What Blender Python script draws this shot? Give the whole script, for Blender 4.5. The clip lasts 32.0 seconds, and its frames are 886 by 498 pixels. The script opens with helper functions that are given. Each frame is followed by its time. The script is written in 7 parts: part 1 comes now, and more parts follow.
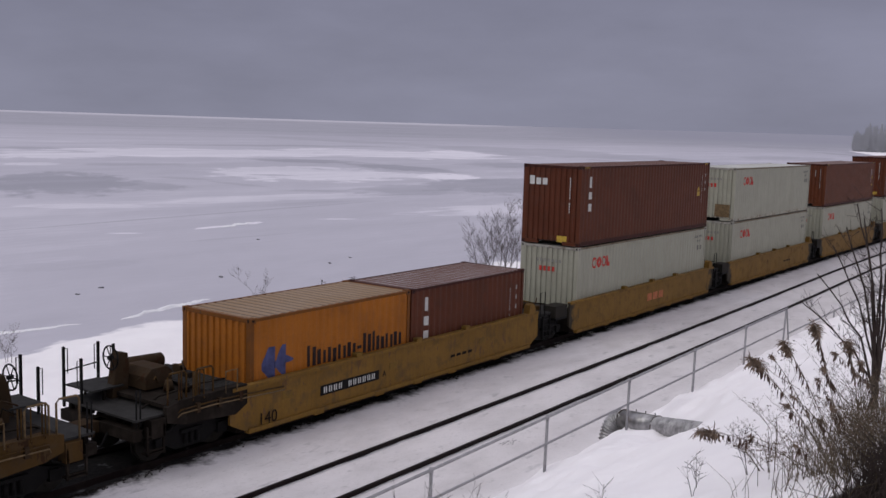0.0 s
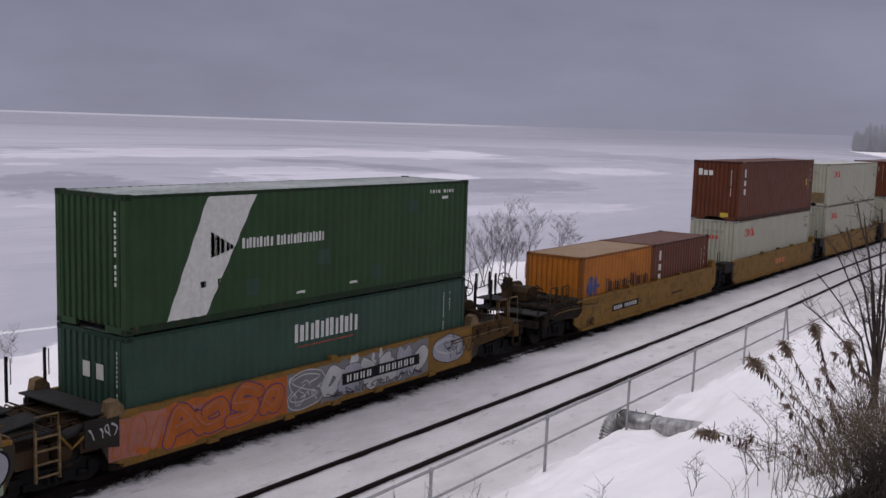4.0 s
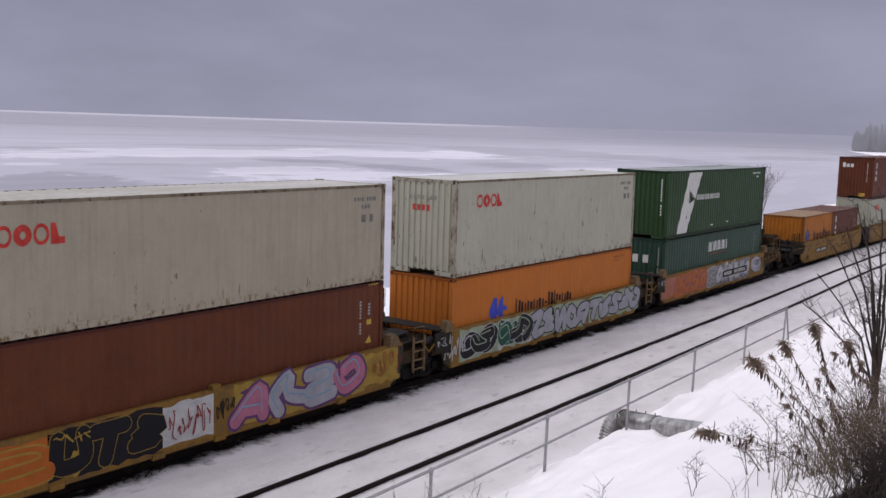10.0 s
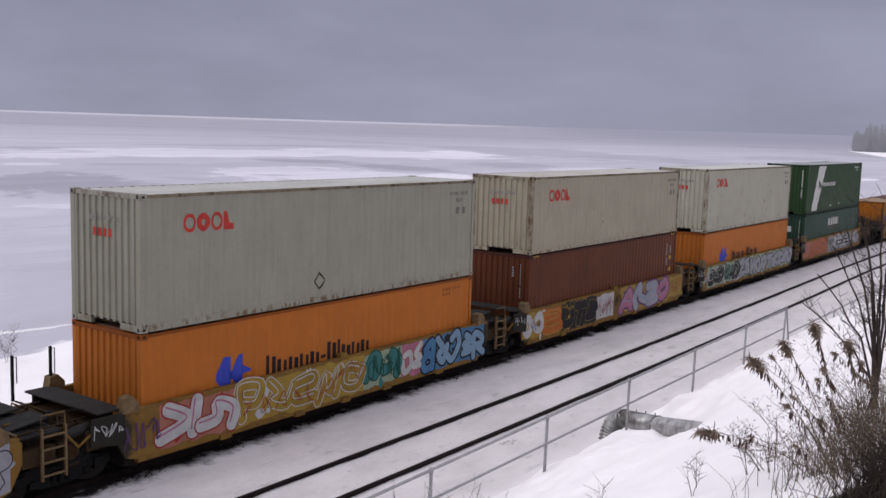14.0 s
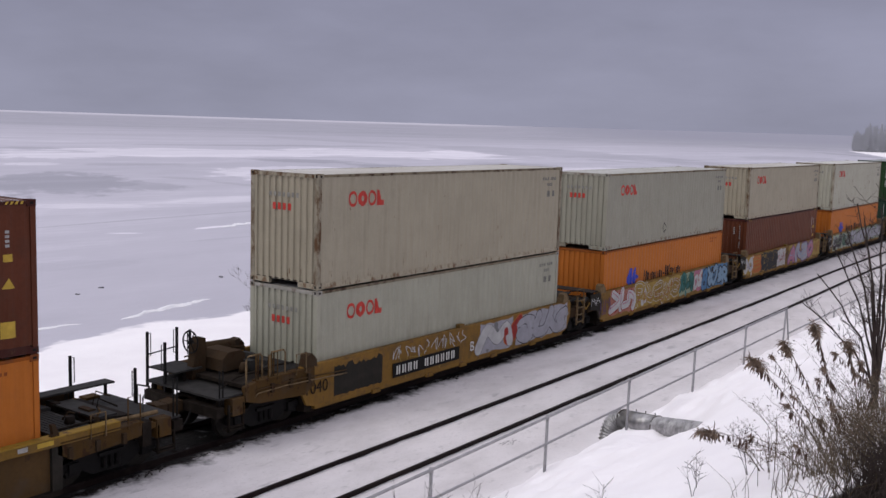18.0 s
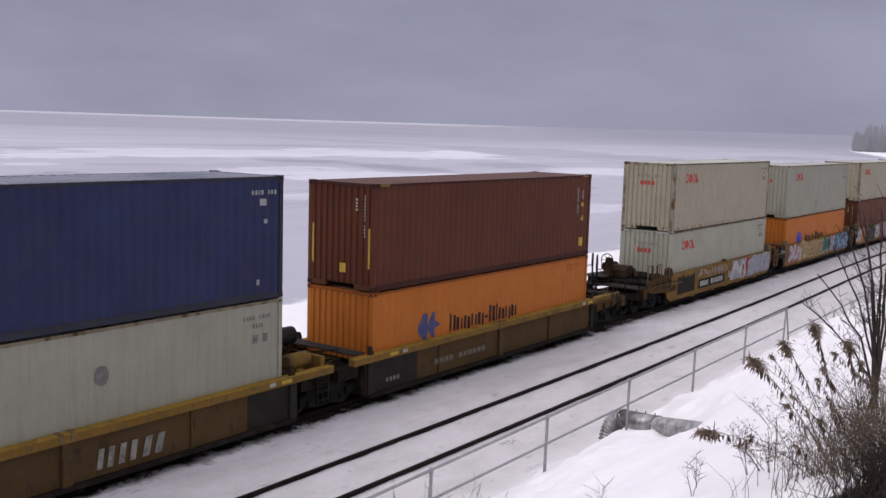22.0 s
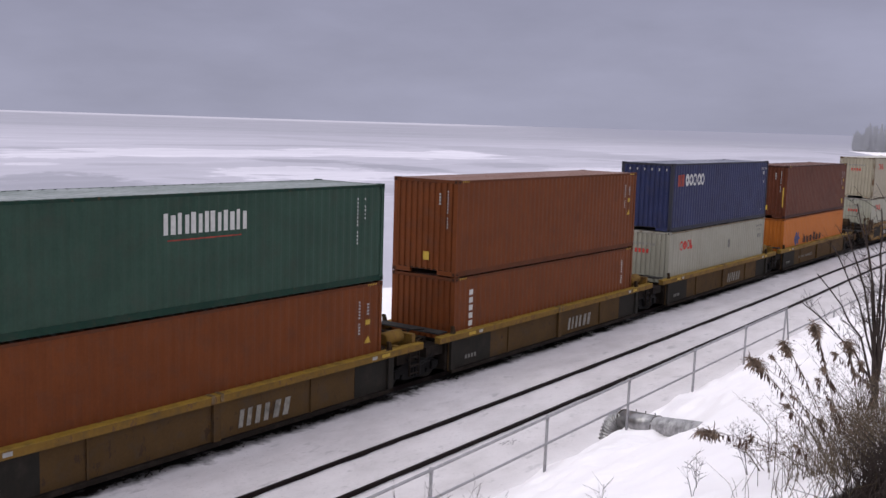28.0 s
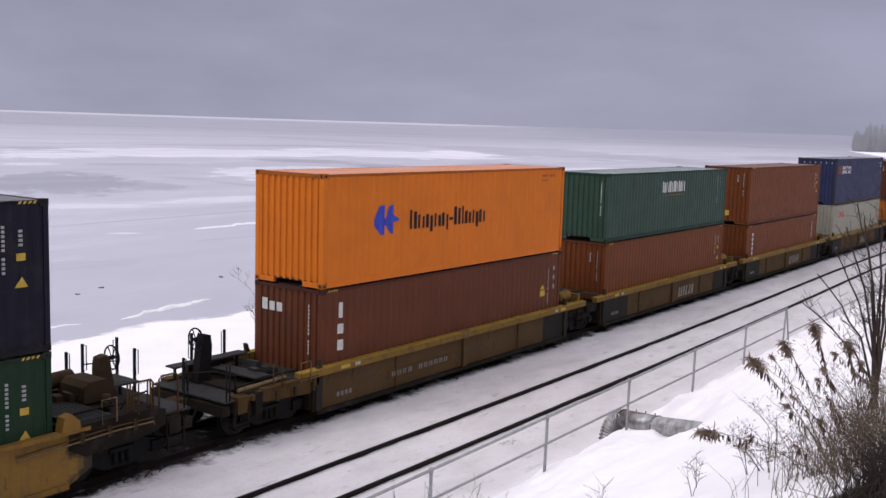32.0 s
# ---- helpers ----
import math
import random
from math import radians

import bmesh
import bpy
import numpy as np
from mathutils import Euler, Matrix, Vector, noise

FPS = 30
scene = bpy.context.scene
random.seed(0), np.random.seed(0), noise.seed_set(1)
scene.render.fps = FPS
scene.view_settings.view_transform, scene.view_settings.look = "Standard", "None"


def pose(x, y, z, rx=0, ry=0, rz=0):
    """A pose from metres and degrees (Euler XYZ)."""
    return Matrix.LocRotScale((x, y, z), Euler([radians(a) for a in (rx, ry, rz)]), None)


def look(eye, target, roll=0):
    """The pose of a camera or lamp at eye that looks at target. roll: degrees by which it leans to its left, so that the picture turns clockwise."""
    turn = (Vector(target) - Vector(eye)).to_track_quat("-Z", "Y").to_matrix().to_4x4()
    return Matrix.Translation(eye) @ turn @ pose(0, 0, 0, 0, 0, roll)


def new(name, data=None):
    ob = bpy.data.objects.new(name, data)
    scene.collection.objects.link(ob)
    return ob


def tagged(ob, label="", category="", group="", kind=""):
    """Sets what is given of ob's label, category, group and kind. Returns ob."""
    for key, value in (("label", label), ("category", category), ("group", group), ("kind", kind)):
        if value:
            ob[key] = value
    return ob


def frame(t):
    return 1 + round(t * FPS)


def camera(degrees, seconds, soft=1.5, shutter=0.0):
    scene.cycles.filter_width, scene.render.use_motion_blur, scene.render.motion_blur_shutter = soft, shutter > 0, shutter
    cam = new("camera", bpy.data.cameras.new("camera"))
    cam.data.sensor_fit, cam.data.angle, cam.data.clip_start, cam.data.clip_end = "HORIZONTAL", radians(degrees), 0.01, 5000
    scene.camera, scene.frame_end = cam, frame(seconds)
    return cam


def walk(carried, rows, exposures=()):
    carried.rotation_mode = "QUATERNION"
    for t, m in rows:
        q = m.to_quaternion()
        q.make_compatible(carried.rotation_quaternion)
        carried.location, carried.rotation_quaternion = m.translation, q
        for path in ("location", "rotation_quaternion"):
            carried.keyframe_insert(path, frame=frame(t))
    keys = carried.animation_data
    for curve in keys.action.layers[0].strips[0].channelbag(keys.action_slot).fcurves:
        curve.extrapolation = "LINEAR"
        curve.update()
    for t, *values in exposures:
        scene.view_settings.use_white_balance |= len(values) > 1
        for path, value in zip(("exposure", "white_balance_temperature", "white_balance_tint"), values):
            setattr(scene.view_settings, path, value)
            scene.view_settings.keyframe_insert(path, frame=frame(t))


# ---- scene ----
cam = camera(48.06, 32.0)
EYE = look((0, 0, 7.46), (24.080, 17.516, 3.8085), 1.705)
walk(cam, [(0, EYE), (32.0, EYE)], exposures=[(0, -0.73), (1.0, -0.79), (3.0, -0.78), (6.0, -0.39), (9.0, -0.36), (17.0, -0.36), (18.0, -0.42), (20.0, -0.55), (22.0, -0.33), (25.0, -0.22), (32.0, -0.19)])

# ---- world and light: a low overcast, brighter overhead than at the horizon ----
world = bpy.data.worlds.new("overcast")
scene.world = world
world.use_nodes = True
wn = world.node_tree.nodes
wl = world.node_tree.links
wn.clear()


def wnode(kind, **settings):
    n = wn.new(kind)
    for key, value in settings.items():
        n.inputs[key].default_value = value
    return n


w_out = wnode("ShaderNodeOutputWorld")
w_bg = wnode("ShaderNodeBackground", Strength=1.0)
w_sky = wn.new("ShaderNodeTexSky")
w_sky.sky_type = "NISHITA"
w_sky.sun_disc = False
w_sky.sun_elevation = radians(38)
w_sky.sun_rotation = radians(297)
w_dull = wnode("ShaderNodeHueSaturation", Saturation=0.12, Value=0.05)
w_tex = wn.new("ShaderNodeTexCoord")
w_sep = wn.new("ShaderNodeSeparateXYZ")
w_map = wn.new("ShaderNodeMapping")
w_map.inputs["Scale"].default_value = (1.5, 1.5, 5.0)
w_map.inputs["Rotation"].default_value = (0.03, -0.03, 0)
w_noise = wnode("ShaderNodeTexNoise", Scale=1.7, Detail=7.0, Roughness=0.56)
w_ramp = wn.new("ShaderNodeValToRGB")
w_ramp.color_ramp.elements[0].position = 0.0
w_ramp.color_ramp.elements[0].color = (0.408, 0.412, 0.548, 1)
w_ramp.color_ramp.elements[1].position = 1.0
w_ramp.color_ramp.elements[1].color = (1.55, 1.51, 1.69, 1)
w_mid = w_ramp.color_ramp.elements.new(0.14)
w_mid.color = (0.372, 0.378, 0.520, 1)
w_mid = w_ramp.color_ramp.elements.new(0.30)
w_mid.color = (0.45, 0.45, 0.575, 1)
w_cloud = wn.new("ShaderNodeMapRange")
for key, value in (("From Min", 0.3), ("From Max", 0.7), ("To Min", 0.85), ("To Max", 1.14)):
    w_cloud.inputs[key].default_value = value
w_mul = wn.new("ShaderNodeVectorMath")
w_mul.operation = "SCALE"
w_add = wn.new("ShaderNodeMix")
w_add.data_type = "RGBA"
w_add.inputs[0].default_value = 0.06
wl.new(w_tex.outputs["Generated"], w_sep.inputs[0])
wl.new(w_tex.outputs["Generated"], w_map.inputs[0])
wl.new(w_map.outputs[0], w_noise.inputs["Vector"])
wl.new(w_noise.outputs["Fac"], w_cloud.inputs["Value"])
wl.new(w_sep.outputs["Z"], w_ramp.inputs[0])
wl.new(w_ramp.outputs[0], w_mul.inputs[0])
wl.new(w_cloud.outputs[0], w_mul.inputs["Scale"])
wl.new(w_sky.outputs[0], w_dull.inputs["Color"])
wl.new(w_mul.outputs[0], w_add.inputs[6])
wl.new(w_dull.outputs[0], w_add.inputs[7])
wl.new(w_add.outputs[2], w_bg.inputs["Color"])
wl.new(w_bg.outputs[0], w_out.inputs[0])

sun = new("sun", bpy.data.lights.new("sun", "SUN"))
sun.data.energy = 1.35
sun.data.angle = radians(35)
sun.data.color = (1.0, 0.97, 0.94)
sun.matrix_world = look((-25, 13, 26), (0, 0, 0))

# ---- numbers ----
TRAIN_Y = 18.238          # centre line of the train's track


def near_y(x):
    """Centre line of the near track, which bends gently towards the other."""
    if x < 55:
        return 13.66 + 0.00033 * max(0.0, x - 15) ** 2
    return 14.188 + 0.16 * (1 - math.exp(-(x - 55) * 0.165))


S = [0.0, 4.01, 8.05, 12.14, 16.3, 20.55, 24.9, 29.36, 33.93, 38.61, 43.38, 48.24, 53.18, 58.17, 63.24, 68.38, 73.6,
     78.91, 84.3, 89.75, 95.23, 100.75, 106.31, 111.94, 117.64, 123.45, 129.35, 135.38, 141.51, 147.77, 154.12, 160.53, 166.97]
L40, L20, HALF = 12.192, 6.058, 1.219
HC, STD = 2.896, 2.591
FLOOR = 0.36
MOVERS = []               # things that ride along the track, with their rest place
WHEELS = []


# ---- materials ----
def start(name):
    m = bpy.data.materials.new(name)
    m.use_nodes = True
    return m, m.node_tree, m.node_tree.nodes["Principled BSDF"]


def put(nt, kind, **settings):
    n = nt.nodes.new(kind)
    for key, value in settings.items():
        n.inputs[key.replace("_", " ")].default_value = value
    return n


def coords(nt, scale=(1, 1, 1), shift=True):
    """Object coordinates, moved by a random step for each object."""
    tc = nt.nodes.new("ShaderNodeTexCoord")
    mp = nt.nodes.new("ShaderNodeMapping")
    mp.inputs["Scale"].default_value = scale
    nt.links.new(tc.outputs["Object"], mp.inputs[0])
    if shift:
        info = nt.nodes.new("ShaderNodeObjectInfo")
        sc = nt.nodes.new("ShaderNodeMath")
        sc.operation = "MULTIPLY"
        sc.inputs[1].default_value = 37.0
        nt.links.new(info.outputs["Random"], sc.inputs[0])
        nt.links.new(sc.outputs[0], mp.inputs["Location"])
    return mp.outputs[0]


def noise_tex(nt, vec, scale, detail=4.0, rough=0.6):
    n = put(nt, "ShaderNodeTexNoise", Scale=scale, Detail=detail, Roughness=rough)
    nt.links.new(vec, n.inputs["Vector"])
    return n.outputs["Fac"]


def ramp(nt, fac, lo, hi, a=0.0, b=1.0):
    r = nt.nodes.new("ShaderNodeMapRange")
    for key, value in (("From Min", lo), ("From Max", hi), ("To Min", a), ("To Max", b)):
        r.inputs[key].default_value = value
    nt.links.new(fac, r.inputs["Value"])
    return r.outputs[0]


def mixc(nt, fac, a, b, mode="MIX"):
    n = nt.nodes.new("ShaderNodeMix")
    n.data_type = "RGBA"
    n.blend_type = mode
    for slot, value in ((0, fac), (6, a), (7, b)):
        if isinstance(value, tuple):
            n.inputs[slot].default_value = (*value[:3], 1)
        elif isinstance(value, (int, float)):
            n.inputs[slot].default_value = value
        else:
            nt.links.new(value, n.inputs[slot])
    return n.outputs[2]


def math_node(nt, op, a, b=0.0):
    n = nt.nodes.new("ShaderNodeMath")
    n.operation = op
    for i, value in enumerate((a, b)):
        if isinstance(value, (int, float)):
            n.inputs[i].default_value = value
        else:
            nt.links.new(value, n.inputs[i])
    return n.outputs[0]


def bumped(nt, bsdf, fac, strength, distance=0.01):
    b = put(nt, "ShaderNodeBump", Strength=strength, Distance=distance)
    nt.links.new(fac, b.inputs["Height"])
    nt.links.new(b.outputs[0], bsdf.inputs["Normal"])


def paint(name, rgb, rust=0.72, rough=0.55, grime=0.35, streak=0.25, rustcol=(0.055, 0.026, 0.013), low=0.0, calm=1.0, soot=0.0, soft=0.03):
    """Weathered paint on steel: faded patches, run-down streaks, rust spots above the threshold rust."""
    m, nt, b = start(name)
    v = coords(nt)
    vs = coords(nt, (5.0, 5.0, 0.35))
    vr = coords(nt, (3.0, 3.0, 1.3))
    fade = ramp(nt, noise_tex(nt, v, 0.9), 0.3, 0.7, 1 - 0.14 * calm, 1 + 0.12 * calm)
    fine = ramp(nt, noise_tex(nt, v, 14.0, 3.0), 0.3, 0.7, 1 - 0.07 * calm, 1 + 0.07 * calm)
    col = mixc(nt, 1.0, rgb, mixc(nt, 1.0, fade, fine, "MULTIPLY"), "MULTIPLY")
    run = ramp(nt, noise_tex(nt, vs, 1.6, 5.0), 0.48, 0.78, 0.0, streak)
    col = mixc(nt, run, col, (rgb[0] * 0.45 + 0.03, rgb[1] * 0.42 + 0.022, rgb[2] * 0.40 + 0.015))
    dirt = ramp(nt, noise_tex(nt, v, 2.3, 6.0), 0.5, 0.8, 0.0, grime)
    col = mixc(nt, dirt, col, (0.06, 0.05, 0.042))
    spots = ramp(nt, noise_tex(nt, vr, 1.7, 7.0, 0.68), rust, rust + soft)
    if low:
        sep = nt.nodes.new("ShaderNodeSeparateXYZ")
        tc = nt.nodes.new("ShaderNodeTexCoord")
        nt.links.new(tc.outputs["Object"], sep.inputs[0])
        vd = coords(nt, (1.0, 1.0, 0.05))
        run_up = ramp(nt, noise_tex(nt, vd, 9.0, 3.0, 0.75), 0.57, 0.78, -0.06, low * 14.0)
        foot = ramp(nt, math_node(nt, "SUBTRACT", sep.outputs["Z"], math_node(nt, "ADD", run_up, 0.14)), 0.0, 0.10, 1.0, 0.0)
        foot = math_node(nt, "MULTIPLY", foot, ramp(nt, noise_tex(nt, vr, 2.4, 6.0, 0.7), 0.50, 0.60, 0.0, 0.9))
        spots = math_node(nt, "MAXIMUM", spots, foot)
        vt = coords(nt, (7.0, 7.0, 0.6))
        spots = math_node(nt, "MAXIMUM", spots, ramp(nt, noise_tex(nt, vt, 1.0, 6.0, 0.7), rust + 0.035, rust + 0.06))
    col = mixc(nt, spots, col, rustcol)
    if soot:
        sx = nt.nodes.new("ShaderNodeSeparateXYZ")
        to = nt.nodes.new("ShaderNodeTexCoord")
        nt.links.new(to.outputs["Object"], sx.inputs[0])
        out = math_node(nt, "ABSOLUTE", math_node(nt, "SUBTRACT", sx.outputs["X"], 6.1))
        smear = ramp(nt, math_node(nt, "ADD", out, ramp(nt, noise_tex(nt, v, 1.6, 6.0, 0.65), 0.3, 0.7, -0.35, 0.35)), 6.3, 6.55, 0.0, soot)
        col = mixc(nt, smear, col, (0.022, 0.023, 0.021))
    nt.links.new(col, b.inputs["Base Color"])
    nt.links.new(ramp(nt, dirt, 0.0, 0.4, rough, min(rough + 0.25, 0.95)), b.inputs["Roughness"])
    b.inputs["Specular IOR Level"].default_value = 0.09
    bumped(nt, b, noise_tex(nt, v, 40.0, 3.0), 0.12, 0.004)
    return m


def plain(name, rgb, rough=0.6, metal=0.0, vary=0.25, scale=8.0):
    m, nt, b = start(name)
    v = coords(nt)
    f = ramp(nt, noise_tex(nt, v, scale, 5.0), 0.3, 0.7, 1 - vary, 1 + vary)
    nt.links.new(mixc(nt, 1.0, rgb, f, "MULTIPLY"), b.inputs["Base Color"])
    b.inputs["Roughness"].default_value = rough
    b.inputs["Metallic"].default_value = metal
    b.inputs["Specular IOR Level"].default_value = 0.5 if metal > 0.5 else 0.15
    bumped(nt, b, noise_tex(nt, v, scale * 5, 3.0), 0.15, 0.004)
    return m


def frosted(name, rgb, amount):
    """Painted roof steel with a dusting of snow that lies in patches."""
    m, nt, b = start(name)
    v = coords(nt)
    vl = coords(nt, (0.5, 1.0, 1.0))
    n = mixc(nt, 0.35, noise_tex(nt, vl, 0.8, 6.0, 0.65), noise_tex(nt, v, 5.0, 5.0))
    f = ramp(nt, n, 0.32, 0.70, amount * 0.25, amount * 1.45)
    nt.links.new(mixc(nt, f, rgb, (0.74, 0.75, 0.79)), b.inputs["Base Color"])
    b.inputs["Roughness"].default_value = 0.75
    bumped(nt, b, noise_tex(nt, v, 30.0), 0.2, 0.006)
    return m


C_ORANGE, C_TEX, C_BROWN, C_RED = (0.56, 0.148, 0.014), (0.090, 0.0285, 0.0150), (0.130, 0.038, 0.0115), (0.099, 0.0315, 0.0148)
C_GREY, C_GREEN, C_CAP, C_BLUE = (0.276, 0.269, 0.216), (0.024, 0.053, 0.022), (0.031, 0.062, 0.045), (0.026, 0.032, 0.080)
C_WARM, C_DGREEN, C_NAVY = (0.318, 0.288, 0.216), (0.010, 0.028, 0.014), (0.010, 0.010, 0.018)
GROOVE = {"tex": 0.62, "brown": 0.45, "maroon": 0.5, "amber": 0.03, "orange": 0.3, "grey": 0.5, "pale": 0.5, "rusty_grey": 0.5, "rusty_pale": 0.5}
ROOFS = {"amber": (0.215, 0.125, 0.050)}
COATS = {}
for key, rgb, rust, low, roof in (("orange", C_ORANGE, 0.80, 0.0, 0.22), ("old_orange", (0.395, 0.126, 0.022), 0.80, 0.0, 0.22), ("amber", (0.315, 0.108, 0.015), 0.72, 0.0, 0.08), ("tex", C_TEX, 0.82, 0.0, 0.04),
                                  ("brown", C_BROWN, 0.84, 0.0, 0.12), ("maroon", C_RED, 0.80, 0.0, 0.12), ("grey", C_GREY, 0.70, 0.03, 0.34),
                                  ("rusty_grey", C_WARM, 0.665, 0.075, 0.38), ("rusty_pale", (0.365, 0.357, 0.288), 0.640, 0.120, 0.42), ("pale", (0.314, 0.312, 0.250), 0.74, 0.02, 0.40), ("green", C_GREEN, 0.84, 0.0, 0.40),
                                  ("teal", C_CAP, 0.84, 0.0, 0.30), ("blue", C_BLUE, 0.82, 0.0, 0.26), ("dark_green", C_DGREEN, 0.82, 0.0, 0.2), ("navy", C_NAVY, 0.85, 0.0, 0.2)):
    grimy = 0.10 if low or "orange" in key else 0.3
    # grooves take a darkened roof colour that holds their shade and soil, under frost
    COATS[key] = (paint(key + "_paint", rgb, rust, 0.5, grimy, 0.30 if low else 0.2, low=low, calm=0.45 if low or "orange" in key else 1.0, rustcol=(0.070, 0.032, 0.013) if key == "rusty_pale" else (0.115, 0.056, 0.022) if low else (0.055, 0.026, 0.013)), frosted(key + "_roof", ROOFS.get(key, rgb), roof),
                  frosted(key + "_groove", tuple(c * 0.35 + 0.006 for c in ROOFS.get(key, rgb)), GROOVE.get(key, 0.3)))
EDGES = {}
for key, rgb in (("orange", (0.30, 0.085, 0.012)), ("old_orange", (0.22, 0.06, 0.010)), ("amber", (0.15, 0.055, 0.012)), ("tex", (0.045, 0.014, 0.011)), ("brown", (0.092, 0.028, 0.010)), ("maroon", (0.055, 0.016, 0.012)),
                 ("grey", (0.30, 0.29, 0.245)), ("rusty_grey", (0.27, 0.245, 0.185)), ("rusty_pale", (0.31, 0.29, 0.23)), ("pale", (0.31, 0.30, 0.265)), ("green", (0.012, 0.026, 0.013)), ("teal", (0.012, 0.036, 0.025)),
                 ("blue", (0.030, 0.033, 0.046)), ("dark_green", (0.01, 0.02, 0.012)), ("navy", (0.008, 0.008, 0.012))):
    EDGES[key] = paint(key + "_frame", rgb, {"rusty_grey": 0.46, "rusty_pale": 0.48, "grey": 0.50, "pale": 0.52}.get(key, 0.62), 0.6, 0.5, 0.4, (0.085, 0.046, 0.022), soft=0.16 if key in ("grey", "rusty_grey", "rusty_pale", "pale") else 0.05)
TOPS = {key: paint(key + "_top_rail", (0.185, 0.155, 0.108), 0.52, 0.7, 0.6, 0.4, (0.05, 0.03, 0.018), soft=0.1) for key in ("grey", "rusty_grey", "rusty_pale", "pale")}
# flat dark faces on the castings: the shade inside their holes, as colour
HOLE = plain("casting_hole", (0.012, 0.011, 0.010), 0.9)
M_WHITE = plain("white_marking", (0.50, 0.50, 0.475), 0.6, vary=0.12)
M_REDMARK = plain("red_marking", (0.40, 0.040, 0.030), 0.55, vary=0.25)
M_NAVYMARK = plain("navy_marking", (0.018, 0.010, 0.010), 0.6, vary=0.2)
M_BLUEMARK = plain("blue_marking", (0.035, 0.055, 0.36), 0.55, vary=0.15)
M_YELLOWMARK = plain("yellow_marking", (0.42, 0.285, 0.045), 0.55, vary=0.15)
M_DIMMARK = plain("dim_marking", (0.30, 0.30, 0.29), 0.65, vary=0.2)
M_FAINT = plain("faint_marking", (0.14, 0.137, 0.125), 0.7, vary=0.3)
M_PALEPRINT = plain("pale_marking", (0.22, 0.215, 0.195), 0.7, vary=0.3)
M_BROWNPRINT = plain("brown_marking", (0.20, 0.055, 0.014), 0.6, vary=0.2)
M_FADERED = plain("faded_red_marking", (0.26, 0.05, 0.035), 0.6, vary=0.35, scale=4.0)
M_FADEBLUE = plain("faded_blue_marking", (0.055, 0.062, 0.15), 0.6, vary=0.35, scale=4.0)
M_BLACK = plain("black_steel", (0.005, 0.0045, 0.0045), 0.7, vary=0.4)
M_GRIME = paint("grimy_steel", (0.012, 0.009, 0.007), 0.68, 0.8, 0.5, 0.3)
M_RUST = paint("rusted_steel", (0.038, 0.024, 0.013), 0.58, 0.85, 0.5, 0.4, (0.035, 0.016, 0.008))
M_GRATE = plain("grating_steel", (0.026, 0.025, 0.024), 0.7, vary=0.35, scale=5)
M_YELLOW = paint("car_yellow", (0.178, 0.098, 0.022), 0.60, 0.6, 0.8, 0.6, (0.12, 0.065, 0.03))
M_SOOTY = paint("sooty_yellow", (0.178, 0.100, 0.024), 0.62, 0.6, 0.6, 0.55, (0.12, 0.065, 0.03), soot=0.9)
M_CHORD = paint("chord_yellow", (0.172, 0.100, 0.022), 0.58, 0.6, 0.8, 0.5, (0.12, 0.065, 0.03))
M_UMBER = paint("car_umber", (0.073, 0.043, 0.017), 0.60, 0.75, 0.70, 0.6, (0.045, 0.028, 0.018))
# brighter copy of the chord yellow: its lit top edge put into paint
M_LIT_LIP = paint("chord_lip_yellow", (0.265, 0.165, 0.026), 0.60, 0.6, 0.6, 0.5, (0.12, 0.065, 0.03))
M_WORNMARK = plain("worn_white_marking", (0.20, 0.19, 0.165), 0.7, vary=0.45, scale=5.0)
M_DARKWEB = paint("car_dark_web", (0.020, 0.0185, 0.0155), 0.75, 0.75, 0.4, 0.3, (0.06, 0.045, 0.03))
M_TAN = plain("tan_casting", (0.135, 0.092, 0.048), 0.75, vary=0.35)
M_ENDBEAM = paint("stained_yellow", (0.062, 0.034, 0.010), 0.56, 0.75, 0.75, 0.6, (0.035, 0.018, 0.009))
M_WHEEL = plain("wheel_steel", (0.014, 0.012, 0.010), 0.65, 0.1, vary=0.3)
M_RAIL = paint("rail_steel", (0.010, 0.006, 0.006), 0.7, 0.6, 0.3, 0.2)
M_GALV = plain("galvanised_steel", (0.34, 0.335, 0.335), 0.40, 0.85, vary=0.5, scale=5)
M_FENCE = plain("fence_steel", (0.30, 0.295, 0.305), 0.6, 0.3, vary=0.2, scale=6)
GRAF = {}
for key, rgb in (("silver", (0.50, 0.50, 0.56)), ("black", (0.014, 0.013, 0.018)), ("white", (0.72, 0.72, 0.72)), ("purple", (0.16, 0.07, 0.20)), ("pink", (0.62, 0.22, 0.34)),
                 ("sky", (0.30, 0.48, 0.66)), ("orange", (0.62, 0.17, 0.03)), ("salmon", (0.55, 0.22, 0.16)), ("green", (0.02, 0.12, 0.08)), ("mint", (0.42, 0.52, 0.36)),
                 ("yellow", (0.50, 0.33, 0.06)), ("ochre", (0.42, 0.27, 0.05)), ("blue", (0.10, 0.27, 0.50)), ("teal", (0.06, 0.26, 0.25)), ("red", (0.42, 0.04, 0.03)), ("grey", (0.28, 0.28, 0.29))):
    GRAF[key] = plain("spray_" + key, tuple(c * 0.50 for c in rgb), 0.55, vary=0.16, scale=3.0)


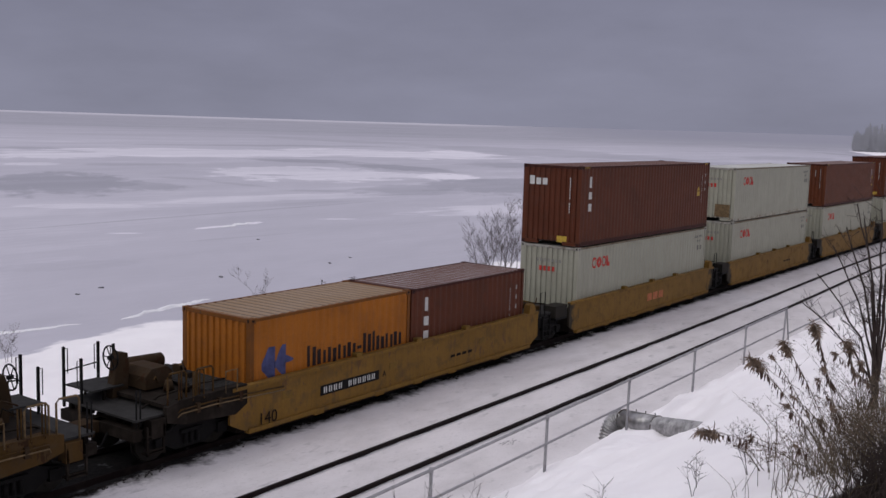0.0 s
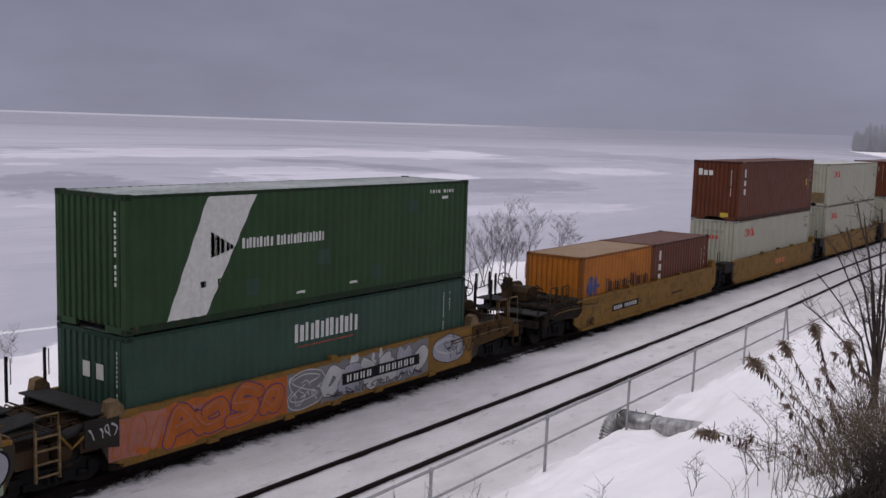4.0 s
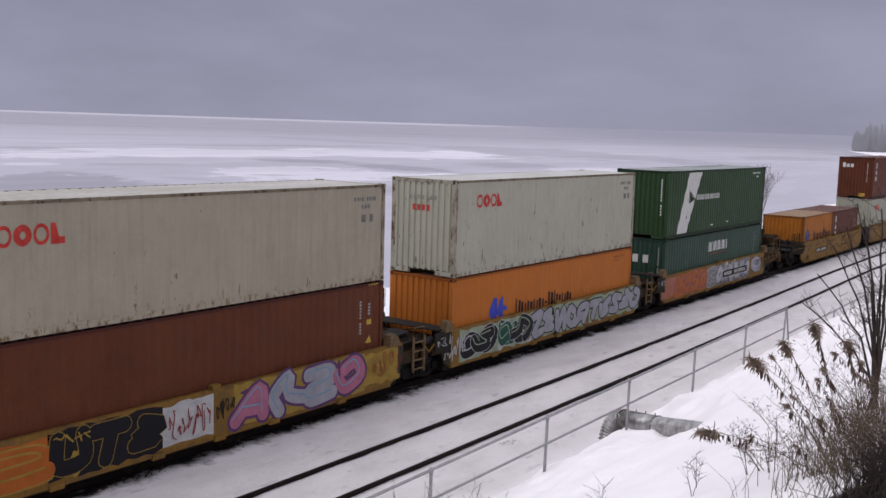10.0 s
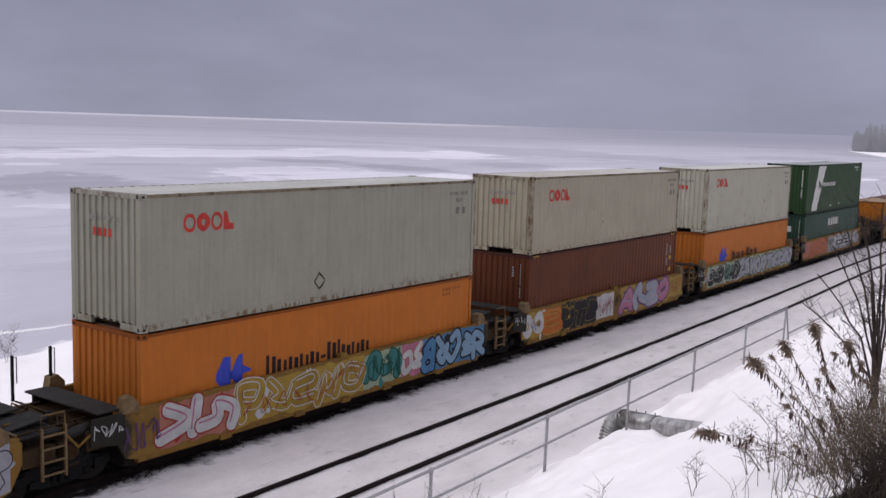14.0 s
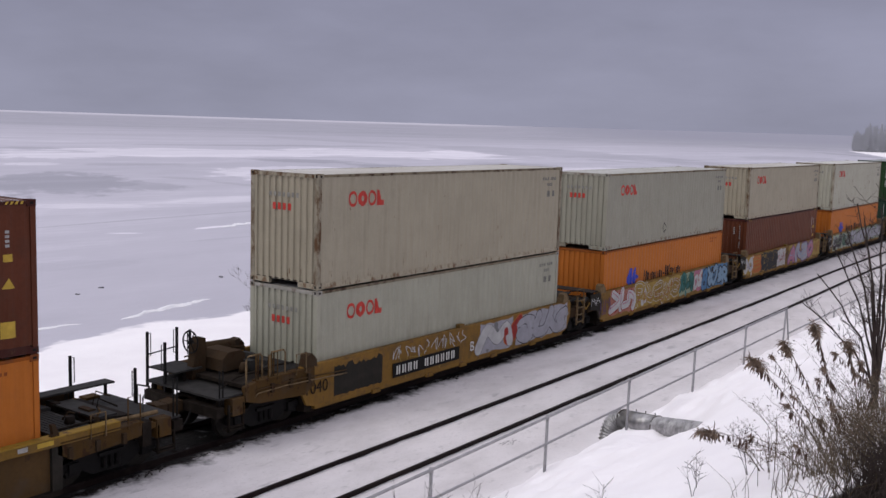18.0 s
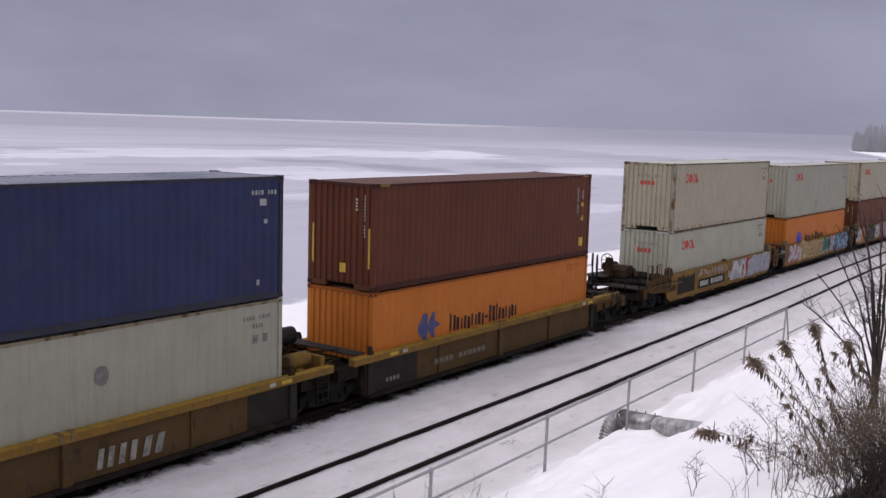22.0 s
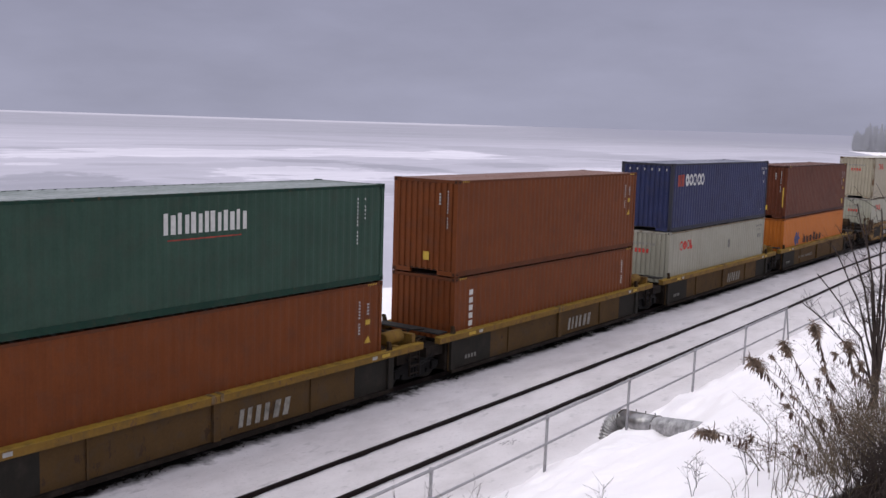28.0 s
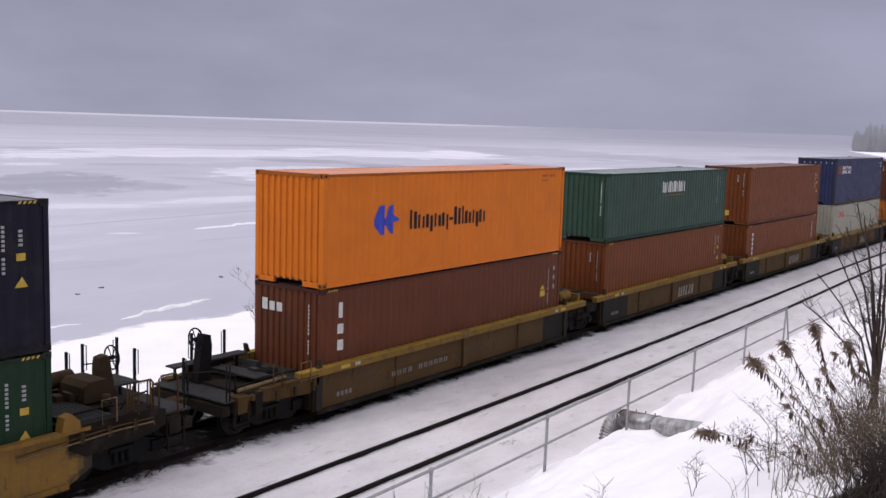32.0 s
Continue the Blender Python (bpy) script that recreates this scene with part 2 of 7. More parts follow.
def ground_material():
    """Snow on the land, frozen lake beyond the shore, bare shade-darkened ballast under the train."""
    m, nt, b = start("snow_and_ice")
    tc = nt.nodes.new("ShaderNodeTexCoord")
    sep = nt.nodes.new("ShaderNodeSeparateXYZ")
    nt.links.new(tc.outputs["Object"], sep.inputs[0])
    x, y = sep.outputs["X"], sep.outputs["Y"]

    def n(scale, detail=5.0, rough=0.6, stretch=(1, 1, 1)):
        mp = nt.nodes.new("ShaderNodeMapping")
        mp.inputs["Scale"].default_value = stretch
        nt.links.new(tc.outputs["Object"], mp.inputs[0])
        return noise_tex(nt, mp.outputs[0], scale, detail, rough)

    snow = mixc(nt, ramp(nt, n(0.6), 0.35, 0.7), (0.90, 0.872, 0.892), (0.955, 0.93, 0.945))
    snow = mixc(nt, ramp(nt, n(7.0), 0.64, 0.8, 0.0, 0.10), snow, (0.6, 0.59, 0.61))
    # trodden, dusty snow between the tracks
    bed = math_node(nt, "MULTIPLY", ramp(nt, y, 9.5, 11.3), ramp(nt, y, 20.2, 21.0, 1.0, 0.0))
    dusty = mixc(nt, ramp(nt, n(0.9, 8.0, 0.68, (0.6, 1.1, 1)), 0.40, 0.70), (0.665, 0.635, 0.645), (0.545, 0.518, 0.525))
    dusty = mixc(nt, ramp(nt, n(4.0, 8.0, 0.78, (0.7, 1.2, 1)), 0.64, 0.70, 0.0, 0.7), dusty, (0.20, 0.185, 0.18))
    dusty = mixc(nt, ramp(nt, n(1.3, 8.0, 0.72, (0.8, 1.7, 1)), 0.585, 0.66, 0.0, 0.55), dusty, (0.34, 0.33, 0.34))
    dusty = mixc(nt, ramp(nt, n(13.0, 5.0, 0.75), 0.58, 0.68, 0.0, 0.5), dusty, (0.30, 0.285, 0.28))
    col = mixc(nt, bed, snow, dusty)
    # lake: smooth grey ice with wind-laid drifts, bare patches and one long crack
    def climb(lo, hi, amount):
        r = nt.nodes.new("ShaderNodeMapRange")
        r.interpolation_type = "SMOOTHSTEP"
        for key, value in (("From Min", lo), ("From Max", hi), ("To Min", 0.0), ("To Max", amount)):
            r.inputs[key].default_value = value
        nt.links.new(x, r.inputs["Value"])
        return r.outputs[0]

    far = math_node(nt, "MULTIPLY", math_node(nt, "MAXIMUM", math_node(nt, "SUBTRACT", math_node(nt, "MINIMUM", x, 790.0), 320.0), 0.0), 0.335)
    far = math_node(nt, "ADD", far, math_node(nt, "ADD", climb(105, 150, 2.5), climb(150, 240, 3.0)))
    shore = math_node(nt, "ADD", math_node(nt, "ADD", far, 32.2), ramp(nt, n(0.16, 4.0), 0.3, 0.7, 0.0, 4.5))
    lake = ramp(nt, math_node(nt, "SUBTRACT", y, shore), 0.0, 0.8)
    tones = {1: None, -1: None}

    def streak(cx, cy, ax, ay, bx, by, k):
        """A long ragged patch round (cx, cy) with the half axes a and b: lighter for k > 0, darker below."""
        u, size, _ = np.linalg.svd(np.array(((ax, bx), (ay, by))))
        mp = nt.nodes.new("ShaderNodeMapping")
        mp.vector_type = "TEXTURE"
        mp.inputs["Location"].default_value = (cx, cy, 0)
        mp.inputs["Rotation"].default_value = (0, 0, math.atan2(u[1, 0], u[0, 0]))
        mp.inputs["Scale"].default_value = (size[0], size[1], 1000.0)
        nt.links.new(tc.outputs["Object"], mp.inputs[0])
        ln = nt.nodes.new("ShaderNodeVectorMath")
        ln.operation = "DOT_PRODUCT"
        nt.links.new(mp.outputs[0], ln.inputs[0])
        nt.links.new(mp.outputs[0], ln.inputs[1])
        wob = ramp(nt, noise_tex(nt, mp.outputs[0], 1.6 + (cx * 0.37) % 1.5, 6.0, 0.62), 0.3, 0.7, -0.65, 0.65)
        tone = ramp(nt, math_node(nt, "ADD", ln.outputs["Value"], wob), 0.50, 0.95, abs(k), 0.0)
        sign = 1 if k > 0 else -1
        tones[sign] = tone if tones[sign] is None else math_node(nt, "MAXIMUM", tones[sign], tone)

    streak(80.0, 124, 10.0, -4.74, 15.8, 24.3, -0.85)
    streak(84.6, 111, 3.87, -3.93, 5.71, 7.45, -0.60)
    streak(155, 255, 8.65, -2.39, 6.65, 10.9, -0.60)
    streak(279, 282, 73.8, -7.88, 10.9, 11.0, -0.55)
    streak(412, 373, -35.6, -119, 42.9, 38.8, -0.50)
    streak(122, 165, 12.1, -3.27, 3.73, 5.06, -0.45)
    streak(174, 169, 8.76, -12.2, 9.18, 8.89, -0.75)
    streak(170, 136, -2.26, -19.2, 11.6, 9.29, -0.75)
    streak(115, 87.8, 13.1, -3.51, 10.6, 8.07, -0.50)
    streak(137, 86.8, 16.3, -8.20, 21.3, 13.6, -0.80)
    streak(215, 137, 10.6, -8.60, 17.2, 10.9, -0.60)
    streak(354, 208, -32.1, -82.4, 74.9, 44.2, -0.55)
    streak(302, 116, 8.23, -11.5, 23.6, 9.15, -0.50)
    streak(1056, 359, -474, -264, 343, 117, -0.80)
    streak(66.6, 75.1, 35.2, 2.24, 0.37, 0.42, -0.55)
    streak(53.6, 58.5, 6.65, -0.51, 0.32, 0.35, -0.30)
    streak(35.1, 53.8, 4.99, -1.83, 1.22, 1.86, -0.20)
    streak(83.0, 78.5, 12.0, -1.06, 1.78, 1.68, -0.25)
    streak(101, 123, 1.91, -5.70, 1.95, 2.38, -0.40)
    streak(98.7, 109, -0.87, -8.13, 1.78, 1.97, -0.35)
    streak(98.5, 93.1, 3.72, -3.79, 1.66, 1.57, -0.40)
    streak(121, 125, 2.85, -3.95, 1.95, 2.01, -0.30)
    streak(1591, 1144, 182, -278, 667, 480, -0.30)
    streak(133, 208, 16.1, -2.03, 11.5, 18.0, 0.60)
    streak(185, 221, 52.5, -17.4, 26.3, 31.3, 0.65)
    streak(133, 128, 14.4, -13.2, 21.8, 21.1, 0.70)
    streak(250, 207, 12.4, -42.1, 35.9, 29.7, 0.60)
    streak(289, 203, 8.14, -11.4, 38.8, 27.2, 0.70)
    streak(149, 108, 3.66, -5.08, 12.0, 8.75, 0.85)
    streak(210, 107, 9.23, -12.9, 21.5, 11.0, 0.55)
    streak(99.0, 58.8, 16.4, -7.00, 8.62, 5.16, 0.45)
    streak(85.8, 86.7, 20.9, -4.26, 3.91, 3.95, 0.35)
    streak(60.1, 89.0, 6.35, -4.16, 1.92, 2.83, 0.30)
    streak(56.9, 65.6, 2.93, 0.14, 0.55, 0.63, 1.00)
    streak(61.9, 66.1, 1.20, 0.12, 0.77, 0.82, 1.00)
    streak(48.2, 66.3, 1.17, -0.92, 0.24, 0.33, 0.80)
    streak(71.0, 64.1, 1.79, -1.30, 0.51, 0.46, 0.60)
    streak(144, 116, 3.57, -7.87, 8.31, 6.71, 0.60)
    streak(105, 172, 5.94, -1.56, 3.69, 6.02, 0.40)
    streak(239, 56.5, 7.0, -2.6, 9.0, 2.4, 1.0)
    streak(440, 135, 19.6, -16.7, 53.7, 16.6, -0.40)
    light, dark = tones[1], tones[-1]
    across = nt.nodes.new("ShaderNodeMapping")
    across.inputs["Rotation"].default_value = (0, 0, radians(54))
    across.inputs["Scale"].default_value = (0.30, 1.0, 1.0)
    nt.links.new(tc.outputs["Object"], across.inputs[0])
    cloudy = ramp(nt, noise_tex(nt, across.outputs[0], 0.012, 8.0, 0.62), 0.3, 0.7, -0.36, 0.36)
    veil = ramp(nt, noise_tex(nt, across.outputs[0], 0.11, 9.0, 0.66), 0.3, 0.7, -0.22, 0.22)
    grain = ramp(nt, noise_tex(nt, across.outputs[0], 0.9, 6.0, 0.65), 0.3, 0.7, -0.10, 0.10)
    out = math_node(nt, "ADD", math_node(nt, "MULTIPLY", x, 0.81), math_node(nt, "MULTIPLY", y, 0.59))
    # ice greys with distance: haze put into its colour
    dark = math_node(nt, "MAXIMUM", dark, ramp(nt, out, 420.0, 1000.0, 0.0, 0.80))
    # haze painted into the far ice along the shore, snow along the opposite one
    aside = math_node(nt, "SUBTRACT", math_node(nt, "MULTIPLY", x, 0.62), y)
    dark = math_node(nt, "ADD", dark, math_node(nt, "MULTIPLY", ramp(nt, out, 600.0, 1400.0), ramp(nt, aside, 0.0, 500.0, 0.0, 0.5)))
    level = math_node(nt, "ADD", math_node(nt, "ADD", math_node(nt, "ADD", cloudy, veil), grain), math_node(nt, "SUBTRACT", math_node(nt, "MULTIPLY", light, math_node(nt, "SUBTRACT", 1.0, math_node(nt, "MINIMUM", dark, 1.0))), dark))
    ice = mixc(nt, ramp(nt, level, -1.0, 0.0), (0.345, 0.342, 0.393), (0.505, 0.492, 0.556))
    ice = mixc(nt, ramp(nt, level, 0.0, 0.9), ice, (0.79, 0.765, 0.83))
    # far ice mixed towards the tone of the hazy sky
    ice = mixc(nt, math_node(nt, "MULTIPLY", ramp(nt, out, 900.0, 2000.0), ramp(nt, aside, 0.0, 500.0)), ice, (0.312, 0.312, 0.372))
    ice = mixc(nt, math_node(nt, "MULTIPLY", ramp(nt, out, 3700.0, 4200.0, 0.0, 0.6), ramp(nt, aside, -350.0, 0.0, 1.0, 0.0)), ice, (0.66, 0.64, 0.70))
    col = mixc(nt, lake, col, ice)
    # ballast kept bare by passing trains, the train's shade put into its near-black tone
    edge = n(1.3, 6.0, 0.7)
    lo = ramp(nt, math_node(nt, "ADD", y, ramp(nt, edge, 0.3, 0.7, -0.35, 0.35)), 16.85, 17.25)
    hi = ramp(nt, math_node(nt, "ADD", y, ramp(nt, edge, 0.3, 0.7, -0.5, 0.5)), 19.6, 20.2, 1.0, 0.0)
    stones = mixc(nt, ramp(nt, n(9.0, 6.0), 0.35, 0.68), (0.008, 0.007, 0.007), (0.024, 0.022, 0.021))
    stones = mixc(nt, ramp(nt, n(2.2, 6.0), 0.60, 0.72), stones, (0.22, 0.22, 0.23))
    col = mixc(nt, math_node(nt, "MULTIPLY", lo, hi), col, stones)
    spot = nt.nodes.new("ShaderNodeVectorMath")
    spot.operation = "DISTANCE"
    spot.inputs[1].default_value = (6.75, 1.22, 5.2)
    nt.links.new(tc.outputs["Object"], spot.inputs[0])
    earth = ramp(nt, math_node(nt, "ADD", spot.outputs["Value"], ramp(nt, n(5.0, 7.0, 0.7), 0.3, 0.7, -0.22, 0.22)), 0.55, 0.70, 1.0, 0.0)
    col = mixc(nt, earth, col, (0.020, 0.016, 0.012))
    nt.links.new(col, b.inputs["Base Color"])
    nt.links.new(ramp(nt, lake, 0.0, 1.0, 0.9, 0.75), b.inputs["Roughness"])
    b.inputs["Specular IOR Level"].default_value = 0.25
    bumped(nt, b, math_node(nt, "ADD", n(2.5, 6.0), math_node(nt, "MULTIPLY", n(22.0, 4.0), 0.3)), 0.6, 0.06)
    return m


M_GROUND = ground_material()


def snow_material(name):
    m, nt, b = start(name)
    v = coords(nt)
    nt.links.new(mixc(nt, ramp(nt, noise_tex(nt, v, 2.0), 0.35, 0.7), (0.80, 0.80, 0.83), (0.88, 0.88, 0.89)), b.inputs["Base Color"])
    b.inputs["Roughness"].default_value = 0.9
    bumped(nt, b, noise_tex(nt, v, 14.0), 0.3, 0.02)
    return m


M_SNOW = snow_material("drifted_snow")
M_BARK = plain("grey_bark", (0.135, 0.122, 0.122), 0.9, vary=0.3, scale=12)
M_TWIG = plain("dark_twig", (0.045, 0.034, 0.030), 0.85, vary=0.3, scale=12)
M_STRAW = plain("dry_stem", (0.11, 0.086, 0.060), 0.85, vary=0.3, scale=10)
M_HEAD = plain("dry_seed_head", (0.165, 0.118, 0.088), 0.9, vary=0.35, scale=10)
M_LEAF = plain("withered_leaf", (0.078, 0.048, 0.037), 0.85, vary=0.35, scale=10)
M_SMUDGE = plain("snowy_stone", (0.13, 0.13, 0.14), 0.9, vary=0.6, scale=14)
M_REED = plain("grey_dry_stem", (0.130, 0.107, 0.080), 0.9, vary=0.4, scale=6)
M_GRASS = plain("dead_grass", (0.12, 0.092, 0.056), 0.9, vary=0.4, scale=6)
# mist stands in the pale colour; translucency evens out lit and shaded faces
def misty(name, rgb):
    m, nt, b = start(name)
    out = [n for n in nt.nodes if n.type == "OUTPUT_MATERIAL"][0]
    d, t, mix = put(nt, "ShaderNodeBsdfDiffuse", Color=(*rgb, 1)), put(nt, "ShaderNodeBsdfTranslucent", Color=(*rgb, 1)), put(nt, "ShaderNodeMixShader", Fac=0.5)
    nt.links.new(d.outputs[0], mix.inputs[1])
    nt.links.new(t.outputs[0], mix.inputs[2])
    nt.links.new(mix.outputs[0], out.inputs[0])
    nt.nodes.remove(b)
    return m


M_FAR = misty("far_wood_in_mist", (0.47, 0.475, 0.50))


# ---- mesh helpers ----
class Geo:
    """Vertices and faces of one mesh, each face with a material slot and a smooth flag."""

    def __init__(self):
        self.v, self.f, self.m, self.s = [], [], [], []

    def face(self, pts, mi=0, smooth=False):
        k = len(self.v)
        self.v += [tuple(p) for p in pts]
        self.f.append(tuple(range(k, k + len(pts))))
        self.m.append(mi)
        self.s.append(smooth)

    def box(self, x0, x1, y0, y1, z0, z1, mi=0):
        k = len(self.v)
        self.v += [(x, y, z) for z in (z0, z1) for y in (y0, y1) for x in (x0, x1)]
        for q in ((0, 2, 3, 1), (4, 5, 7, 6), (0, 1, 5, 4), (2, 6, 7, 3), (0, 4, 6, 2), (1, 3, 7, 5)):
            self.f.append(tuple(k + i for i in q))
            self.m.append(mi)
            self.s.append(False)
        return self

    def slab(self, poly, y0, y1, mi=0):
        """A polygon of (x, z), anticlockwise seen from -y, made thick from y0 to y1."""
        k, n = len(self.v), len(poly)
        self.v += [(x, y0, z) for x, z in poly] + [(x, y1, z) for x, z in poly]
        rings = [tuple(range(k, k + n)), tuple(range(k + 2 * n - 1, k + n - 1, -1))]
        rings += [(k + i, k + n + i, k + n + (i + 1) % n, k + (i + 1) % n) for i in range(n)]
        for q in rings:
            self.f.append(q)
            self.m.append(mi)
            self.s.append(False)
        return self

    def tube(self, pts, radii, n=8, mi=0, caps=True):
        """A round bar along points, with one radius or one for each point."""
        pts = [Vector(p) for p in pts]
        if not isinstance(radii, (list, tuple)):
            radii = [radii] * len(pts)
        k = len(self.v)
        for i, p in enumerate(pts):
            d = (pts[min(i + 1, len(pts) - 1)] - pts[max(i - 1, 0)])
            d = d.normalized() if d.length > 1e-9 else Vector((0, 0, 1))
            a = d.cross(Vector((0, 0, 1)) if abs(d.z) < 0.9 else Vector((1, 0, 0))).normalized()
            c = d.cross(a)
            for j in range(n):
                t = 2 * math.pi * j / n
                self.v.append(tuple(p + radii[i] * (math.cos(t) * a + math.sin(t) * c)))
        for i in range(len(pts) - 1):
            for j in range(n):
                q = k + i * n
                self.f.append((q + j, q + (j + 1) % n, q + n + (j + 1) % n, q + n + j))
                self.m.append(mi)
                self.s.append(True)
        if caps:
            for q in (tuple(range(k + n - 1, k - 1, -1)), tuple(range(k + (len(pts) - 1) * n, k + len(pts) * n))):
                self.f.append(q)
                self.m.append(mi)
                self.s.append(False)
        return self

    def ring(self, c, axis, r, thick, n=20):
        """A hoop round c; axis x, y or z."""
        c = Vector(c)
        e = {"x": (Vector((0, 1, 0)), Vector((0, 0, 1))), "y": (Vector((1, 0, 0)), Vector((0, 0, 1))), "z": (Vector((1, 0, 0)), Vector((0, 1, 0)))}[axis]
        pts = [c + r * (math.cos(2 * math.pi * i / n) * e[0] + math.sin(2 * math.pi * i / n) * e[1]) for i in range(n + 1)]
        return self.tube(pts, thick, 6, caps=False)

    def mesh(self, name, *mats):
        me = bpy.data.meshes.new(name)
        me.from_pydata(self.v, [], self.f)
        for m in mats:
            me.materials.append(m)
        me.polygons.foreach_set("material_index", self.m)
        me.polygons.foreach_set("use_smooth", self.s)
        me.update()
        return me


def part(name, geo, mats, parent, label=""):
    """Links a Geo or a mesh as one object under a thing or a part."""
    mats = mats if isinstance(mats, tuple) else (mats,)
    ob = new(name, geo.mesh(name, *mats) if isinstance(geo, Geo) else geo)
    ob.parent = parent
    if label:
        ob["label"] = label
    return ob


def thing(name, label, category, group="", kind="", m=None):
    ob = new(name)
    ob.empty_display_size = 0.3
    if m:
        ob.matrix_world = m
    return tagged(ob, label, category, group, kind)


def solid(name, geo, mats, label, category, group="", kind="", m=None):
    """A top-level thing of one mesh."""
    mats = mats if isinstance(mats, tuple) else (mats,)
    ob = new(name, geo.mesh(name, *mats))
    if m:
        ob.matrix_world = m
    return tagged(ob, label, category, group, kind)


# ---- ground ----
def steps(*runs):
    out = []
    for a, b, n in runs:
        out += [a + (b - a) * i / n for i in range(n)]
    return out + [runs[-1][1]]


def land(x, y):
    """Height of the ground; far across the ice a low shore rises."""
    r = math.hypot(x, y)
    if r > 2400:
        return -1.6 + (r - 2400) / 2300 * 22.0
    crest = 0.13 * noise.noise((x * 1.25, 0.3, 5)) + 0.10 * abs(noise.noise((x * 2.6, 0.7, 5))) + 0.012 * (min(x, 31.0) - 16.0) if 2 < x < 60 else 0.0
    if y < 9.2:
        t = min(1.0, max(0.0, (y - 7.4) / 1.4))
        z = crest * t * t * (3 - 2 * t) + 0.9 + (9.2 - max(y, -1.0)) * 0.54
        lump = noise.noise((x * 0.55, y * 0.8, 0)) * 0.10 + noise.noise((x * 1.5, y * 1.6, 3)) * 0.07 + noise.noise((x * 3.1, y * 3.0, 6)) * 0.03 + noise.noise((x * 6.5, y * 6.0, 8)) * 0.014
        lump += 0.16 * max(0.0, noise.noise((x * 1.2, y * 2.0, 9))) * min(1.0, max(0.0, (y - 5.5) / 1.5))
        along, beside = (x - 18.6) * 0.92 + (y - 7.6) * 0.39, (y - 7.6) * 0.92 - (x - 18.6) * 0.39
        hollow = 0.58 * math.exp(-(along / 2.3) ** 2 - (beside / 0.8) ** 2)
        return z + lump * min(1.0, (9.6 - y) / 1.0) - hollow
    if y < 10.1:
        t = (y - 9.2) / 0.9
        return 0.9 + crest + (-0.11 - 0.9 - crest) * t * t * (3 - 2 * t)
    if y < 20.6:
        return -0.14 + 0.03 * min(1.0, max(0.0, (16.4 - y) / 0.8)) + 0.025 * noise.noise((x * 0.8, y * 1.6, 1)) + 0.012 * noise.noise((x * 3.1, y * 4.0, 4))
    if y < 26.0:
        t = (y - 20.6) / 5.4
        low = 1.16 if x < 70 else 1.16 + 0.25 * min(1.0, (x - 70) / 40)
        return -0.14 - low * t * t * (3 - 2 * t) + 0.06 * noise.noise((x * 0.5, y * 0.5, 2))
    def climb(lo, hi):
        t = min(1.0, max(0.0, (x - lo) / (hi - lo)))
        return t * t * (3 - 2 * t)

    edge = 33.0 + max(0.0, min(x, 790.0) - 320.0) * 0.335 + 2.5 * climb(105, 150) + 3.0 * climb(150, 240)
    step = 0.3 - 0.25 * climb(70, 110)
    if y < edge:
        return -1.6 + step + 0.10 * (1 - climb(80, 140)) * noise.noise((x * 0.35, y * 0.35, 2))
    return -1.6 + step * max(0.0, 1 - (y - edge) / 2.5)


def ground_sheet():
    xs = steps((-4990, -900, 6), (-900, -200, 6), (-200, -10, 14), (-10, 4, 14), (4, 13, 60), (13, 26, 130), (26, 34, 50), (34, 70, 60), (70, 200, 50), (200, 1000, 40), (1000, 4990, 26))
    ys = steps((-4990, -200, 6), (-200, -10, 8), (-10, 0, 10), (0, 5.0, 40), (5.0, 10.2, 60), (10.2, 20.6, 52), (20.6, 40, 40), (40, 120, 16), (120, 500, 24), (500, 4990, 30))
    g = Geo()
    g.v = [(x, y, land(x, y)) for y in ys for x in xs]
    n = len(xs)
    g.f = [(j * n + i, j * n + i + 1, (j + 1) * n + i + 1, (j + 1) * n + i) for j in range(len(ys) - 1) for i in range(n - 1)]
    g.m, g.s = [0] * len(g.f), [True] * len(g.f)
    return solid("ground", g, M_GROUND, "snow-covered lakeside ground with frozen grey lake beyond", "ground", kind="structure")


ground_sheet()


# ---- tracks ----
def rail_profile():
    """Rail section, head at 0."""
    return [(-0.070, -0.165), (0.070, -0.165), (0.070, -0.155), (0.012, -0.135), (0.010, -0.045), (0.036, -0.036), (0.036, -0.004), (0.028, 0.0),
            (-0.028, 0.0), (-0.036, -0.004), (-0.036, -0.036), (-0.010, -0.045), (-0.012, -0.135), (-0.070, -0.155)]


def rail(line, off, label):
    """A rail beside the centre line y = line(x)."""
    g = Geo()
    xs = steps((-260, 0, 6), (0, 80, 40), (80, 140, 12), (140, 900, 6))
    pr = rail_profile()
    n = len(pr)
    g.v = [(x, line(x) + off + y, z) for x in xs for y, z in pr]
    g.f = [(k * n + i, k * n + (i + 1) % n, (k + 1) * n + (i + 1) % n, (k + 1) * n + i) for k in range(len(xs) - 1) for i in range(n)]
    g.f += [tuple(range(n - 1, -1, -1)), tuple(range(len(g.v) - n, len(g.v)))]
    g.m, g.s = [0] * len(g.f), [False] * len(g.f)
    return solid("rail", g, M_RAIL, label, "rail", "rails of the tracks", "structure")


for off in (-0.7535, 0.7535):
    rail(near_y, off, "rusty steel rail standing out of the trackside snow")
    rail(lambda x: TRAIN_Y, off, "dark steel rail on bare ballast under the train")
g = Geo()
for i in range(330):
    x = -60 + i * 0.55
    g.box(x, x + 0.22, TRAIN_Y - 1.3, TRAIN_Y + 1.3, -0.30, -0.150)
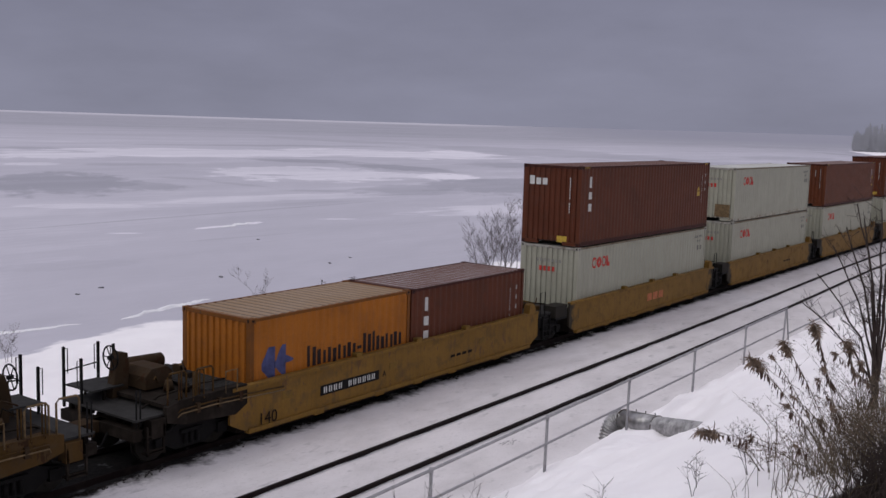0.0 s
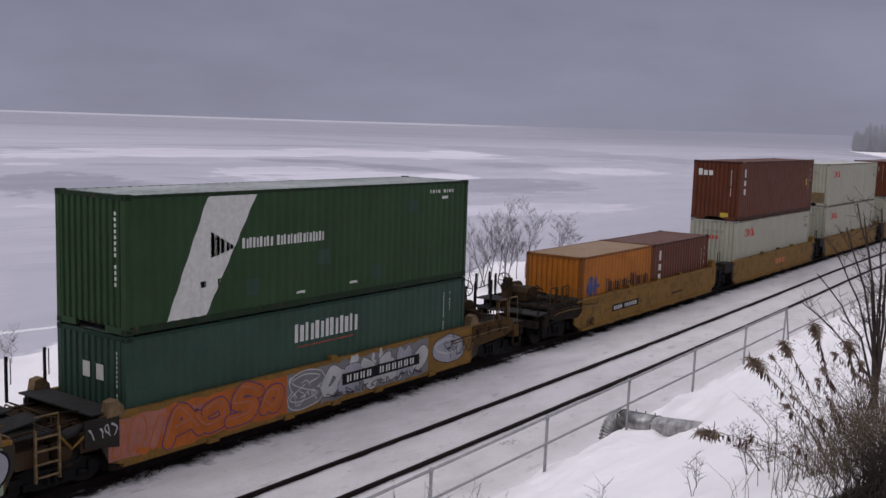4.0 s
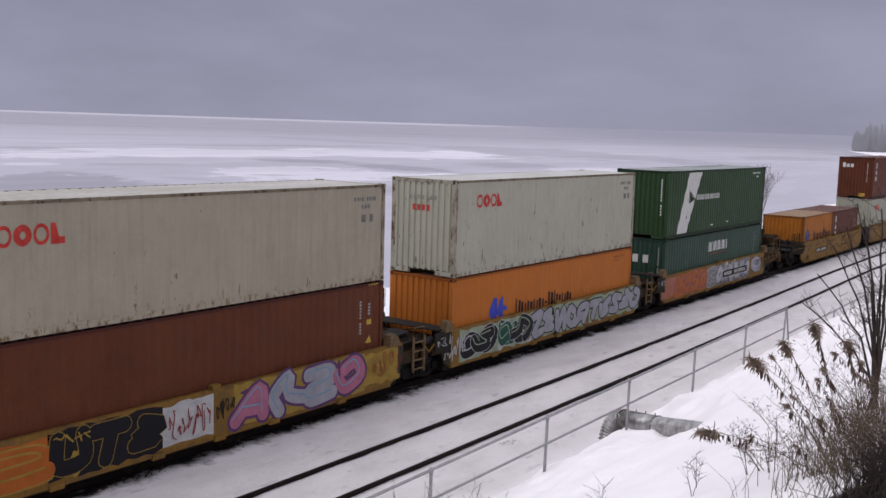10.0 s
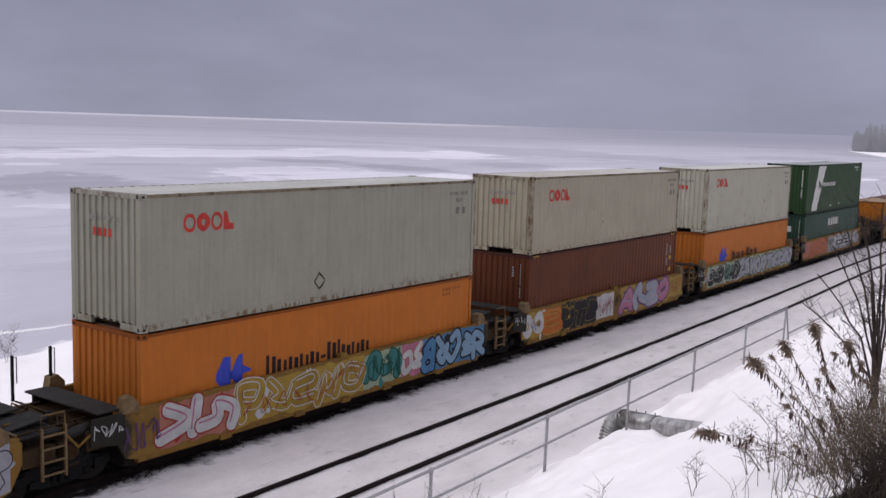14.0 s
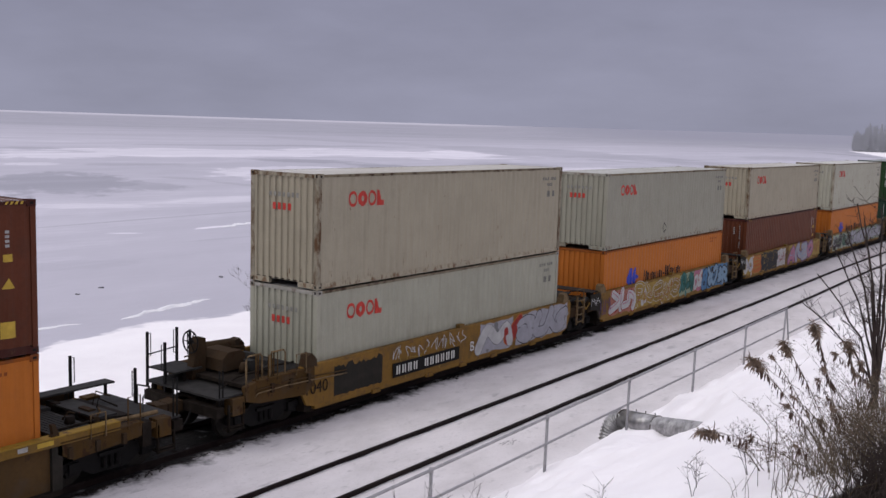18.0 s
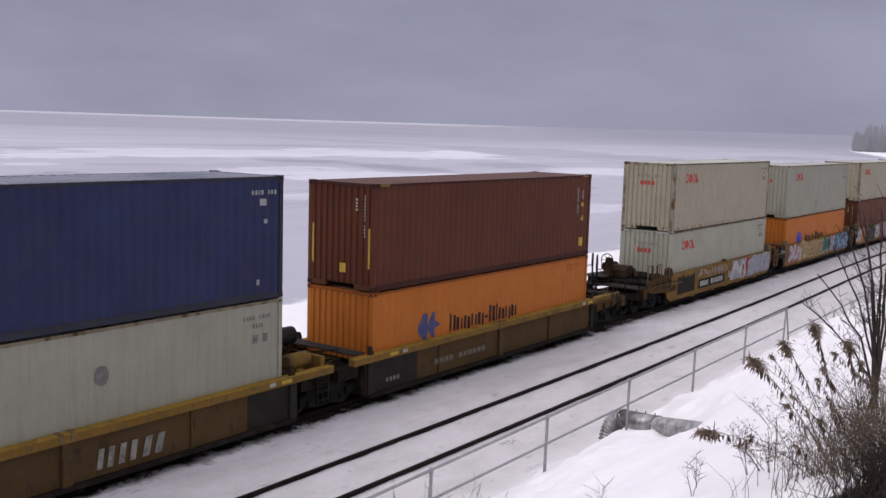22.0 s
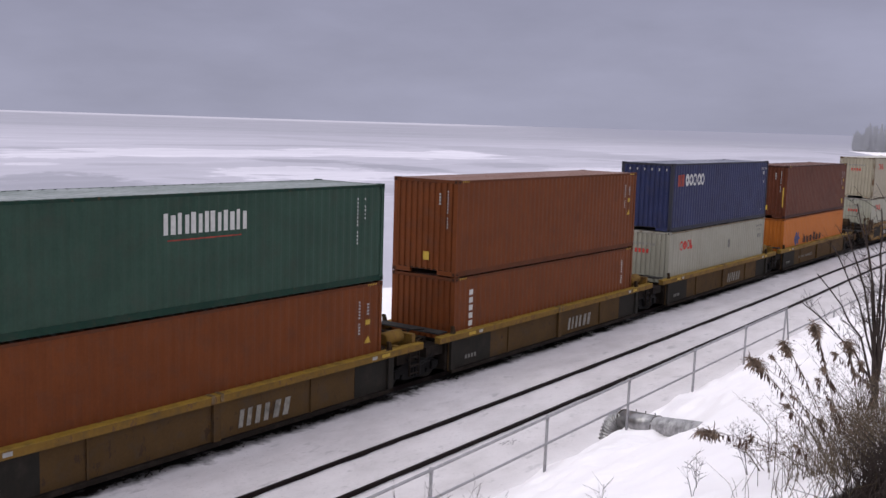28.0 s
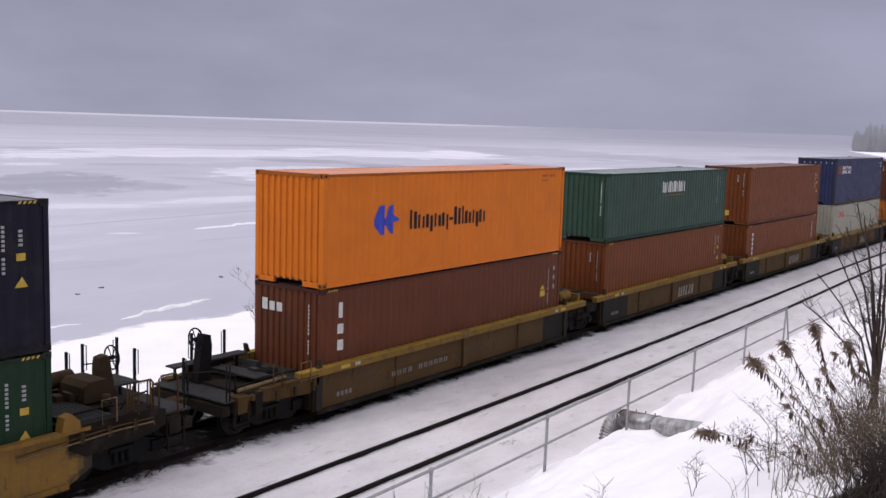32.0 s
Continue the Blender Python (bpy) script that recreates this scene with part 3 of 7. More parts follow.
solid("sleepers", g, M_GRIME, "dark timber sleepers in the ballast", "sleeper", kind="stuff")
# loose ballast along the edge of the snow
g = Geo()
rnd = random.Random(4)
for i in range(5200):
    x, y, r = rnd.uniform(9, 80), 17.26 - abs(rnd.gauss(0, 0.085)), rnd.uniform(0.006, 0.024)
    a = rnd.uniform(0, 6.28)
    q = [(x + r * math.cos(a + k * 1.571) * rnd.uniform(0.7, 1.2), y + r * math.sin(a + k * 1.571) * rnd.uniform(0.7, 1.2)) for k in range(4)]
    zt = -0.135 + r * rnd.uniform(0.3, 0.6)
    g.face([(*p, zt) for p in q])
    for k in range(4):
        p, w = q[k], q[(k + 1) % 4]
        g.face([(x + (p[0] - x) * 1.25, y + (p[1] - y) * 1.25, -0.16), (x + (w[0] - x) * 1.25, y + (w[1] - y) * 1.25, -0.16), (*w, zt), (*p, zt)])
solid("ballast", g, M_GRIME, "loose dark ballast stones along the snow", "gravel", kind="stuff")


# ---- fence, pipe ----
def fence():
    def top(x):
        return 1.98 + 0.0140 * (x - 12.4)

    def mid(x):
        return 1.475 + 0.0085 * (x - 12.4)

    root = thing("fence", "grey galvanised pipe fence with two rails along the snow bank", "fence", m=pose(0, 9.15, 0))
    for x in (4.7, 8.6, 12.42, 16.11, 19.66, 23.38, 27.05):
        post = part("post", Geo().tube([(x - 0.03, 0, 0.35), (x + 0.02, 0, top(x) - 0.02)], 0.030, 10), M_FENCE, root)
        part("post_cap", Geo().tube([(x + 0.02, 0, top(x) - 0.05), (x + 0.02, 0, top(x) + 0.035)], 0.037, 10), M_FENCE, post)
    part("post", Geo().tube([(30.42, 0, 0.4), (30.62, 0, top(30.6))], 0.028, 8), M_FENCE, root)
    part("post", Geo().tube([(31.15, 0.0, 0.9), (30.66, 0, top(30.6))], 0.026, 8), M_FENCE, root, "slanting brace post")
    part("top_rail", Geo().tube([(3.0, 0, top(3.0)), (30.7, 0, top(30.7))], 0.027, 10), M_FENCE, root)
    part("mid_rail", Geo().tube([(3.0, 0, mid(3.0)), (30.6, 0, mid(30.6))], 0.024, 10), M_FENCE, root)
    root2 = thing("fence", "lower grey pipe fence running on past the brace", "fence", m=pose(0, 9.15, 0))
    for x in (36.2, 41.0, 45.6, 50.2, 54.8):
        part("post", Geo().tube([(x - 0.06, 0, -0.3), (x, 0, 1.42)], 0.028, 8), M_FENCE, root2)
    part("top_rail", Geo().tube([(31.0, 0, 1.40), (36.2, 0, 1.42), (58, 0, 1.62)], 0.026, 8), M_FENCE, root2)
    part("mid_rail", Geo().tube([(31.1, 0, 0.90), (36.2, 0, 0.91), (58, 0, 1.04)], 0.024, 8), M_FENCE, root2)


fence()


def drain_pipe():
    """A corrugated culvert pipe out of the bank, a smooth joint and an elbow that turns down."""
    root = thing("drain_pipe", "galvanised corrugated drain pipe sticking out of the snow bank", "pipe")
    a, b, c = Vector((18.6, 6.9, 1.60)), Vector((19.8, 8.5, 1.147)), Vector((20.17, 9.50, 1.02))
    n, ribs, turn = 200, 17, 28
    g = Geo()
    side, rise = (b - a).normalized().cross(Vector((0, 0, 1))).normalized(), Vector((0, 0, 1))
    for i in range(n + 1):
        t = i / n
        for k in range(turn):
            ang = 2 * math.pi * k / turn
            r = 0.185 + 0.034 * math.cos(2 * math.pi * ribs * t + ang)
            g.v.append(tuple(a + (b - a) * t + r * (math.cos(ang) * side + math.sin(ang) * rise)))
    g.f = [(i * turn + k, i * turn + (k + 1) % turn, (i + 1) * turn + (k + 1) % turn, (i + 1) * turn + k) for i in range(n) for k in range(turn)]
    g.m, g.s = [0] * len(g.f), [True] * len(g.f)
    part("corrugated_pipe", g, M_GALV, root, "spiral-ribbed galvanised pipe")
    part("pipe_joint", Geo().tube([b + (c - b) * 0.02, c], 0.214, 28), M_GALV, root, "smooth shiny joint sleeve")
    part("seam", Geo().box(-0.012, 0.012, 0.0, 0.80, 0.212, 0.226), M_GALV, root, "folded seam of the sleeve").matrix_basis = look(b, c) @ pose(0, 0, 0, -90, 0, 0)
    yaw = math.degrees(math.atan2(-(c - b).x, (c - b).y))
    for q in (b, b + (c - b) * 0.98):
        part("band", Geo().ring((0, 0, 0), "y", 0.218, 0.014, 24), M_RUST, root, "rusty clamp band").matrix_basis = pose(q.x, q.y, q.z, 0, 0, yaw)
    for k in range(4):
        q = b + (c - b) * (0.08 + 0.27 * k)
        part("bolt", Geo().tube([q + Vector((0, 0, 0.2)), q + Vector((0.02, 0, 0.27))], 0.011, 6), M_GRIME, root)
    pts, rad = [], []
    for i in range(49):
        t = i / 48
        ang = t * 1.35
        pts.append(c + Vector((-0.10 * t, 0.30 * math.sin(ang), -0.34 * (1 - math.cos(ang)) - 0.26 * t * t)))
        rad.append(0.206 + (0.026, 0.0, -0.026, 0.0)[i % 4] - 0.015 * t)
    part("elbow", Geo().tube(pts, rad, 24), M_GALV, root, "ribbed elbow turned down")


drain_pipe()


# ---- containers ----
def wave(u, pitch=0.278, depth=0.019):
    """Depth of the side corrugation at u metres from the end."""
    t = (u - 0.20) / pitch % 1.0
    if t < 0.27:
        return 0.0
    if t < 0.5:
        return depth * (t - 0.27) / 0.23
    if t < 0.77:
        return depth
    return depth * (1.0 - t) / 0.23


def breaks(a, b, pitch=0.278):
    k0 = int((a - 0.20) / pitch) - 1
    pts = {a, b}
    for k in range(k0, k0 + int((b - a) / pitch) + 4):
        for t in (0.0, 0.27, 0.5, 0.77):
            u = 0.20 + (k + t) * pitch
            if a < u < b:
                pts.add(u)
    return sorted(pts)


def side_sheet(length, h):
    g = Geo()
    us = breaks(0.12, length - 0.12)
    k = 0
    for u in us:
        y = -HALF + 0.006 + wave(u)
        g.v += [(u, y, 0.15), (u, y, h - 0.07)]
    g.f = [(2 * i, 2 * i + 2, 2 * i + 3, 2 * i + 1) for i in range(len(us) - 1)]
    g.m, g.s = [0] * len(g.f), [False] * len(g.f)
    return g


def end_wave(w):
    t = (w + 0.11) / 0.222 % 1.0
    return 0.0 if t < 0.38 else 0.045 * (t - 0.38) / 0.12 if t < 0.5 else 0.045 if t < 0.88 else 0.045 * (1 - t) / 0.12


def end_sheet(h):
    g = Geo()
    ws = sorted({round(-1.1 + i * 0.0111, 4) for i in range(199)} | {-1.1, 1.1})
    keep = [w for i, w in enumerate(ws) if i in (0, len(ws) - 1) or abs(end_wave(ws[i - 1]) + end_wave(ws[i + 1]) - 2 * end_wave(w)) > 1e-6]
    for w in keep:
        g.v += [(0.012 + end_wave(w), w, 0.13), (0.012 + end_wave(w), w, h - 0.09)]
    g.f = [(2 * i + 2, 2 * i, 2 * i + 1, 2 * i + 3) for i in range(len(keep) - 1)]
    g.m, g.s = [0] * len(g.f), [False] * len(g.f)
    return g


def roof_sheet(length, h):
    g = Geo()
    us, z = [], []
    k = int((length - 0.34) / 0.285)
    p = (length - 0.34) / k
    for i in range(k):
        u = 0.17 + i * p
        us += [u, u + p * 0.50, u + p * 0.58, u + p * 0.92]
        z += [h - 0.006, h - 0.006, h - 0.020, h - 0.020]
    us.append(length - 0.17)
    z.append(h - 0.006)
    for u, zz in zip(us, z):
        g.v += [(u, -HALF + 0.10, zz), (u, HALF - 0.10, zz)]
    g.f = [(2 * i, 2 * i + 2, 2 * i + 3, 2 * i + 1) for i in range(len(us) - 1)]
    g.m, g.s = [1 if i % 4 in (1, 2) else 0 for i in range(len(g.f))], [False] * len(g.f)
    for a, b in ((0.0, us[0]), (us[-1], length)):
        g.box(a + 0.01, b - 0.01 if b == length else b, -HALF + 0.1, HALF - 0.1, h - 0.05, h - 0.012)
    return g


BOXES = {}


def box_meshes(length, h, coat):
    key = (length, h, coat)
    if key in BOXES:
        return BOXES[key]
    skin, roof, groove = COATS[coat]
    trim = EDGES[coat]
    out = []
    near = side_sheet(length, h)
    out.append(("side_panel", near.mesh("side_panel", skin)))
    rear = side_sheet(length, h)
    rear.v = [(length - x, -y, z) for x, y, z in rear.v]
    out.append(("side_panel", rear.mesh("side_panel", skin)))
    e = end_sheet(h)
    out.append(("end_panel", e.mesh("end_panel", skin)))
    e2 = end_sheet(h)
    e2.v = [(length - x, -y, z) for x, y, z in e2.v]
    out.append(("end_panel", e2.mesh("end_panel", skin)))
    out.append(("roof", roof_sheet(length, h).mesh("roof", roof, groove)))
    out.append(("floor", Geo().box(0.02, length - 0.02, -HALF + 0.04, HALF - 0.04, 0.12, 0.15).mesh("floor", M_GRIME)))
    for s in (-1, 1):
        y0, y1 = (-HALF, -HALF + 0.07) if s < 0 else (HALF - 0.07, HALF)
        out.append(("top_rail", Geo().box(0.17, length - 0.17, y0 + 0.002, y1 + 0.02 * -s * 0, h - 0.075, h - 0.008).mesh("top_rail", TOPS.get(coat, trim))))
        out.append(("bottom_rail", Geo().box(0.17, length - 0.17, y0 + 0.003, y1, 0.0, 0.155).mesh("bottom_rail", trim if coat not in ("grey", "pale", "orange", "old_orange", "rusty_grey", "rusty_pale") else skin)))
        for x0, x1 in ((0.003, 0.115), (length - 0.115, length - 0.003)):
            yy = (-HALF + 0.003, -HALF + 0.15) if s < 0 else (HALF - 0.15, HALF - 0.003)
            out.append(("corner_post", Geo().box(x0, x1, *yy, 0.115, h - 0.115).mesh("corner_post", trim if coat in ("rusty_grey", "rusty_pale", "amber", "blue") else skin)))
        for xa in (0, 1):
            for zz in (0, 1):
                x0 = -0.003 if not xa else length - 0.175
                ya = -HALF - 0.003 if s < 0 else HALF - 0.159
                z0 = -0.012 if not zz else h - 0.117
                g = Geo().box(x0, x0 + 0.178, ya, ya + 0.162, z0, z0 + 0.13)
                yo = ya - 0.002 if s < 0 else ya + 0.164
                g.face([(x0 + 0.05, yo, z0 + 0.04), (x0 + 0.125, yo, z0 + 0.04), (x0 + 0.125, yo, z0 + 0.09), (x0 + 0.05, yo, z0 + 0.09)], 1)
                xo = x0 - 0.002 if not xa else x0 + 0.18
                g.face([(xo, ya + 0.05, z0 + 0.03), (xo, ya + 0.11, z0 + 0.03), (xo, ya + 0.11, z0 + 0.10), (xo, ya + 0.05, z0 + 0.10)], 1)
                out.append(("corner_casting", g.mesh("corner_casting", trim, HOLE)))
    for xa in (0.004, length - 0.104):
        out.append(("top_end_rail", Geo().box(xa, xa + 0.10, -1.07, 1.07, h - 0.10, h - 0.006).mesh("top_end_rail", trim)))
        out.append(("bottom_end_rail", Geo().box(xa, xa + 0.10, -1.07, -0.52, 0.0, 0.14).mesh("bottom_end_rail", skin)))
        out.append(("bottom_end_rail", Geo().box(xa, xa + 0.10, 0.52, 1.07, 0.0, 0.14).mesh("bottom_end_rail", skin)))
    BOXES[key] = out
    return out


# markings lie on the corrugated steel
def draped(g, a, b, bottom, top, extra=()):
    """A painted patch from u = a to b between two heights given as functions of u."""
    us = sorted(set(breaks(a, b)) | {u for u in extra if a < u < b})
    k = len(g.v)
    for u in us:
        y = -HALF + 0.003 + wave(u) - 0.004
        g.v += [(u, y, bottom(u)), (u, y, top(u))]
    for i in range(len(us) - 1):
        q = k + 2 * i
        g.f.append((q, q + 2, q + 3, q + 1))
        g.m.append(0)
        g.s.append(False)


def rect(g, a, b, z0, z1):
    draped(g, a, b, lambda u: z0, lambda u: z1)


def hoop(g, a, b, z0, z1, w=0.3):
    """An oval ring: w is the stroke as a share of the half height."""
    cu, cz, ru, rz = (a + b) / 2, (z0 + z1) / 2, (b - a) / 2, (z1 - z0) / 2
    extra = [cu - ru * math.cos(math.pi * i / 16) for i in range(17)]

    def out(u):
        return rz * math.sqrt(max(0.0, 1 - ((u - cu) / ru) ** 2))

    def hole(u):
        return rz * (1 - w) * math.sqrt(max(0.0, 1 - ((u - cu) / (ru * (1 - w))) ** 2))

    draped(g, a, b, lambda u: cz + hole(u), lambda u: cz + out(u), extra)
    draped(g, a, b, lambda u: cz - out(u), lambda u: cz - hole(u), extra)


def wordmark(spec, a, b, z0, z1):
    """Plain bars in the rhythm of a word, one mesh a sign: T tall pair, x low pair, p low pair with a tail, i single, - dash, space."""
    wide = {"i": 0.45, "-": 0.6, " ": 0.5}
    total = sum(wide.get(c, 1.0) for c in spec)
    u, step, h = a, (b - a) / total, z1 - z0
    bar = step * 0.31
    out = []
    for c in spec:
        span = step * wide.get(c, 1.0)
        p, q = u + span * 0.08, u + span * 0.92
        top = z1 if c in "Ti" else z0 + h * 0.72
        g = Geo()
        if c == "-":
            rect(g, p, q, z0 + h * 0.28, z0 + h * 0.44)
        elif c == "i":
            rect(g, (p + q - bar) / 2, (p + q + bar) / 2, z0, z1)
        elif c != " ":
            rect(g, p, p + bar, z0, top)
            rect(g, q - bar, q, z0 - (h * 0.24 if c == "p" else 0.0), top - h * 0.10)
        if g.f:
            out.append(g)
        u += span
    return out


def small_bars(g, a, b, z, h, n=9):
    for i in range(n):
        if i not in (4,):
            p = a + (b - a) * i / n
            rect(g, p, p + (b - a) / n * 0.62, z, z + h)


def upright_bars(g, u, z0, z1, w=0.05, n=13):
    for i in range(n):
        if i not in (4,):
            p = z0 + (z1 - z0) * i / n
            rect(g, u, u + w, p, p + (z1 - z0) / n * 0.62)


def end_bars(g, w, z0, z1, wid=0.04, n=13):
    """Upright row of bars on the end wall at w metres from its near post."""
    for i in range(n):
        if i != 4:
            p = z0 + (z1 - z0) * i / n
            y = -HALF + w
            g.face([(0.006, y + wid, p), (0.006, y, p), (0.006, y, p + (z1 - z0) / n * 0.62), (0.006, y + wid, p + (z1 - z0) / n * 0.62)])


def end_rect(g, w0, w1, z0, z1):
    a, b = -HALF + w0, -HALF + w1
    g.face([(0.006, b, z0), (0.006, a, z0), (0.006, a, z1), (0.006, b, z1)])


def marks(root, style, h, length):
    """The painted markings of each shipping line, as plain shapes."""
    near = [o for o in root.children if o.name.startswith("side_panel")][0]
    wall = [o for o in root.children if o.name.startswith("end_panel")][0]

    def add(name, g, mat, label="", on=near):
        for one in (g if isinstance(g, list) else [g]):
            ob = part(name, one, mat, on, label)
            if name.endswith("print") or name in ("warning_label", "patch", "end_emblem", "end_wordmark", "flag"):
                ob["kind"] = "stuff"

    g = Geo()
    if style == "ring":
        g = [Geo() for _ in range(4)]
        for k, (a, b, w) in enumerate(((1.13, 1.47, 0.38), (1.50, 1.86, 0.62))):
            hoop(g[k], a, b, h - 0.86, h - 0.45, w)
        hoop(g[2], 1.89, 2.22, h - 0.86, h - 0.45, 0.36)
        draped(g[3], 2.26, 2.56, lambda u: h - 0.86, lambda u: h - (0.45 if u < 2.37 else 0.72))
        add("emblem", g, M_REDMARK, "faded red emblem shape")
        g = Geo()
        for k in range(4):
            end_rect(g, 0.97 + k * 0.18, 1.08 + k * 0.18, h - 0.96, h - 0.78)
        add("end_emblem", g, M_REDMARK, "small red emblem bars", wall)
        g = Geo()
        small_bars(g, length - 1.25, length - 0.35, h - 0.42, 0.10)
        small_bars(g, length - 0.95, length - 0.6, h - 0.62, 0.10, 4)
        for k in range(2):
            rect(g, length - 0.95 + k * 0.32, length - 0.80 + k * 0.32, h - 0.98, h - 0.78)
        add("small_print", g, M_FAINT, "grey code bars")
        g = Geo()
        for k in range(7):
            end_rect(g, 0.7 + k * 0.16, 0.79 + k * 0.16, h - 0.62, h - 0.50)
        add("end_print", g, M_PALEPRINT, "grey code bars", wall)
    if style == "ring" and root.get("label", "").endswith("another grey one"):
        g = Geo()
        end_rect(g, 0.22, 0.98, 0.18, 0.80)
        add("worn_patch", g, M_TAN, "rust-yellow scuffed patch", wall)
    if style == "ring" and root.get("label", "").endswith("dark diamond"):
        g = Geo()
        for w, sgn in ((0.20, 1), (0.20, -1)):
            draped(g, 5.2, 5.6, lambda u: 0.53 + sgn * (0.20 - abs(u - 5.4)) - 0.03, lambda u: 0.53 + sgn * (0.20 - abs(u - 5.4)) + 0.03, [5.4])
        add("placard_outline", g, M_NAVYMARK, "dark diamond outline")
    if style == "ring" and root.get("label", "").endswith("navy blue one"):
        g = Geo()
        hoop(g, 6.96, 7.32, 1.70, 2.12, 0.95)
        add("worn_patch", g, M_FAINT, "dark grey scuffed patch")
    if style in ("emblem_high", "emblem_low", "emblem_short"):
        zc, du = (h - 1.30, 0.0) if style == "emblem_high" else (h - 1.28, 0.05)
        if style == "emblem_short":
            zc, du = h - 1.18, -1.62
        a = 2.0 + du
        zt, zb = zc + 0.42, zc - 0.38
        for p, q, lift in ((0.0, 0.42, 0.0), (0.46, 0.80, 0.0)):
            draped(g, a + p, a + q, lambda u, p=p: zb + max(0.0, 0.25 - (u - a - p)) * 1.1, lambda u, p=p: min(zt, zc + 0.05 + (u - a - p) * 1.9))
        draped(g, a + 0.78, a + 1.06, lambda u: zc - 0.02 - (a + 1.06 - u) * 0.15, lambda u: zc + 0.02 + (a + 1.06 - u) * 0.5)
        rect(g, a + 0.40, a + 0.48, zc - 0.12, zc + 0.06)
        add("emblem", g, M_FADEBLUE if style == "emblem_short" or root.get("label", "").endswith("under a maroon one") else M_BLUEMARK, "blue slanted emblem")
        g = wordmark("Txpxp-Tixpx", 3.5 + du, 7.35 + du, zc - 0.30, zc + 0.24)
        add("wordmark", g, M_NAVYMARK, "dark lettering bars")
        g = Geo()
        if length > 7:
            small_bars(g, length - 1.5, length - 0.6, h - 0.30, 0.07)
            small_bars(g, length - 1.5, length - 1.1, h - 0.44, 0.06, 4)
            add("small_print", g, M_BROWNPRINT, "small dark code bars")
    if style in ("tex", "tex_short"):
        top = h - (0.38 if length > 7 else 0.3)
        g = [Geo() for _ in range(3)]
        rect(g[0], 0.66, 0.79, top - 0.40, top)
        rect(g[1], 0.62, 0.83, top - 0.82, top - 0.56)
        rect(g[2], 0.62, 0.83, top - 1.26, top - 0.98)
        add("wordmark", g, M_WHITE, "white upright lettering bars")
        g = Geo()
        for k, hh in enumerate((0.31, 0.24, 0.24)):
            end_rect(g, 1.42 + (2 - k) * 0.27, 1.62 + (2 - k) * 0.27, h - 0.72, h - 0.72 + hh)
        end_bars(g, 0.44, h - 1.7, h - 0.38)
        add("end_wordmark", g, M_WHITE, "white lettering bars", wall)
        g = Geo()
        upright_bars(g, length - 0.85, h - 1.75, h - 0.5, 0.05, 13)
        for k in range(3):
            rect(g, length - 0.48, length - 0.38, h - 0.62 - k * 0.32, h - 0.48 - k * 0.32)
        add("small_print", g, M_DIMMARK, "white code bars")
        if style == "tex":
            g = Geo()
            rect(g, length - 1.35, length - 1.0, h - 1.46, h - 1.26)
            draped(g, length - 1.3, length - 1.05, lambda u: h - 1.22, lambda u: h - 1.22 + 0.17 * (1 - abs(u - length + 1.175) / 0.125), [length - 1.175])
            add("warning_label", g, M_YELLOWMARK, "yellow warning label")
            g = Geo()
            end_rect(g, 0.52, 0.93, 0.10, 0.34)
            add("warning_label", g, M_YELLOWMARK, "yellow warning label", wall)
    if style in ("code", "code_yellow", "tex", "upright_word"):
        for a in (0.22, length - 0.62):
            g = Geo()
            for k in range(4):
                u = a + k * 0.10
                g.face([(u, -HALF - 0.001, h - 0.068), (u + 0.05, -HALF - 0.001, h - 0.068), (u + 0.085, -HALF - 0.001, h - 0.014), (u + 0.035, -HALF - 0.001, h - 0.014)])
            part("hazard_mark", g, M_YELLOWMARK, root, "slanted yellow height marks")["kind"] = "stuff"
        g = Geo()
    if style in ("code", "code_yellow"):
        upright_bars(g, length - 0.95, h - 1.35, h - 0.42, 0.06, 11)
        upright_bars(g, length - 0.62, h - 0.85, h - 0.42, 0.08, 5)
        end_bars(g, 0.34, h - 1.45, h - 0.28)
        end_bars(g, 0.62, h - 0.75, h - 0.28, 0.07, 5)
        add("small_print", g, M_DIMMARK, "white upright code bars")
        g = Geo()
        rect(g, length - 0.66, length - 0.48, h - 1.12, h - 0.98)
        draped(g, length - 0.70, length - 0.44, lambda u: h - 1.62, lambda u: h - 1.62 + 0.2 * (1 - abs(u - length + 0.57) / 0.13), [length - 0.57])
        end_rect(g, 1.02, 1.24, 0.42, 0.68)
        if style == "code_yellow":
            rect(g, length - 0.75, length - 0.45, 0.35, 0.66)
            end_rect(g, 0.16, 0.22, 0.6, 1.7)
            end_rect(g, 2.22, 2.28, 0.6, 1.7)
        add("warning_label", g, M_YELLOWMARK, "yellow warning labels")
    if style == "upright_word":
        for k in range(6):
            z = h - 0.42 - k * 0.24
            rect(g, 0.77, 0.99, z - 0.17, z)
        upright_bars(g, length - 0.95, h - 1.35, h - 0.42, 0.06, 11)
        add("upright_print", g, M_WHITE, "white upright lettering bars")
    if style == "serif":
        add("wordmark", wordmark("TTTiTTT", 4.88, 7.28, h - 0.88 if h < 2.7 else h - 1.36, h - 0.42 if h < 2.7 else h - 0.92), M_WHITE, "white lettering bar")
        upright_bars(g, length - 1.1, h - 1.55, h - 0.3, 0.05, 13)
        upright_bars(g, length - 0.8, h - 0.9, h - 0.3, 0.05, 6)
        add("small_print", g, M_WHITE, "white code bars")
        g = Geo()
        end_bars(g, 0.30, h - 1.6, h - 0.3)
        if root.get("label", "").endswith("under a green one"):
            end_rect(g, 0.78, 1.04, 1.56, 1.90)
            end_rect(g, 1.26, 1.52, 1.56, 1.90)
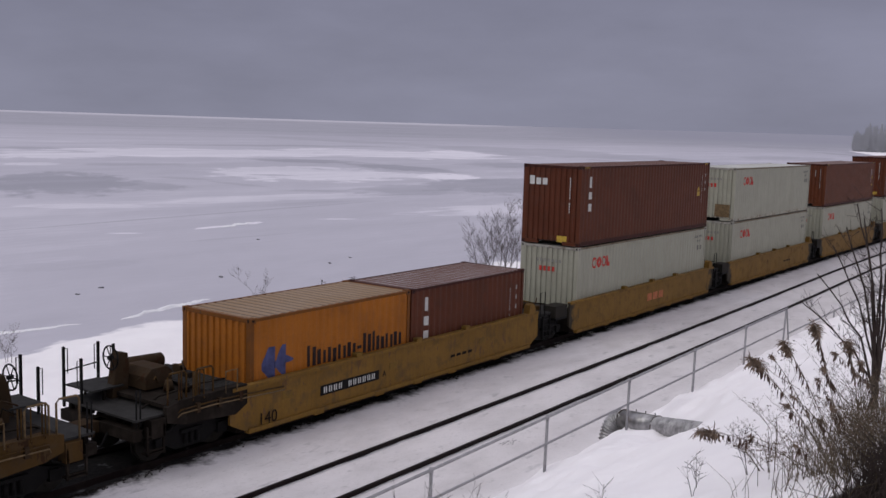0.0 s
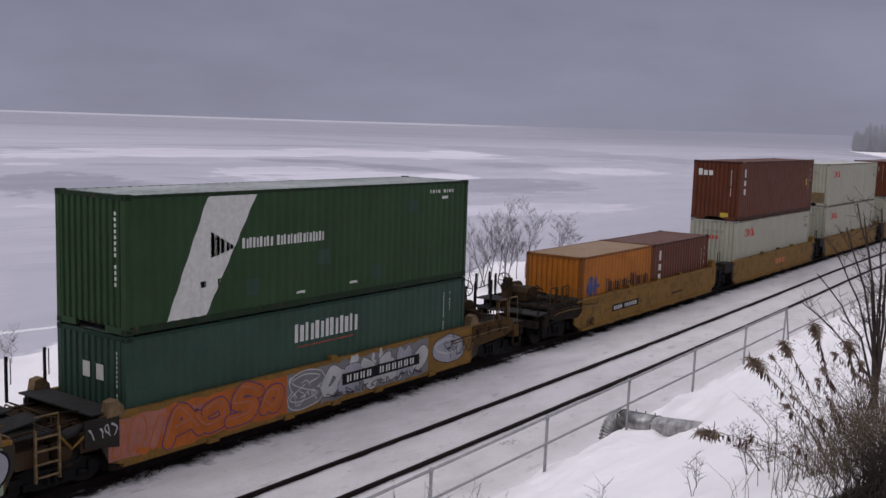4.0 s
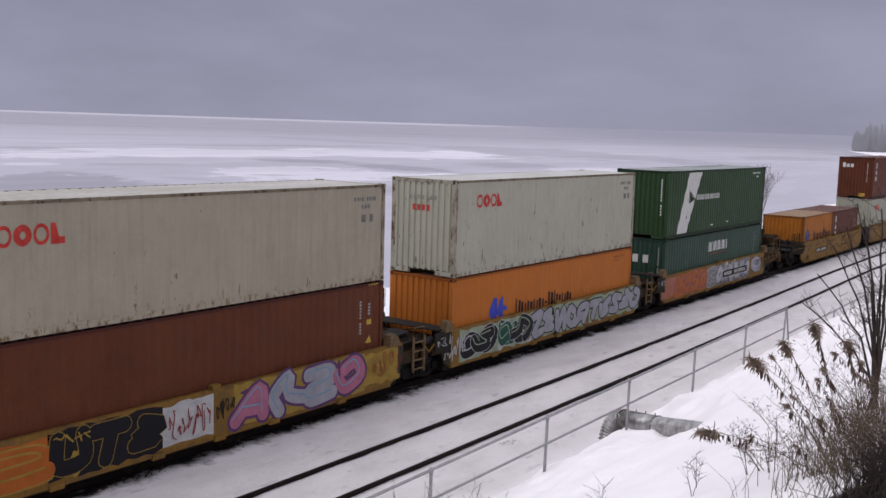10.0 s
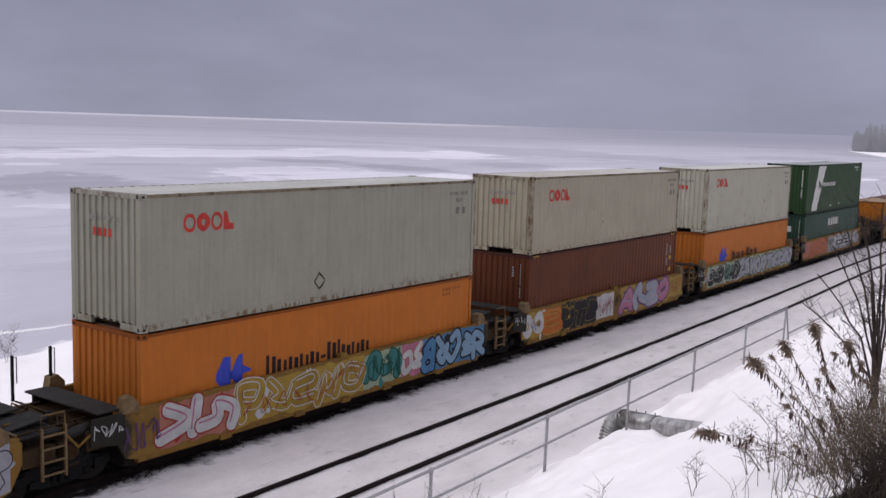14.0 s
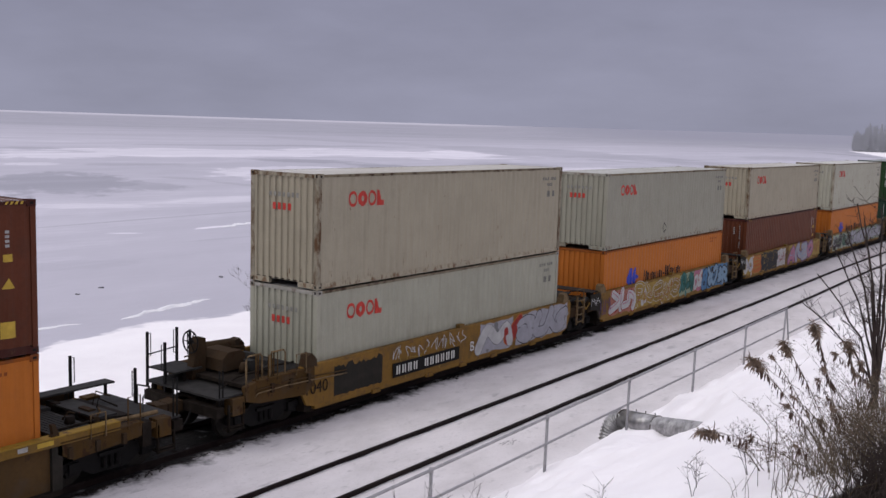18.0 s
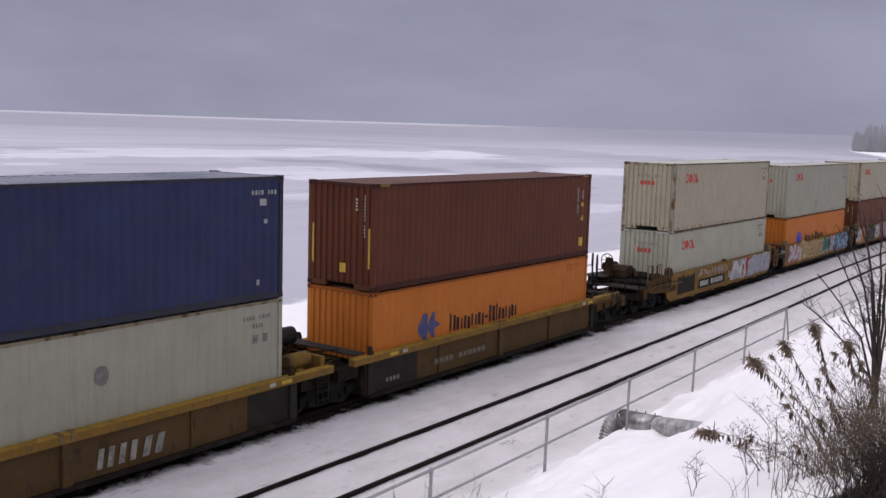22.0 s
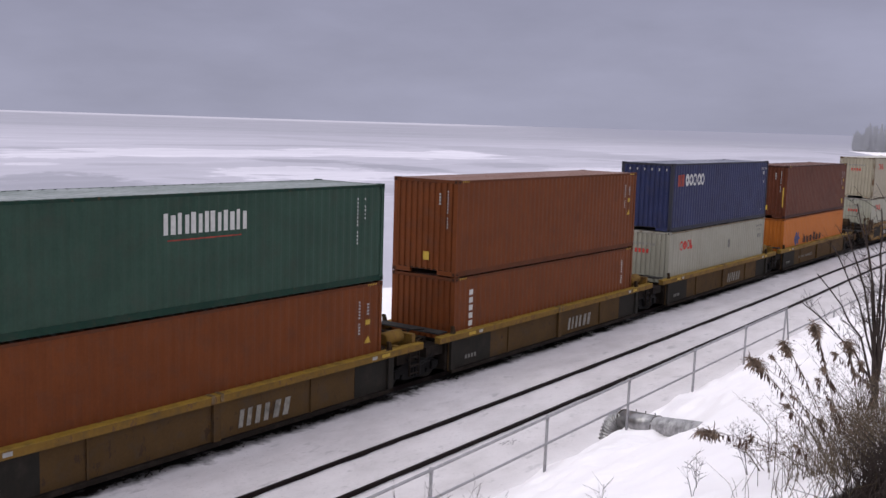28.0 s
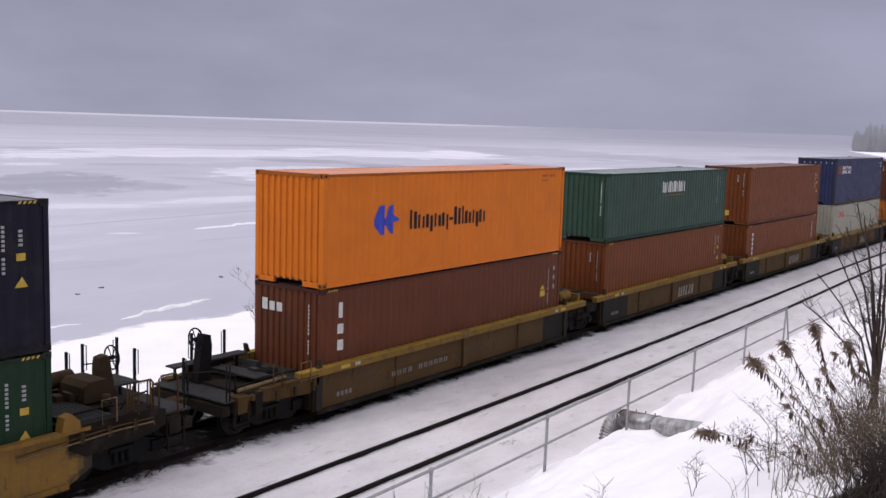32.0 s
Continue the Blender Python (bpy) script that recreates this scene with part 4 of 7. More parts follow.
        add("end_print", g, M_WHITE, "white code bars", wall)
        g = Geo()
        zz = h - 1.02 if h < 2.7 else h - 1.5
        rect(g, 5.0, 7.1, zz, zz + 0.03)
        add("underline", g, M_FADERED, "thin red line")
    if style == "stripe":
        draped(g, 1.05, 3.62, lambda u: max(0.15, 0.15 + (h - 0.25) * (u - 2.12) / 1.5), lambda u: min(h - 0.10, 0.15 + (h - 0.25) * (u - 1.05) / 1.12),
               [1.05 + 0.05 * i for i in range(52)])
        add("stripe", g, M_WHITE, "broad slanted white stripe with worn edges")
        g = Geo()
        draped(g, 2.25, 2.95, lambda u: 1.42 + (u - 2.25) * 0.25, lambda u: 2.02 - (u - 2.25) * 0.55)
        rect(g, 1.95, 2.12, 0.78, 0.92)
        rect(g, 2.45, 2.62, 0.78, 0.94)
        rect(g, 2.92, 3.04, 1.22, 1.28)
        add("flag", g, COATS["green"][0], "dark green pennant shape")
        g = Geo()
        add("wordmark", wordmark("TiTTT TTTiTTTT", 3.17, 5.93, 1.56, 1.80), M_WHITE, "white lettering bar")
        small_bars(g, 10.3, 11.5, h - 0.32, 0.09, 9)
        rect(g, 10.9, 11.2, h - 0.50, h - 0.42)
        end_bars(g, 0.30, h - 1.9, h - 0.3, 0.07, 13)
        rect(g, 4.95, 5.25, 0.30, 0.36)
        rect(g, 6.9, 7.2, 0.34, 0.40)
        add("small_print", g, M_WHITE, "white lettering bars")
        g = Geo()
        for u, z in ((3.3, 0.45), (5.7, 0.95), (9.3, 2.05), (7.8, 0.35)):
            rect(g, u, u + 0.45, z, z + 0.38)
        add("patch", g, COATS["teal"][0], "square teal paint patches")
    if style == "big_word":
        big = [Geo() for _ in range(5)]
        for k, a in enumerate((1.33, 1.77, 2.20, 2.66, 3.10)):
            hoop(big[k], a, a + 0.40, h - 0.98, h - 0.46, 0.42 if k else 0.7)
        add("wordmark", big, M_WHITE, "white rounded lettering shape")
        small_bars(g, length - 1.0, length - 0.2, h - 0.42, 0.10, 8)
        rect(g, length - 0.75, length - 0.55, h - 0.68, h - 0.52)
        rect(g, length - 0.62, length - 0.52, h - 1.1, h - 1.0)
        rect(g, length - 0.85, length - 0.75, 0.35, 0.48)
        for k in range(6):
            end_rect(g, 0.3 + k * 0.34, 0.36 + k * 0.34, h - 0.32, h - 0.22)
        add("small_print", g, M_DIMMARK, "white code bars")
        g = [Geo(), Geo()]
        rect(g[0], 0.50, 0.82, h - 0.98, h - 0.48)
        rect(g[1], 0.92, 1.22, h - 0.98, h - 0.48)
        add("emblem", g, M_FADERED, "faded red lettering shapes")


WORDS = {"orange": "orange", "amber": "weathered orange", "old_orange": "faded orange", "tex": "dark maroon", "brown": "red-brown", "maroon": "maroon", "grey": "light grey", "rusty_grey": "rust-streaked warm grey", "rusty_pale": "rust-streaked pale grey",
         "pale": "pale grey", "green": "green", "teal": "dark teal green", "blue": "navy blue", "dark_green": "dark green", "navy": "near-black"}


def container(coat, length, h, u, z, style, says):
    root = thing("shipping_container", f"{WORDS[coat]} corrugated shipping container {says}", "container", "containers on the train")
    for name, me in box_meshes(length, h, coat):
        part(name, me, None, root)
    marks(root, style, h, length)
    MOVERS.append((root, u, z))
    return root


# ---- rail cars ----
def wheelset_mesh():
    g = Geo().tube([(0, -0.85, 0), (0, 0.85, 0)], 0.075, 10)
    for s in (-1, 1):
        g.tube([(0, s * 0.70, 0), (0, s * 0.725, 0)], 0.455, 24)
        g.tube([(0, s * 0.722, 0), (0, s * 0.83, 0)], [0.43, 0.42], 24)
        g.tube([(0, s * 0.83, 0), (0, s * 0.86, 0)], [0.15, 0.13], 12)
        for k in range(4):
            t = k * math.pi / 2
            g.tube([(0.27 * math.cos(t), s * 0.825, 0.27 * math.sin(t)), (0.27 * math.cos(t), s * 0.838, 0.27 * math.sin(t))], 0.05, 8)
    return g.mesh("wheelset", M_WHEEL)


def bogie_mesh():
    g = Geo()
    frame_poly = [(-1.15, 0.40), (-0.98, 0.34), (-0.72, 0.40), (-0.42, 0.22), (0.42, 0.22), (0.72, 0.40), (0.98, 0.34), (1.15, 0.40), (1.15, 0.56), (0.70, 0.66),
                  (0.35, 0.78), (-0.35, 0.78), (-0.70, 0.66), (-1.15, 0.56)]
    for s in (-1, 1):
        a, b = sorted((s * 0.93, s * 1.07))
        g.slab(frame_poly, a, b)
        a, b = sorted((s * 1.0, s * 1.13))
        for x in (-0.87, 0.87):
            g.box(x - 0.12, x + 0.12, a, b, 0.34, 0.58)
        for x in (-0.16, 0.0, 0.16):
            g.tube([(x, s * 1.10, 0.30), (x, s * 1.10, 0.56)], 0.055, 8)
        g.box(-0.3, 0.3, a - 0.01, b + 0.01, 0.56, 0.64)
    g.box(-0.20, 0.20, -1.05, 1.05, 0.50, 0.74)
    return g.mesh("bogie", M_BLACK)


ME_WHEELSET, ME_BOGIE = wheelset_mesh(), bogie_mesh()


def add_bogie(root, u):
    b = part("bogie", ME_BOGIE, None, root, "black cast-steel bogie")
    b.location = (u, 0, 0)
    for x in (-0.87, 0.87):
        w = part("wheelset", ME_WHEELSET, None, b)
        w.location = (x, 0, 0.457)
        WHEELS.append((w, x))


def stroke(g, pts, w, y):
    """A thick painted line with round ends through (u, z) points at depth y, as one ribbon."""
    ctrl = [pts[0]] + list(pts) + [pts[-1]]
    line = []
    for k in range(1, len(ctrl) - 2):
        a, b, c, d = ctrl[k - 1:k + 3]
        for j in range(5):
            t = j / 5
            line.append(tuple(0.5 * (2 * b[i] + (c[i] - a[i]) * t + (2 * a[i] - 5 * b[i] + 4 * c[i] - d[i]) * t * t + (3 * b[i] - a[i] - 3 * c[i] + d[i]) * t ** 3) for i in (0, 1)))
    line.append(tuple(pts[-1]))
    def heading(k):
        a, b = line[max(k - 1, 0)], line[min(k + 1, len(line) - 1)]
        n = math.hypot(b[0] - a[0], b[1] - a[1]) or 1e-6
        return (b[0] - a[0]) / n, (b[1] - a[1]) / n
    rows = []
    hx, hz = heading(0)
    for t in (1.0, 0.8, 0.45):
        q = math.sqrt(max(0.0, 1 - t * t)) * w / 2
        rows.append((line[0][0] - hx * t * w / 2, line[0][1] - hz * t * w / 2, hx, hz, max(q, 0.002)))
    for k, p in enumerate(line):
        rows.append((p[0], p[1], *heading(k), w / 2))
    hx, hz = heading(len(line) - 1)
    for t in (0.45, 0.8, 1.0):
        q = math.sqrt(max(0.0, 1 - t * t)) * w / 2
        rows.append((line[-1][0] + hx * t * w / 2, line[-1][1] + hz * t * w / 2, hx, hz, max(q, 0.002)))
    k = len(g.v)
    for i, (x, z, hx, hz, r) in enumerate(rows):
        yy = y - i * 0.00012
        g.v += [(x + hz * r, yy, z - hx * r), (x - hz * r, yy, z + hx * r)]
    for i in range(len(rows) - 1):
        q = k + 2 * i
        g.f.append((q, q + 2, q + 3, q + 1))
        g.m.append(0)
        g.s.append(False)


def blob(g, u, z, a, b, y, rnd, n=14, wob=0.16):
    r = [1 + rnd.uniform(-wob, wob) for _ in range(n)]
    g.face([(u + a * r[k] * math.cos(2 * math.pi * k / n), y, z + b * r[k] * math.sin(2 * math.pi * k / n)) for k in range(n)])


FORMS = {
    "Z": [((0, 0.9), (0.9, 0.95), (0.1, 0.08), (1, 0.1))], "O": [((0.5, 1), (0.05, 0.6), (0.1, 0.15), (0.5, 0), (0.95, 0.3), (0.9, 0.8), (0.5, 1))],
    "N": [((0, 0), (0.1, 1), (0.85, 0), (0.95, 1))], "E": [((1, 0.95), (0.1, 0.9), (0.05, 0.5), (0.8, 0.52)), ((0.05, 0.5), (0.1, 0.05), (1, 0.08))],
    "R": [((0.05, 0), (0.1, 1), (0.85, 0.85), (0.75, 0.5), (0.15, 0.45)), ((0.4, 0.45), (1, 0))], "T": [((0, 0.92), (1, 0.95)), ((0.5, 0.9), (0.45, 0))],
    "I": [((0.5, 1), (0.5, 0))], "A": [((0, 0), (0.45, 1), (1, 0.02)), ((0.2, 0.35), (0.8, 0.38))], "S": [((0.95, 0.9), (0.2, 0.95), (0.1, 0.6), (0.9, 0.42), (0.85, 0.05), (0.05, 0.08))],
    "C": [((0.95, 0.85), (0.4, 1), (0.05, 0.5), (0.4, 0), (0.95, 0.15))], "K": [((0.05, 0), (0.1, 1)), ((0.95, 1), (0.2, 0.5), (1, 0))],
    "P": [((0.05, 0), (0.1, 1), (0.85, 0.85), (0.75, 0.5), (0.15, 0.42))], "M": [((0, 0), (0.2, 1), (0.5, 0.3), (0.8, 1), (1, 0))], "U": [((0.05, 1), (0.1, 0.1), (0.85, 0.05), (0.95, 1))],
    "B": [((0.05, 0), (0.1, 1), (0.8, 0.85), (0.6, 0.55), (0.15, 0.5)), ((0.6, 0.52), (0.95, 0.25), (0.7, 0.02), (0.05, 0))],
    "8": [((0.5, 0.52), (0.1, 0.78), (0.5, 1), (0.9, 0.78), (0.5, 0.52), (0.05, 0.25), (0.5, 0), (0.95, 0.25), (0.5, 0.52))],
    "1": [((0.0, 0.2), (0.3, 0.95), (0.75, 0.75), (0.55, 0.25), (0.15, 0.5))], "2": [((0.1, 0.9), (0.6, 0.6), (0.2, 0.3), (0.8, 0.05), (1.1, 0.6))],
    "3": [((-0.1, 0.6), (0.3, 0.1), (0.9, 0.3), (0.7, 0.9), (0.2, 0.8))], "4": [((0.2, 0.0), (0.0, 0.6), (0.5, 1.0), (0.6, 0.4), (1.1, 0.2))], "5": [((0.1, 0.1), (0.9, 0.2), (0.2, 0.55), (1.0, 0.7), (0.5, 1.0))]}


def graffiti(wall, yface, u0, u1, z0, z1, shapes, fill, line, seed, back=None, shine=None, fill2=None, thick=0.27, rim=0.34):
    """Sprayed bubble shapes over a stretch of the side: ground colour, outlines, fills, highlights."""
    rnd = random.Random(seed)
    gb = Geo()
    w = (u1 - u0) / len(shapes)
    h = z1 - z0
    if back:
        n = max(6, int((u1 - u0) / 0.22))
        top = [z1 + 0.02 - rnd.uniform(0.0, 0.10) * h for _ in range(n + 1)]
        low = [z0 - 0.06 + rnd.uniform(0.0, 0.12) * h for _ in range(n + 1)]
        for i in range(n):
            a, b = u0 + (u1 - u0) * i / n, u0 + (u1 - u0) * (i + 1) / n
            gb.face([(a, yface - 0.004, low[i]), (b, yface - 0.004, low[i + 1]), (b, yface - 0.004, top[i + 1]), (a, yface - 0.004, top[i])])
    t = min(w * 0.36, h * thick)
    for i, c in enumerate(shapes):
        a, tilt, flip = u0 + i * w - 0.06 * w, rnd.uniform(-0.10, 0.28), rnd.random() < 0.5
        lift, tall = rnd.uniform(-0.05, 0.06) * h, rnd.uniform(0.86, 1.04)
        rows = []
        for form in FORMS[c]:
            rows.append([(a + t * 0.5 + (w * 1.12 - t * 0.9) * ((1 - p if flip else p) + rnd.uniform(-0.09, 0.09)) + tilt * h * (q - 0.5), z0 + lift + t * 0.5 + (h * tall - t) * min(1.05, max(-0.05, q + rnd.uniform(-0.10, 0.10)))) for p, q in form])
        dy = i * 0.0012
        shade = fill if (fill2 is None or rnd.random() < 0.55) else fill2
        g, f = Geo(), Geo()
        for k, row in enumerate(rows):
            stroke(g, row, t * (1 + rim), yface - 0.006 - dy - k * 0.0001)
            stroke(f, row, t, yface - 0.0085 - dy - k * 0.0001)
        part("graffiti_outline", g, GRAF[line], wall, f"{line} sprayed outline")
        part("graffiti_shape", f, GRAF[shade], wall, f"{shade} sprayed shape")
        if shine:
            g = Geo()
            for row in rows:
                stroke(g, [(p[0] - t * 0.18 + rnd.uniform(-0.02, 0.02), p[1] + t * 0.2) for p in row], t * 0.12, yface - 0.0125 - dy)
            part("graffiti_shine", g, GRAF[shine], wall, f"{shade} shape's {shine} highlight")
    if back:
        gp = Geo()
        for k in range(int((u1 - u0) * 3)):
            blob(gp, rnd.uniform(u0, u1), rnd.uniform(z0, z1 - 0.1), rnd.uniform(0.04, 0.18), rnd.uniform(0.04, 0.16), yface - 0.0048, rnd, 12, 0.3)
        part("graffiti_patch", gp, GRAF[rnd.choice((line, shine or fill, fill2 or fill))], wall, "sprayed colour patches")["kind"] = "stuff"
    if back:
        part("graffiti_backing", gb, GRAF[back], wall, f"{back} spray paint ground")


def scribble(wall, yface, u0, u1, z0, z1, ink, seed, n=6, w=0.02):
    """Thin hand-sprayed loops, too small to read."""
    rnd = random.Random(seed)
    g = Geo()
    for i in range(n):
        a = u0 + (u1 - u0) * i / n
        d = (u1 - u0) / n
        stroke(g, [(a + d * rnd.uniform(0, 1.1), z0 + (z1 - z0) * rnd.random()) for _ in range(5)], w, yface - 0.027)
    part("tag_scribble", g, GRAF[ink], wall, f"thin {ink} sprayed scribble")["kind"] = "stuff"


def plate(wall, yface, u0, u1, z0, z1, n=10, dark=M_BLACK, ink=M_WHITE):
    """A dark panel with a row of white bars in place of the car's mark and number."""
    g = Geo().box(u0, u1, yface - 0.012, yface - 0.002, z0, z1)
    part("number_panel", g, dark, wall, "dark panel of the car number")
    g = Geo()
    h, m = z1 - z0, (u1 - u0) * 0.05
    step = (u1 - u0 - 2 * m) / (n + 1)
    k = 0
    for i in range(n + 1):
        if i == 4:
            continue
        a = u0 + m + i * step
        for p, q in ((0.0, 0.22), (0.40, 0.62)):
            g.box(a + step * p, a + step * q, yface - 0.016, yface - 0.012, z0 + h * 0.20, z0 + h * 0.80)
    part("number_print", g, ink, wall, "white bars of the car number")["kind"] = "stuff"


def stencil(wall, yface, text, u, z, size, mat):
    """Readable stencilled characters."""
    cu = bpy.data.curves.new("stencil", "FONT")
    cu.body = text
    cu.size = size
    cu.extrude = 0.002
    cu.materials.append(mat)
    ob = new("stencil", cu)
    ob.parent = wall
    ob.matrix_basis = pose(u, yface - 0.024, z, 90, 0, 0)


def rod(g, pts, r=0.018):
    g.tube(pts, r, 6)
    return g


def handrail(root, x, y, z0, z1, dx=0.0, dy=0.26, mat=None):
    part("handrail", rod(Geo(), [(x, y, z0), (x, y, z1), (x + dx, y + dy, z1), (x + dx, y + dy, z0)], 0.019), mat or M_BLACK, root)


def ladder(root, x, y, z0, z1, mat, w=0.46, n=4):
    for dx in (0, w):
        part("ladder_rail", Geo().box(x + dx - 0.02, x + dx + 0.02, y - 0.03, y + 0.03, z0, z1), mat, root)
    for k in range(n):
        z = z0 + (z1 - z0) * (k + 0.35) / n
        part("rung", Geo().box(x, x + w, y - 0.02, y + 0.02, z - 0.018, z + 0.018), mat, root)


def brake_wheel(root, x, y, z, mat=None):
    g = Geo().ring((0, 0, 0), "x", 0.27, 0.020, 20)
    for k in range(6):
        t = k * math.pi / 3
        g.tube([(0, 0, 0), (0, 0.27 * math.cos(t), 0.27 * math.sin(t))], 0.013, 5)
    g.tube([(-0.06, 0, 0), (0.06, 0, 0)], 0.05, 8)
    part("brake_wheel", g, mat or M_BLACK, root, "spoked iron brake wheel").location = (x, y, z)


def grab_post(root, x, y, z0, z1, dx, mat):
    """A channel post with a thin grab loop on its side."""
    p = part("post", Geo().box(x - 0.024, x + 0.024, y - 0.03, y + 0.03, z0, z1), mat, root)
    part("grab_loop", rod(Geo(), [(x, y, z1 - 0.05), (x + dx, y, z1 - 0.05), (x + dx, y, z1 - 0.62), (x, y, z1 - 0.62)], 0.012), M_GRATE, p)


def grab_iron(root, x, y, z, w, h, out, mat):
    """A bent bar fixed at both ends."""
    part("grab_iron", rod(Geo(), [(x, y, z), (x, y + out, z), (x, y + out, z + h), (x + w, y + out, z + h), (x + w, y + out, z), (x + w, y, z)], 0.016), mat, root)


def side_gear(root, X, top, seed, long=2.2):
    """Pipes, levers, brackets and hoses that crowd the end of a car over its bogie."""
    rnd = random.Random(seed)
    for k, (z, y) in enumerate(((top - 0.22, -1.43), (top - 0.30, -1.45)) if top > 1.2 else ()):
        part("side_pipe", rod(Geo(), [(X(-0.9), y, z - 0.05), (X(0.2), y, z), (X(1.3), y - 0.01, z + 0.05), (X(long), y, z + 0.03), (X(long + 0.1), y + 0.1, z - 0.12)], 0.017), M_TAN if k else M_ENDBEAM, root)
    for k in range(3):
        a = 0.45 + 0.62 * k
        part("bracket", Geo().box(min(X(a), X(a + 0.09)), max(X(a), X(a + 0.09)), -1.47, -1.40, top - 0.34, top - 0.12), M_RUST, root)
    for k in range(4):
        a, y = rnd.uniform(0.5, long), rnd.uniform(-1.1, 0.9)
        part("lever", rod(Geo(), [(X(a), y, top + 0.02), (X(a + 0.1), y + rnd.uniform(-0.2, 0.2), top + rnd.uniform(0.18, 0.42)), (X(a + rnd.uniform(0.2, 0.5)), y + rnd.uniform(-0.4, 0.4), top + rnd.uniform(0.1, 0.4))], 0.02), rnd.choice((M_RUST, M_GRIME, M_ENDBEAM)), root)
    for k in range(4):
        a, y, w = rnd.uniform(0.5, long), rnd.uniform(-1.0, 0.7), rnd.uniform(0.10, 0.24)
        b = rnd.uniform(0.10, 0.3)
        part("equipment_box", Geo().slab([(X(a), top - 0.02), (X(a) + w, top - 0.02), (X(a) + w, top + b * 0.8), (X(a) + w * 0.7, top + b), (X(a), top + b)], y, y + rnd.uniform(0.14, 0.4)), rnd.choice((M_RUST, M_GRIME, M_GRATE)), root)
    if top > 1.2:
        for a, y in ((1.75, -1.36), (2.45, -1.30)):
            part("handrail", rod(Geo(), [(X(a), y, 0.95), (X(a), y, 1.95), (X(a) + 0.06, y, 2.02), (X(a) + 0.44, y, 2.02), (X(a) + 0.50, y, 1.95), (X(a) + 0.50, y, 0.95)], 0.022), M_TAN if seed % 2 else M_ENDBEAM, root)
    grab_iron(root, X(0.95), -1.38, top - 0.06, 0.34, 0.50, -0.07, M_TAN)
    grab_iron(root, X(long - 0.35), -1.36, top - 0.06, 0.30, 0.66, -0.05, M_ENDBEAM)
    part("air_hose", rod(Geo(), [(X(long - 0.2), -1.2, top - 0.2), (X(long + 0.2), -1.3, top - 0.62), (X(long + 0.6), -1.15, top - 0.74), (X(long + 0.9), -0.9, top - 0.4)], 0.026), M_BLACK, root)
    part("brake_beam", Geo().box(min(X(0.6), X(0.72)), max(X(0.6), X(0.72)), -1.1, 1.1, 0.30, 0.42), M_BLACK, root)
    part("slack_adjuster", Geo().tube([(X(0.3), -0.6, 0.62), (X(2.6), -0.5, 0.60)], 0.05, 8), M_GRIME, root)


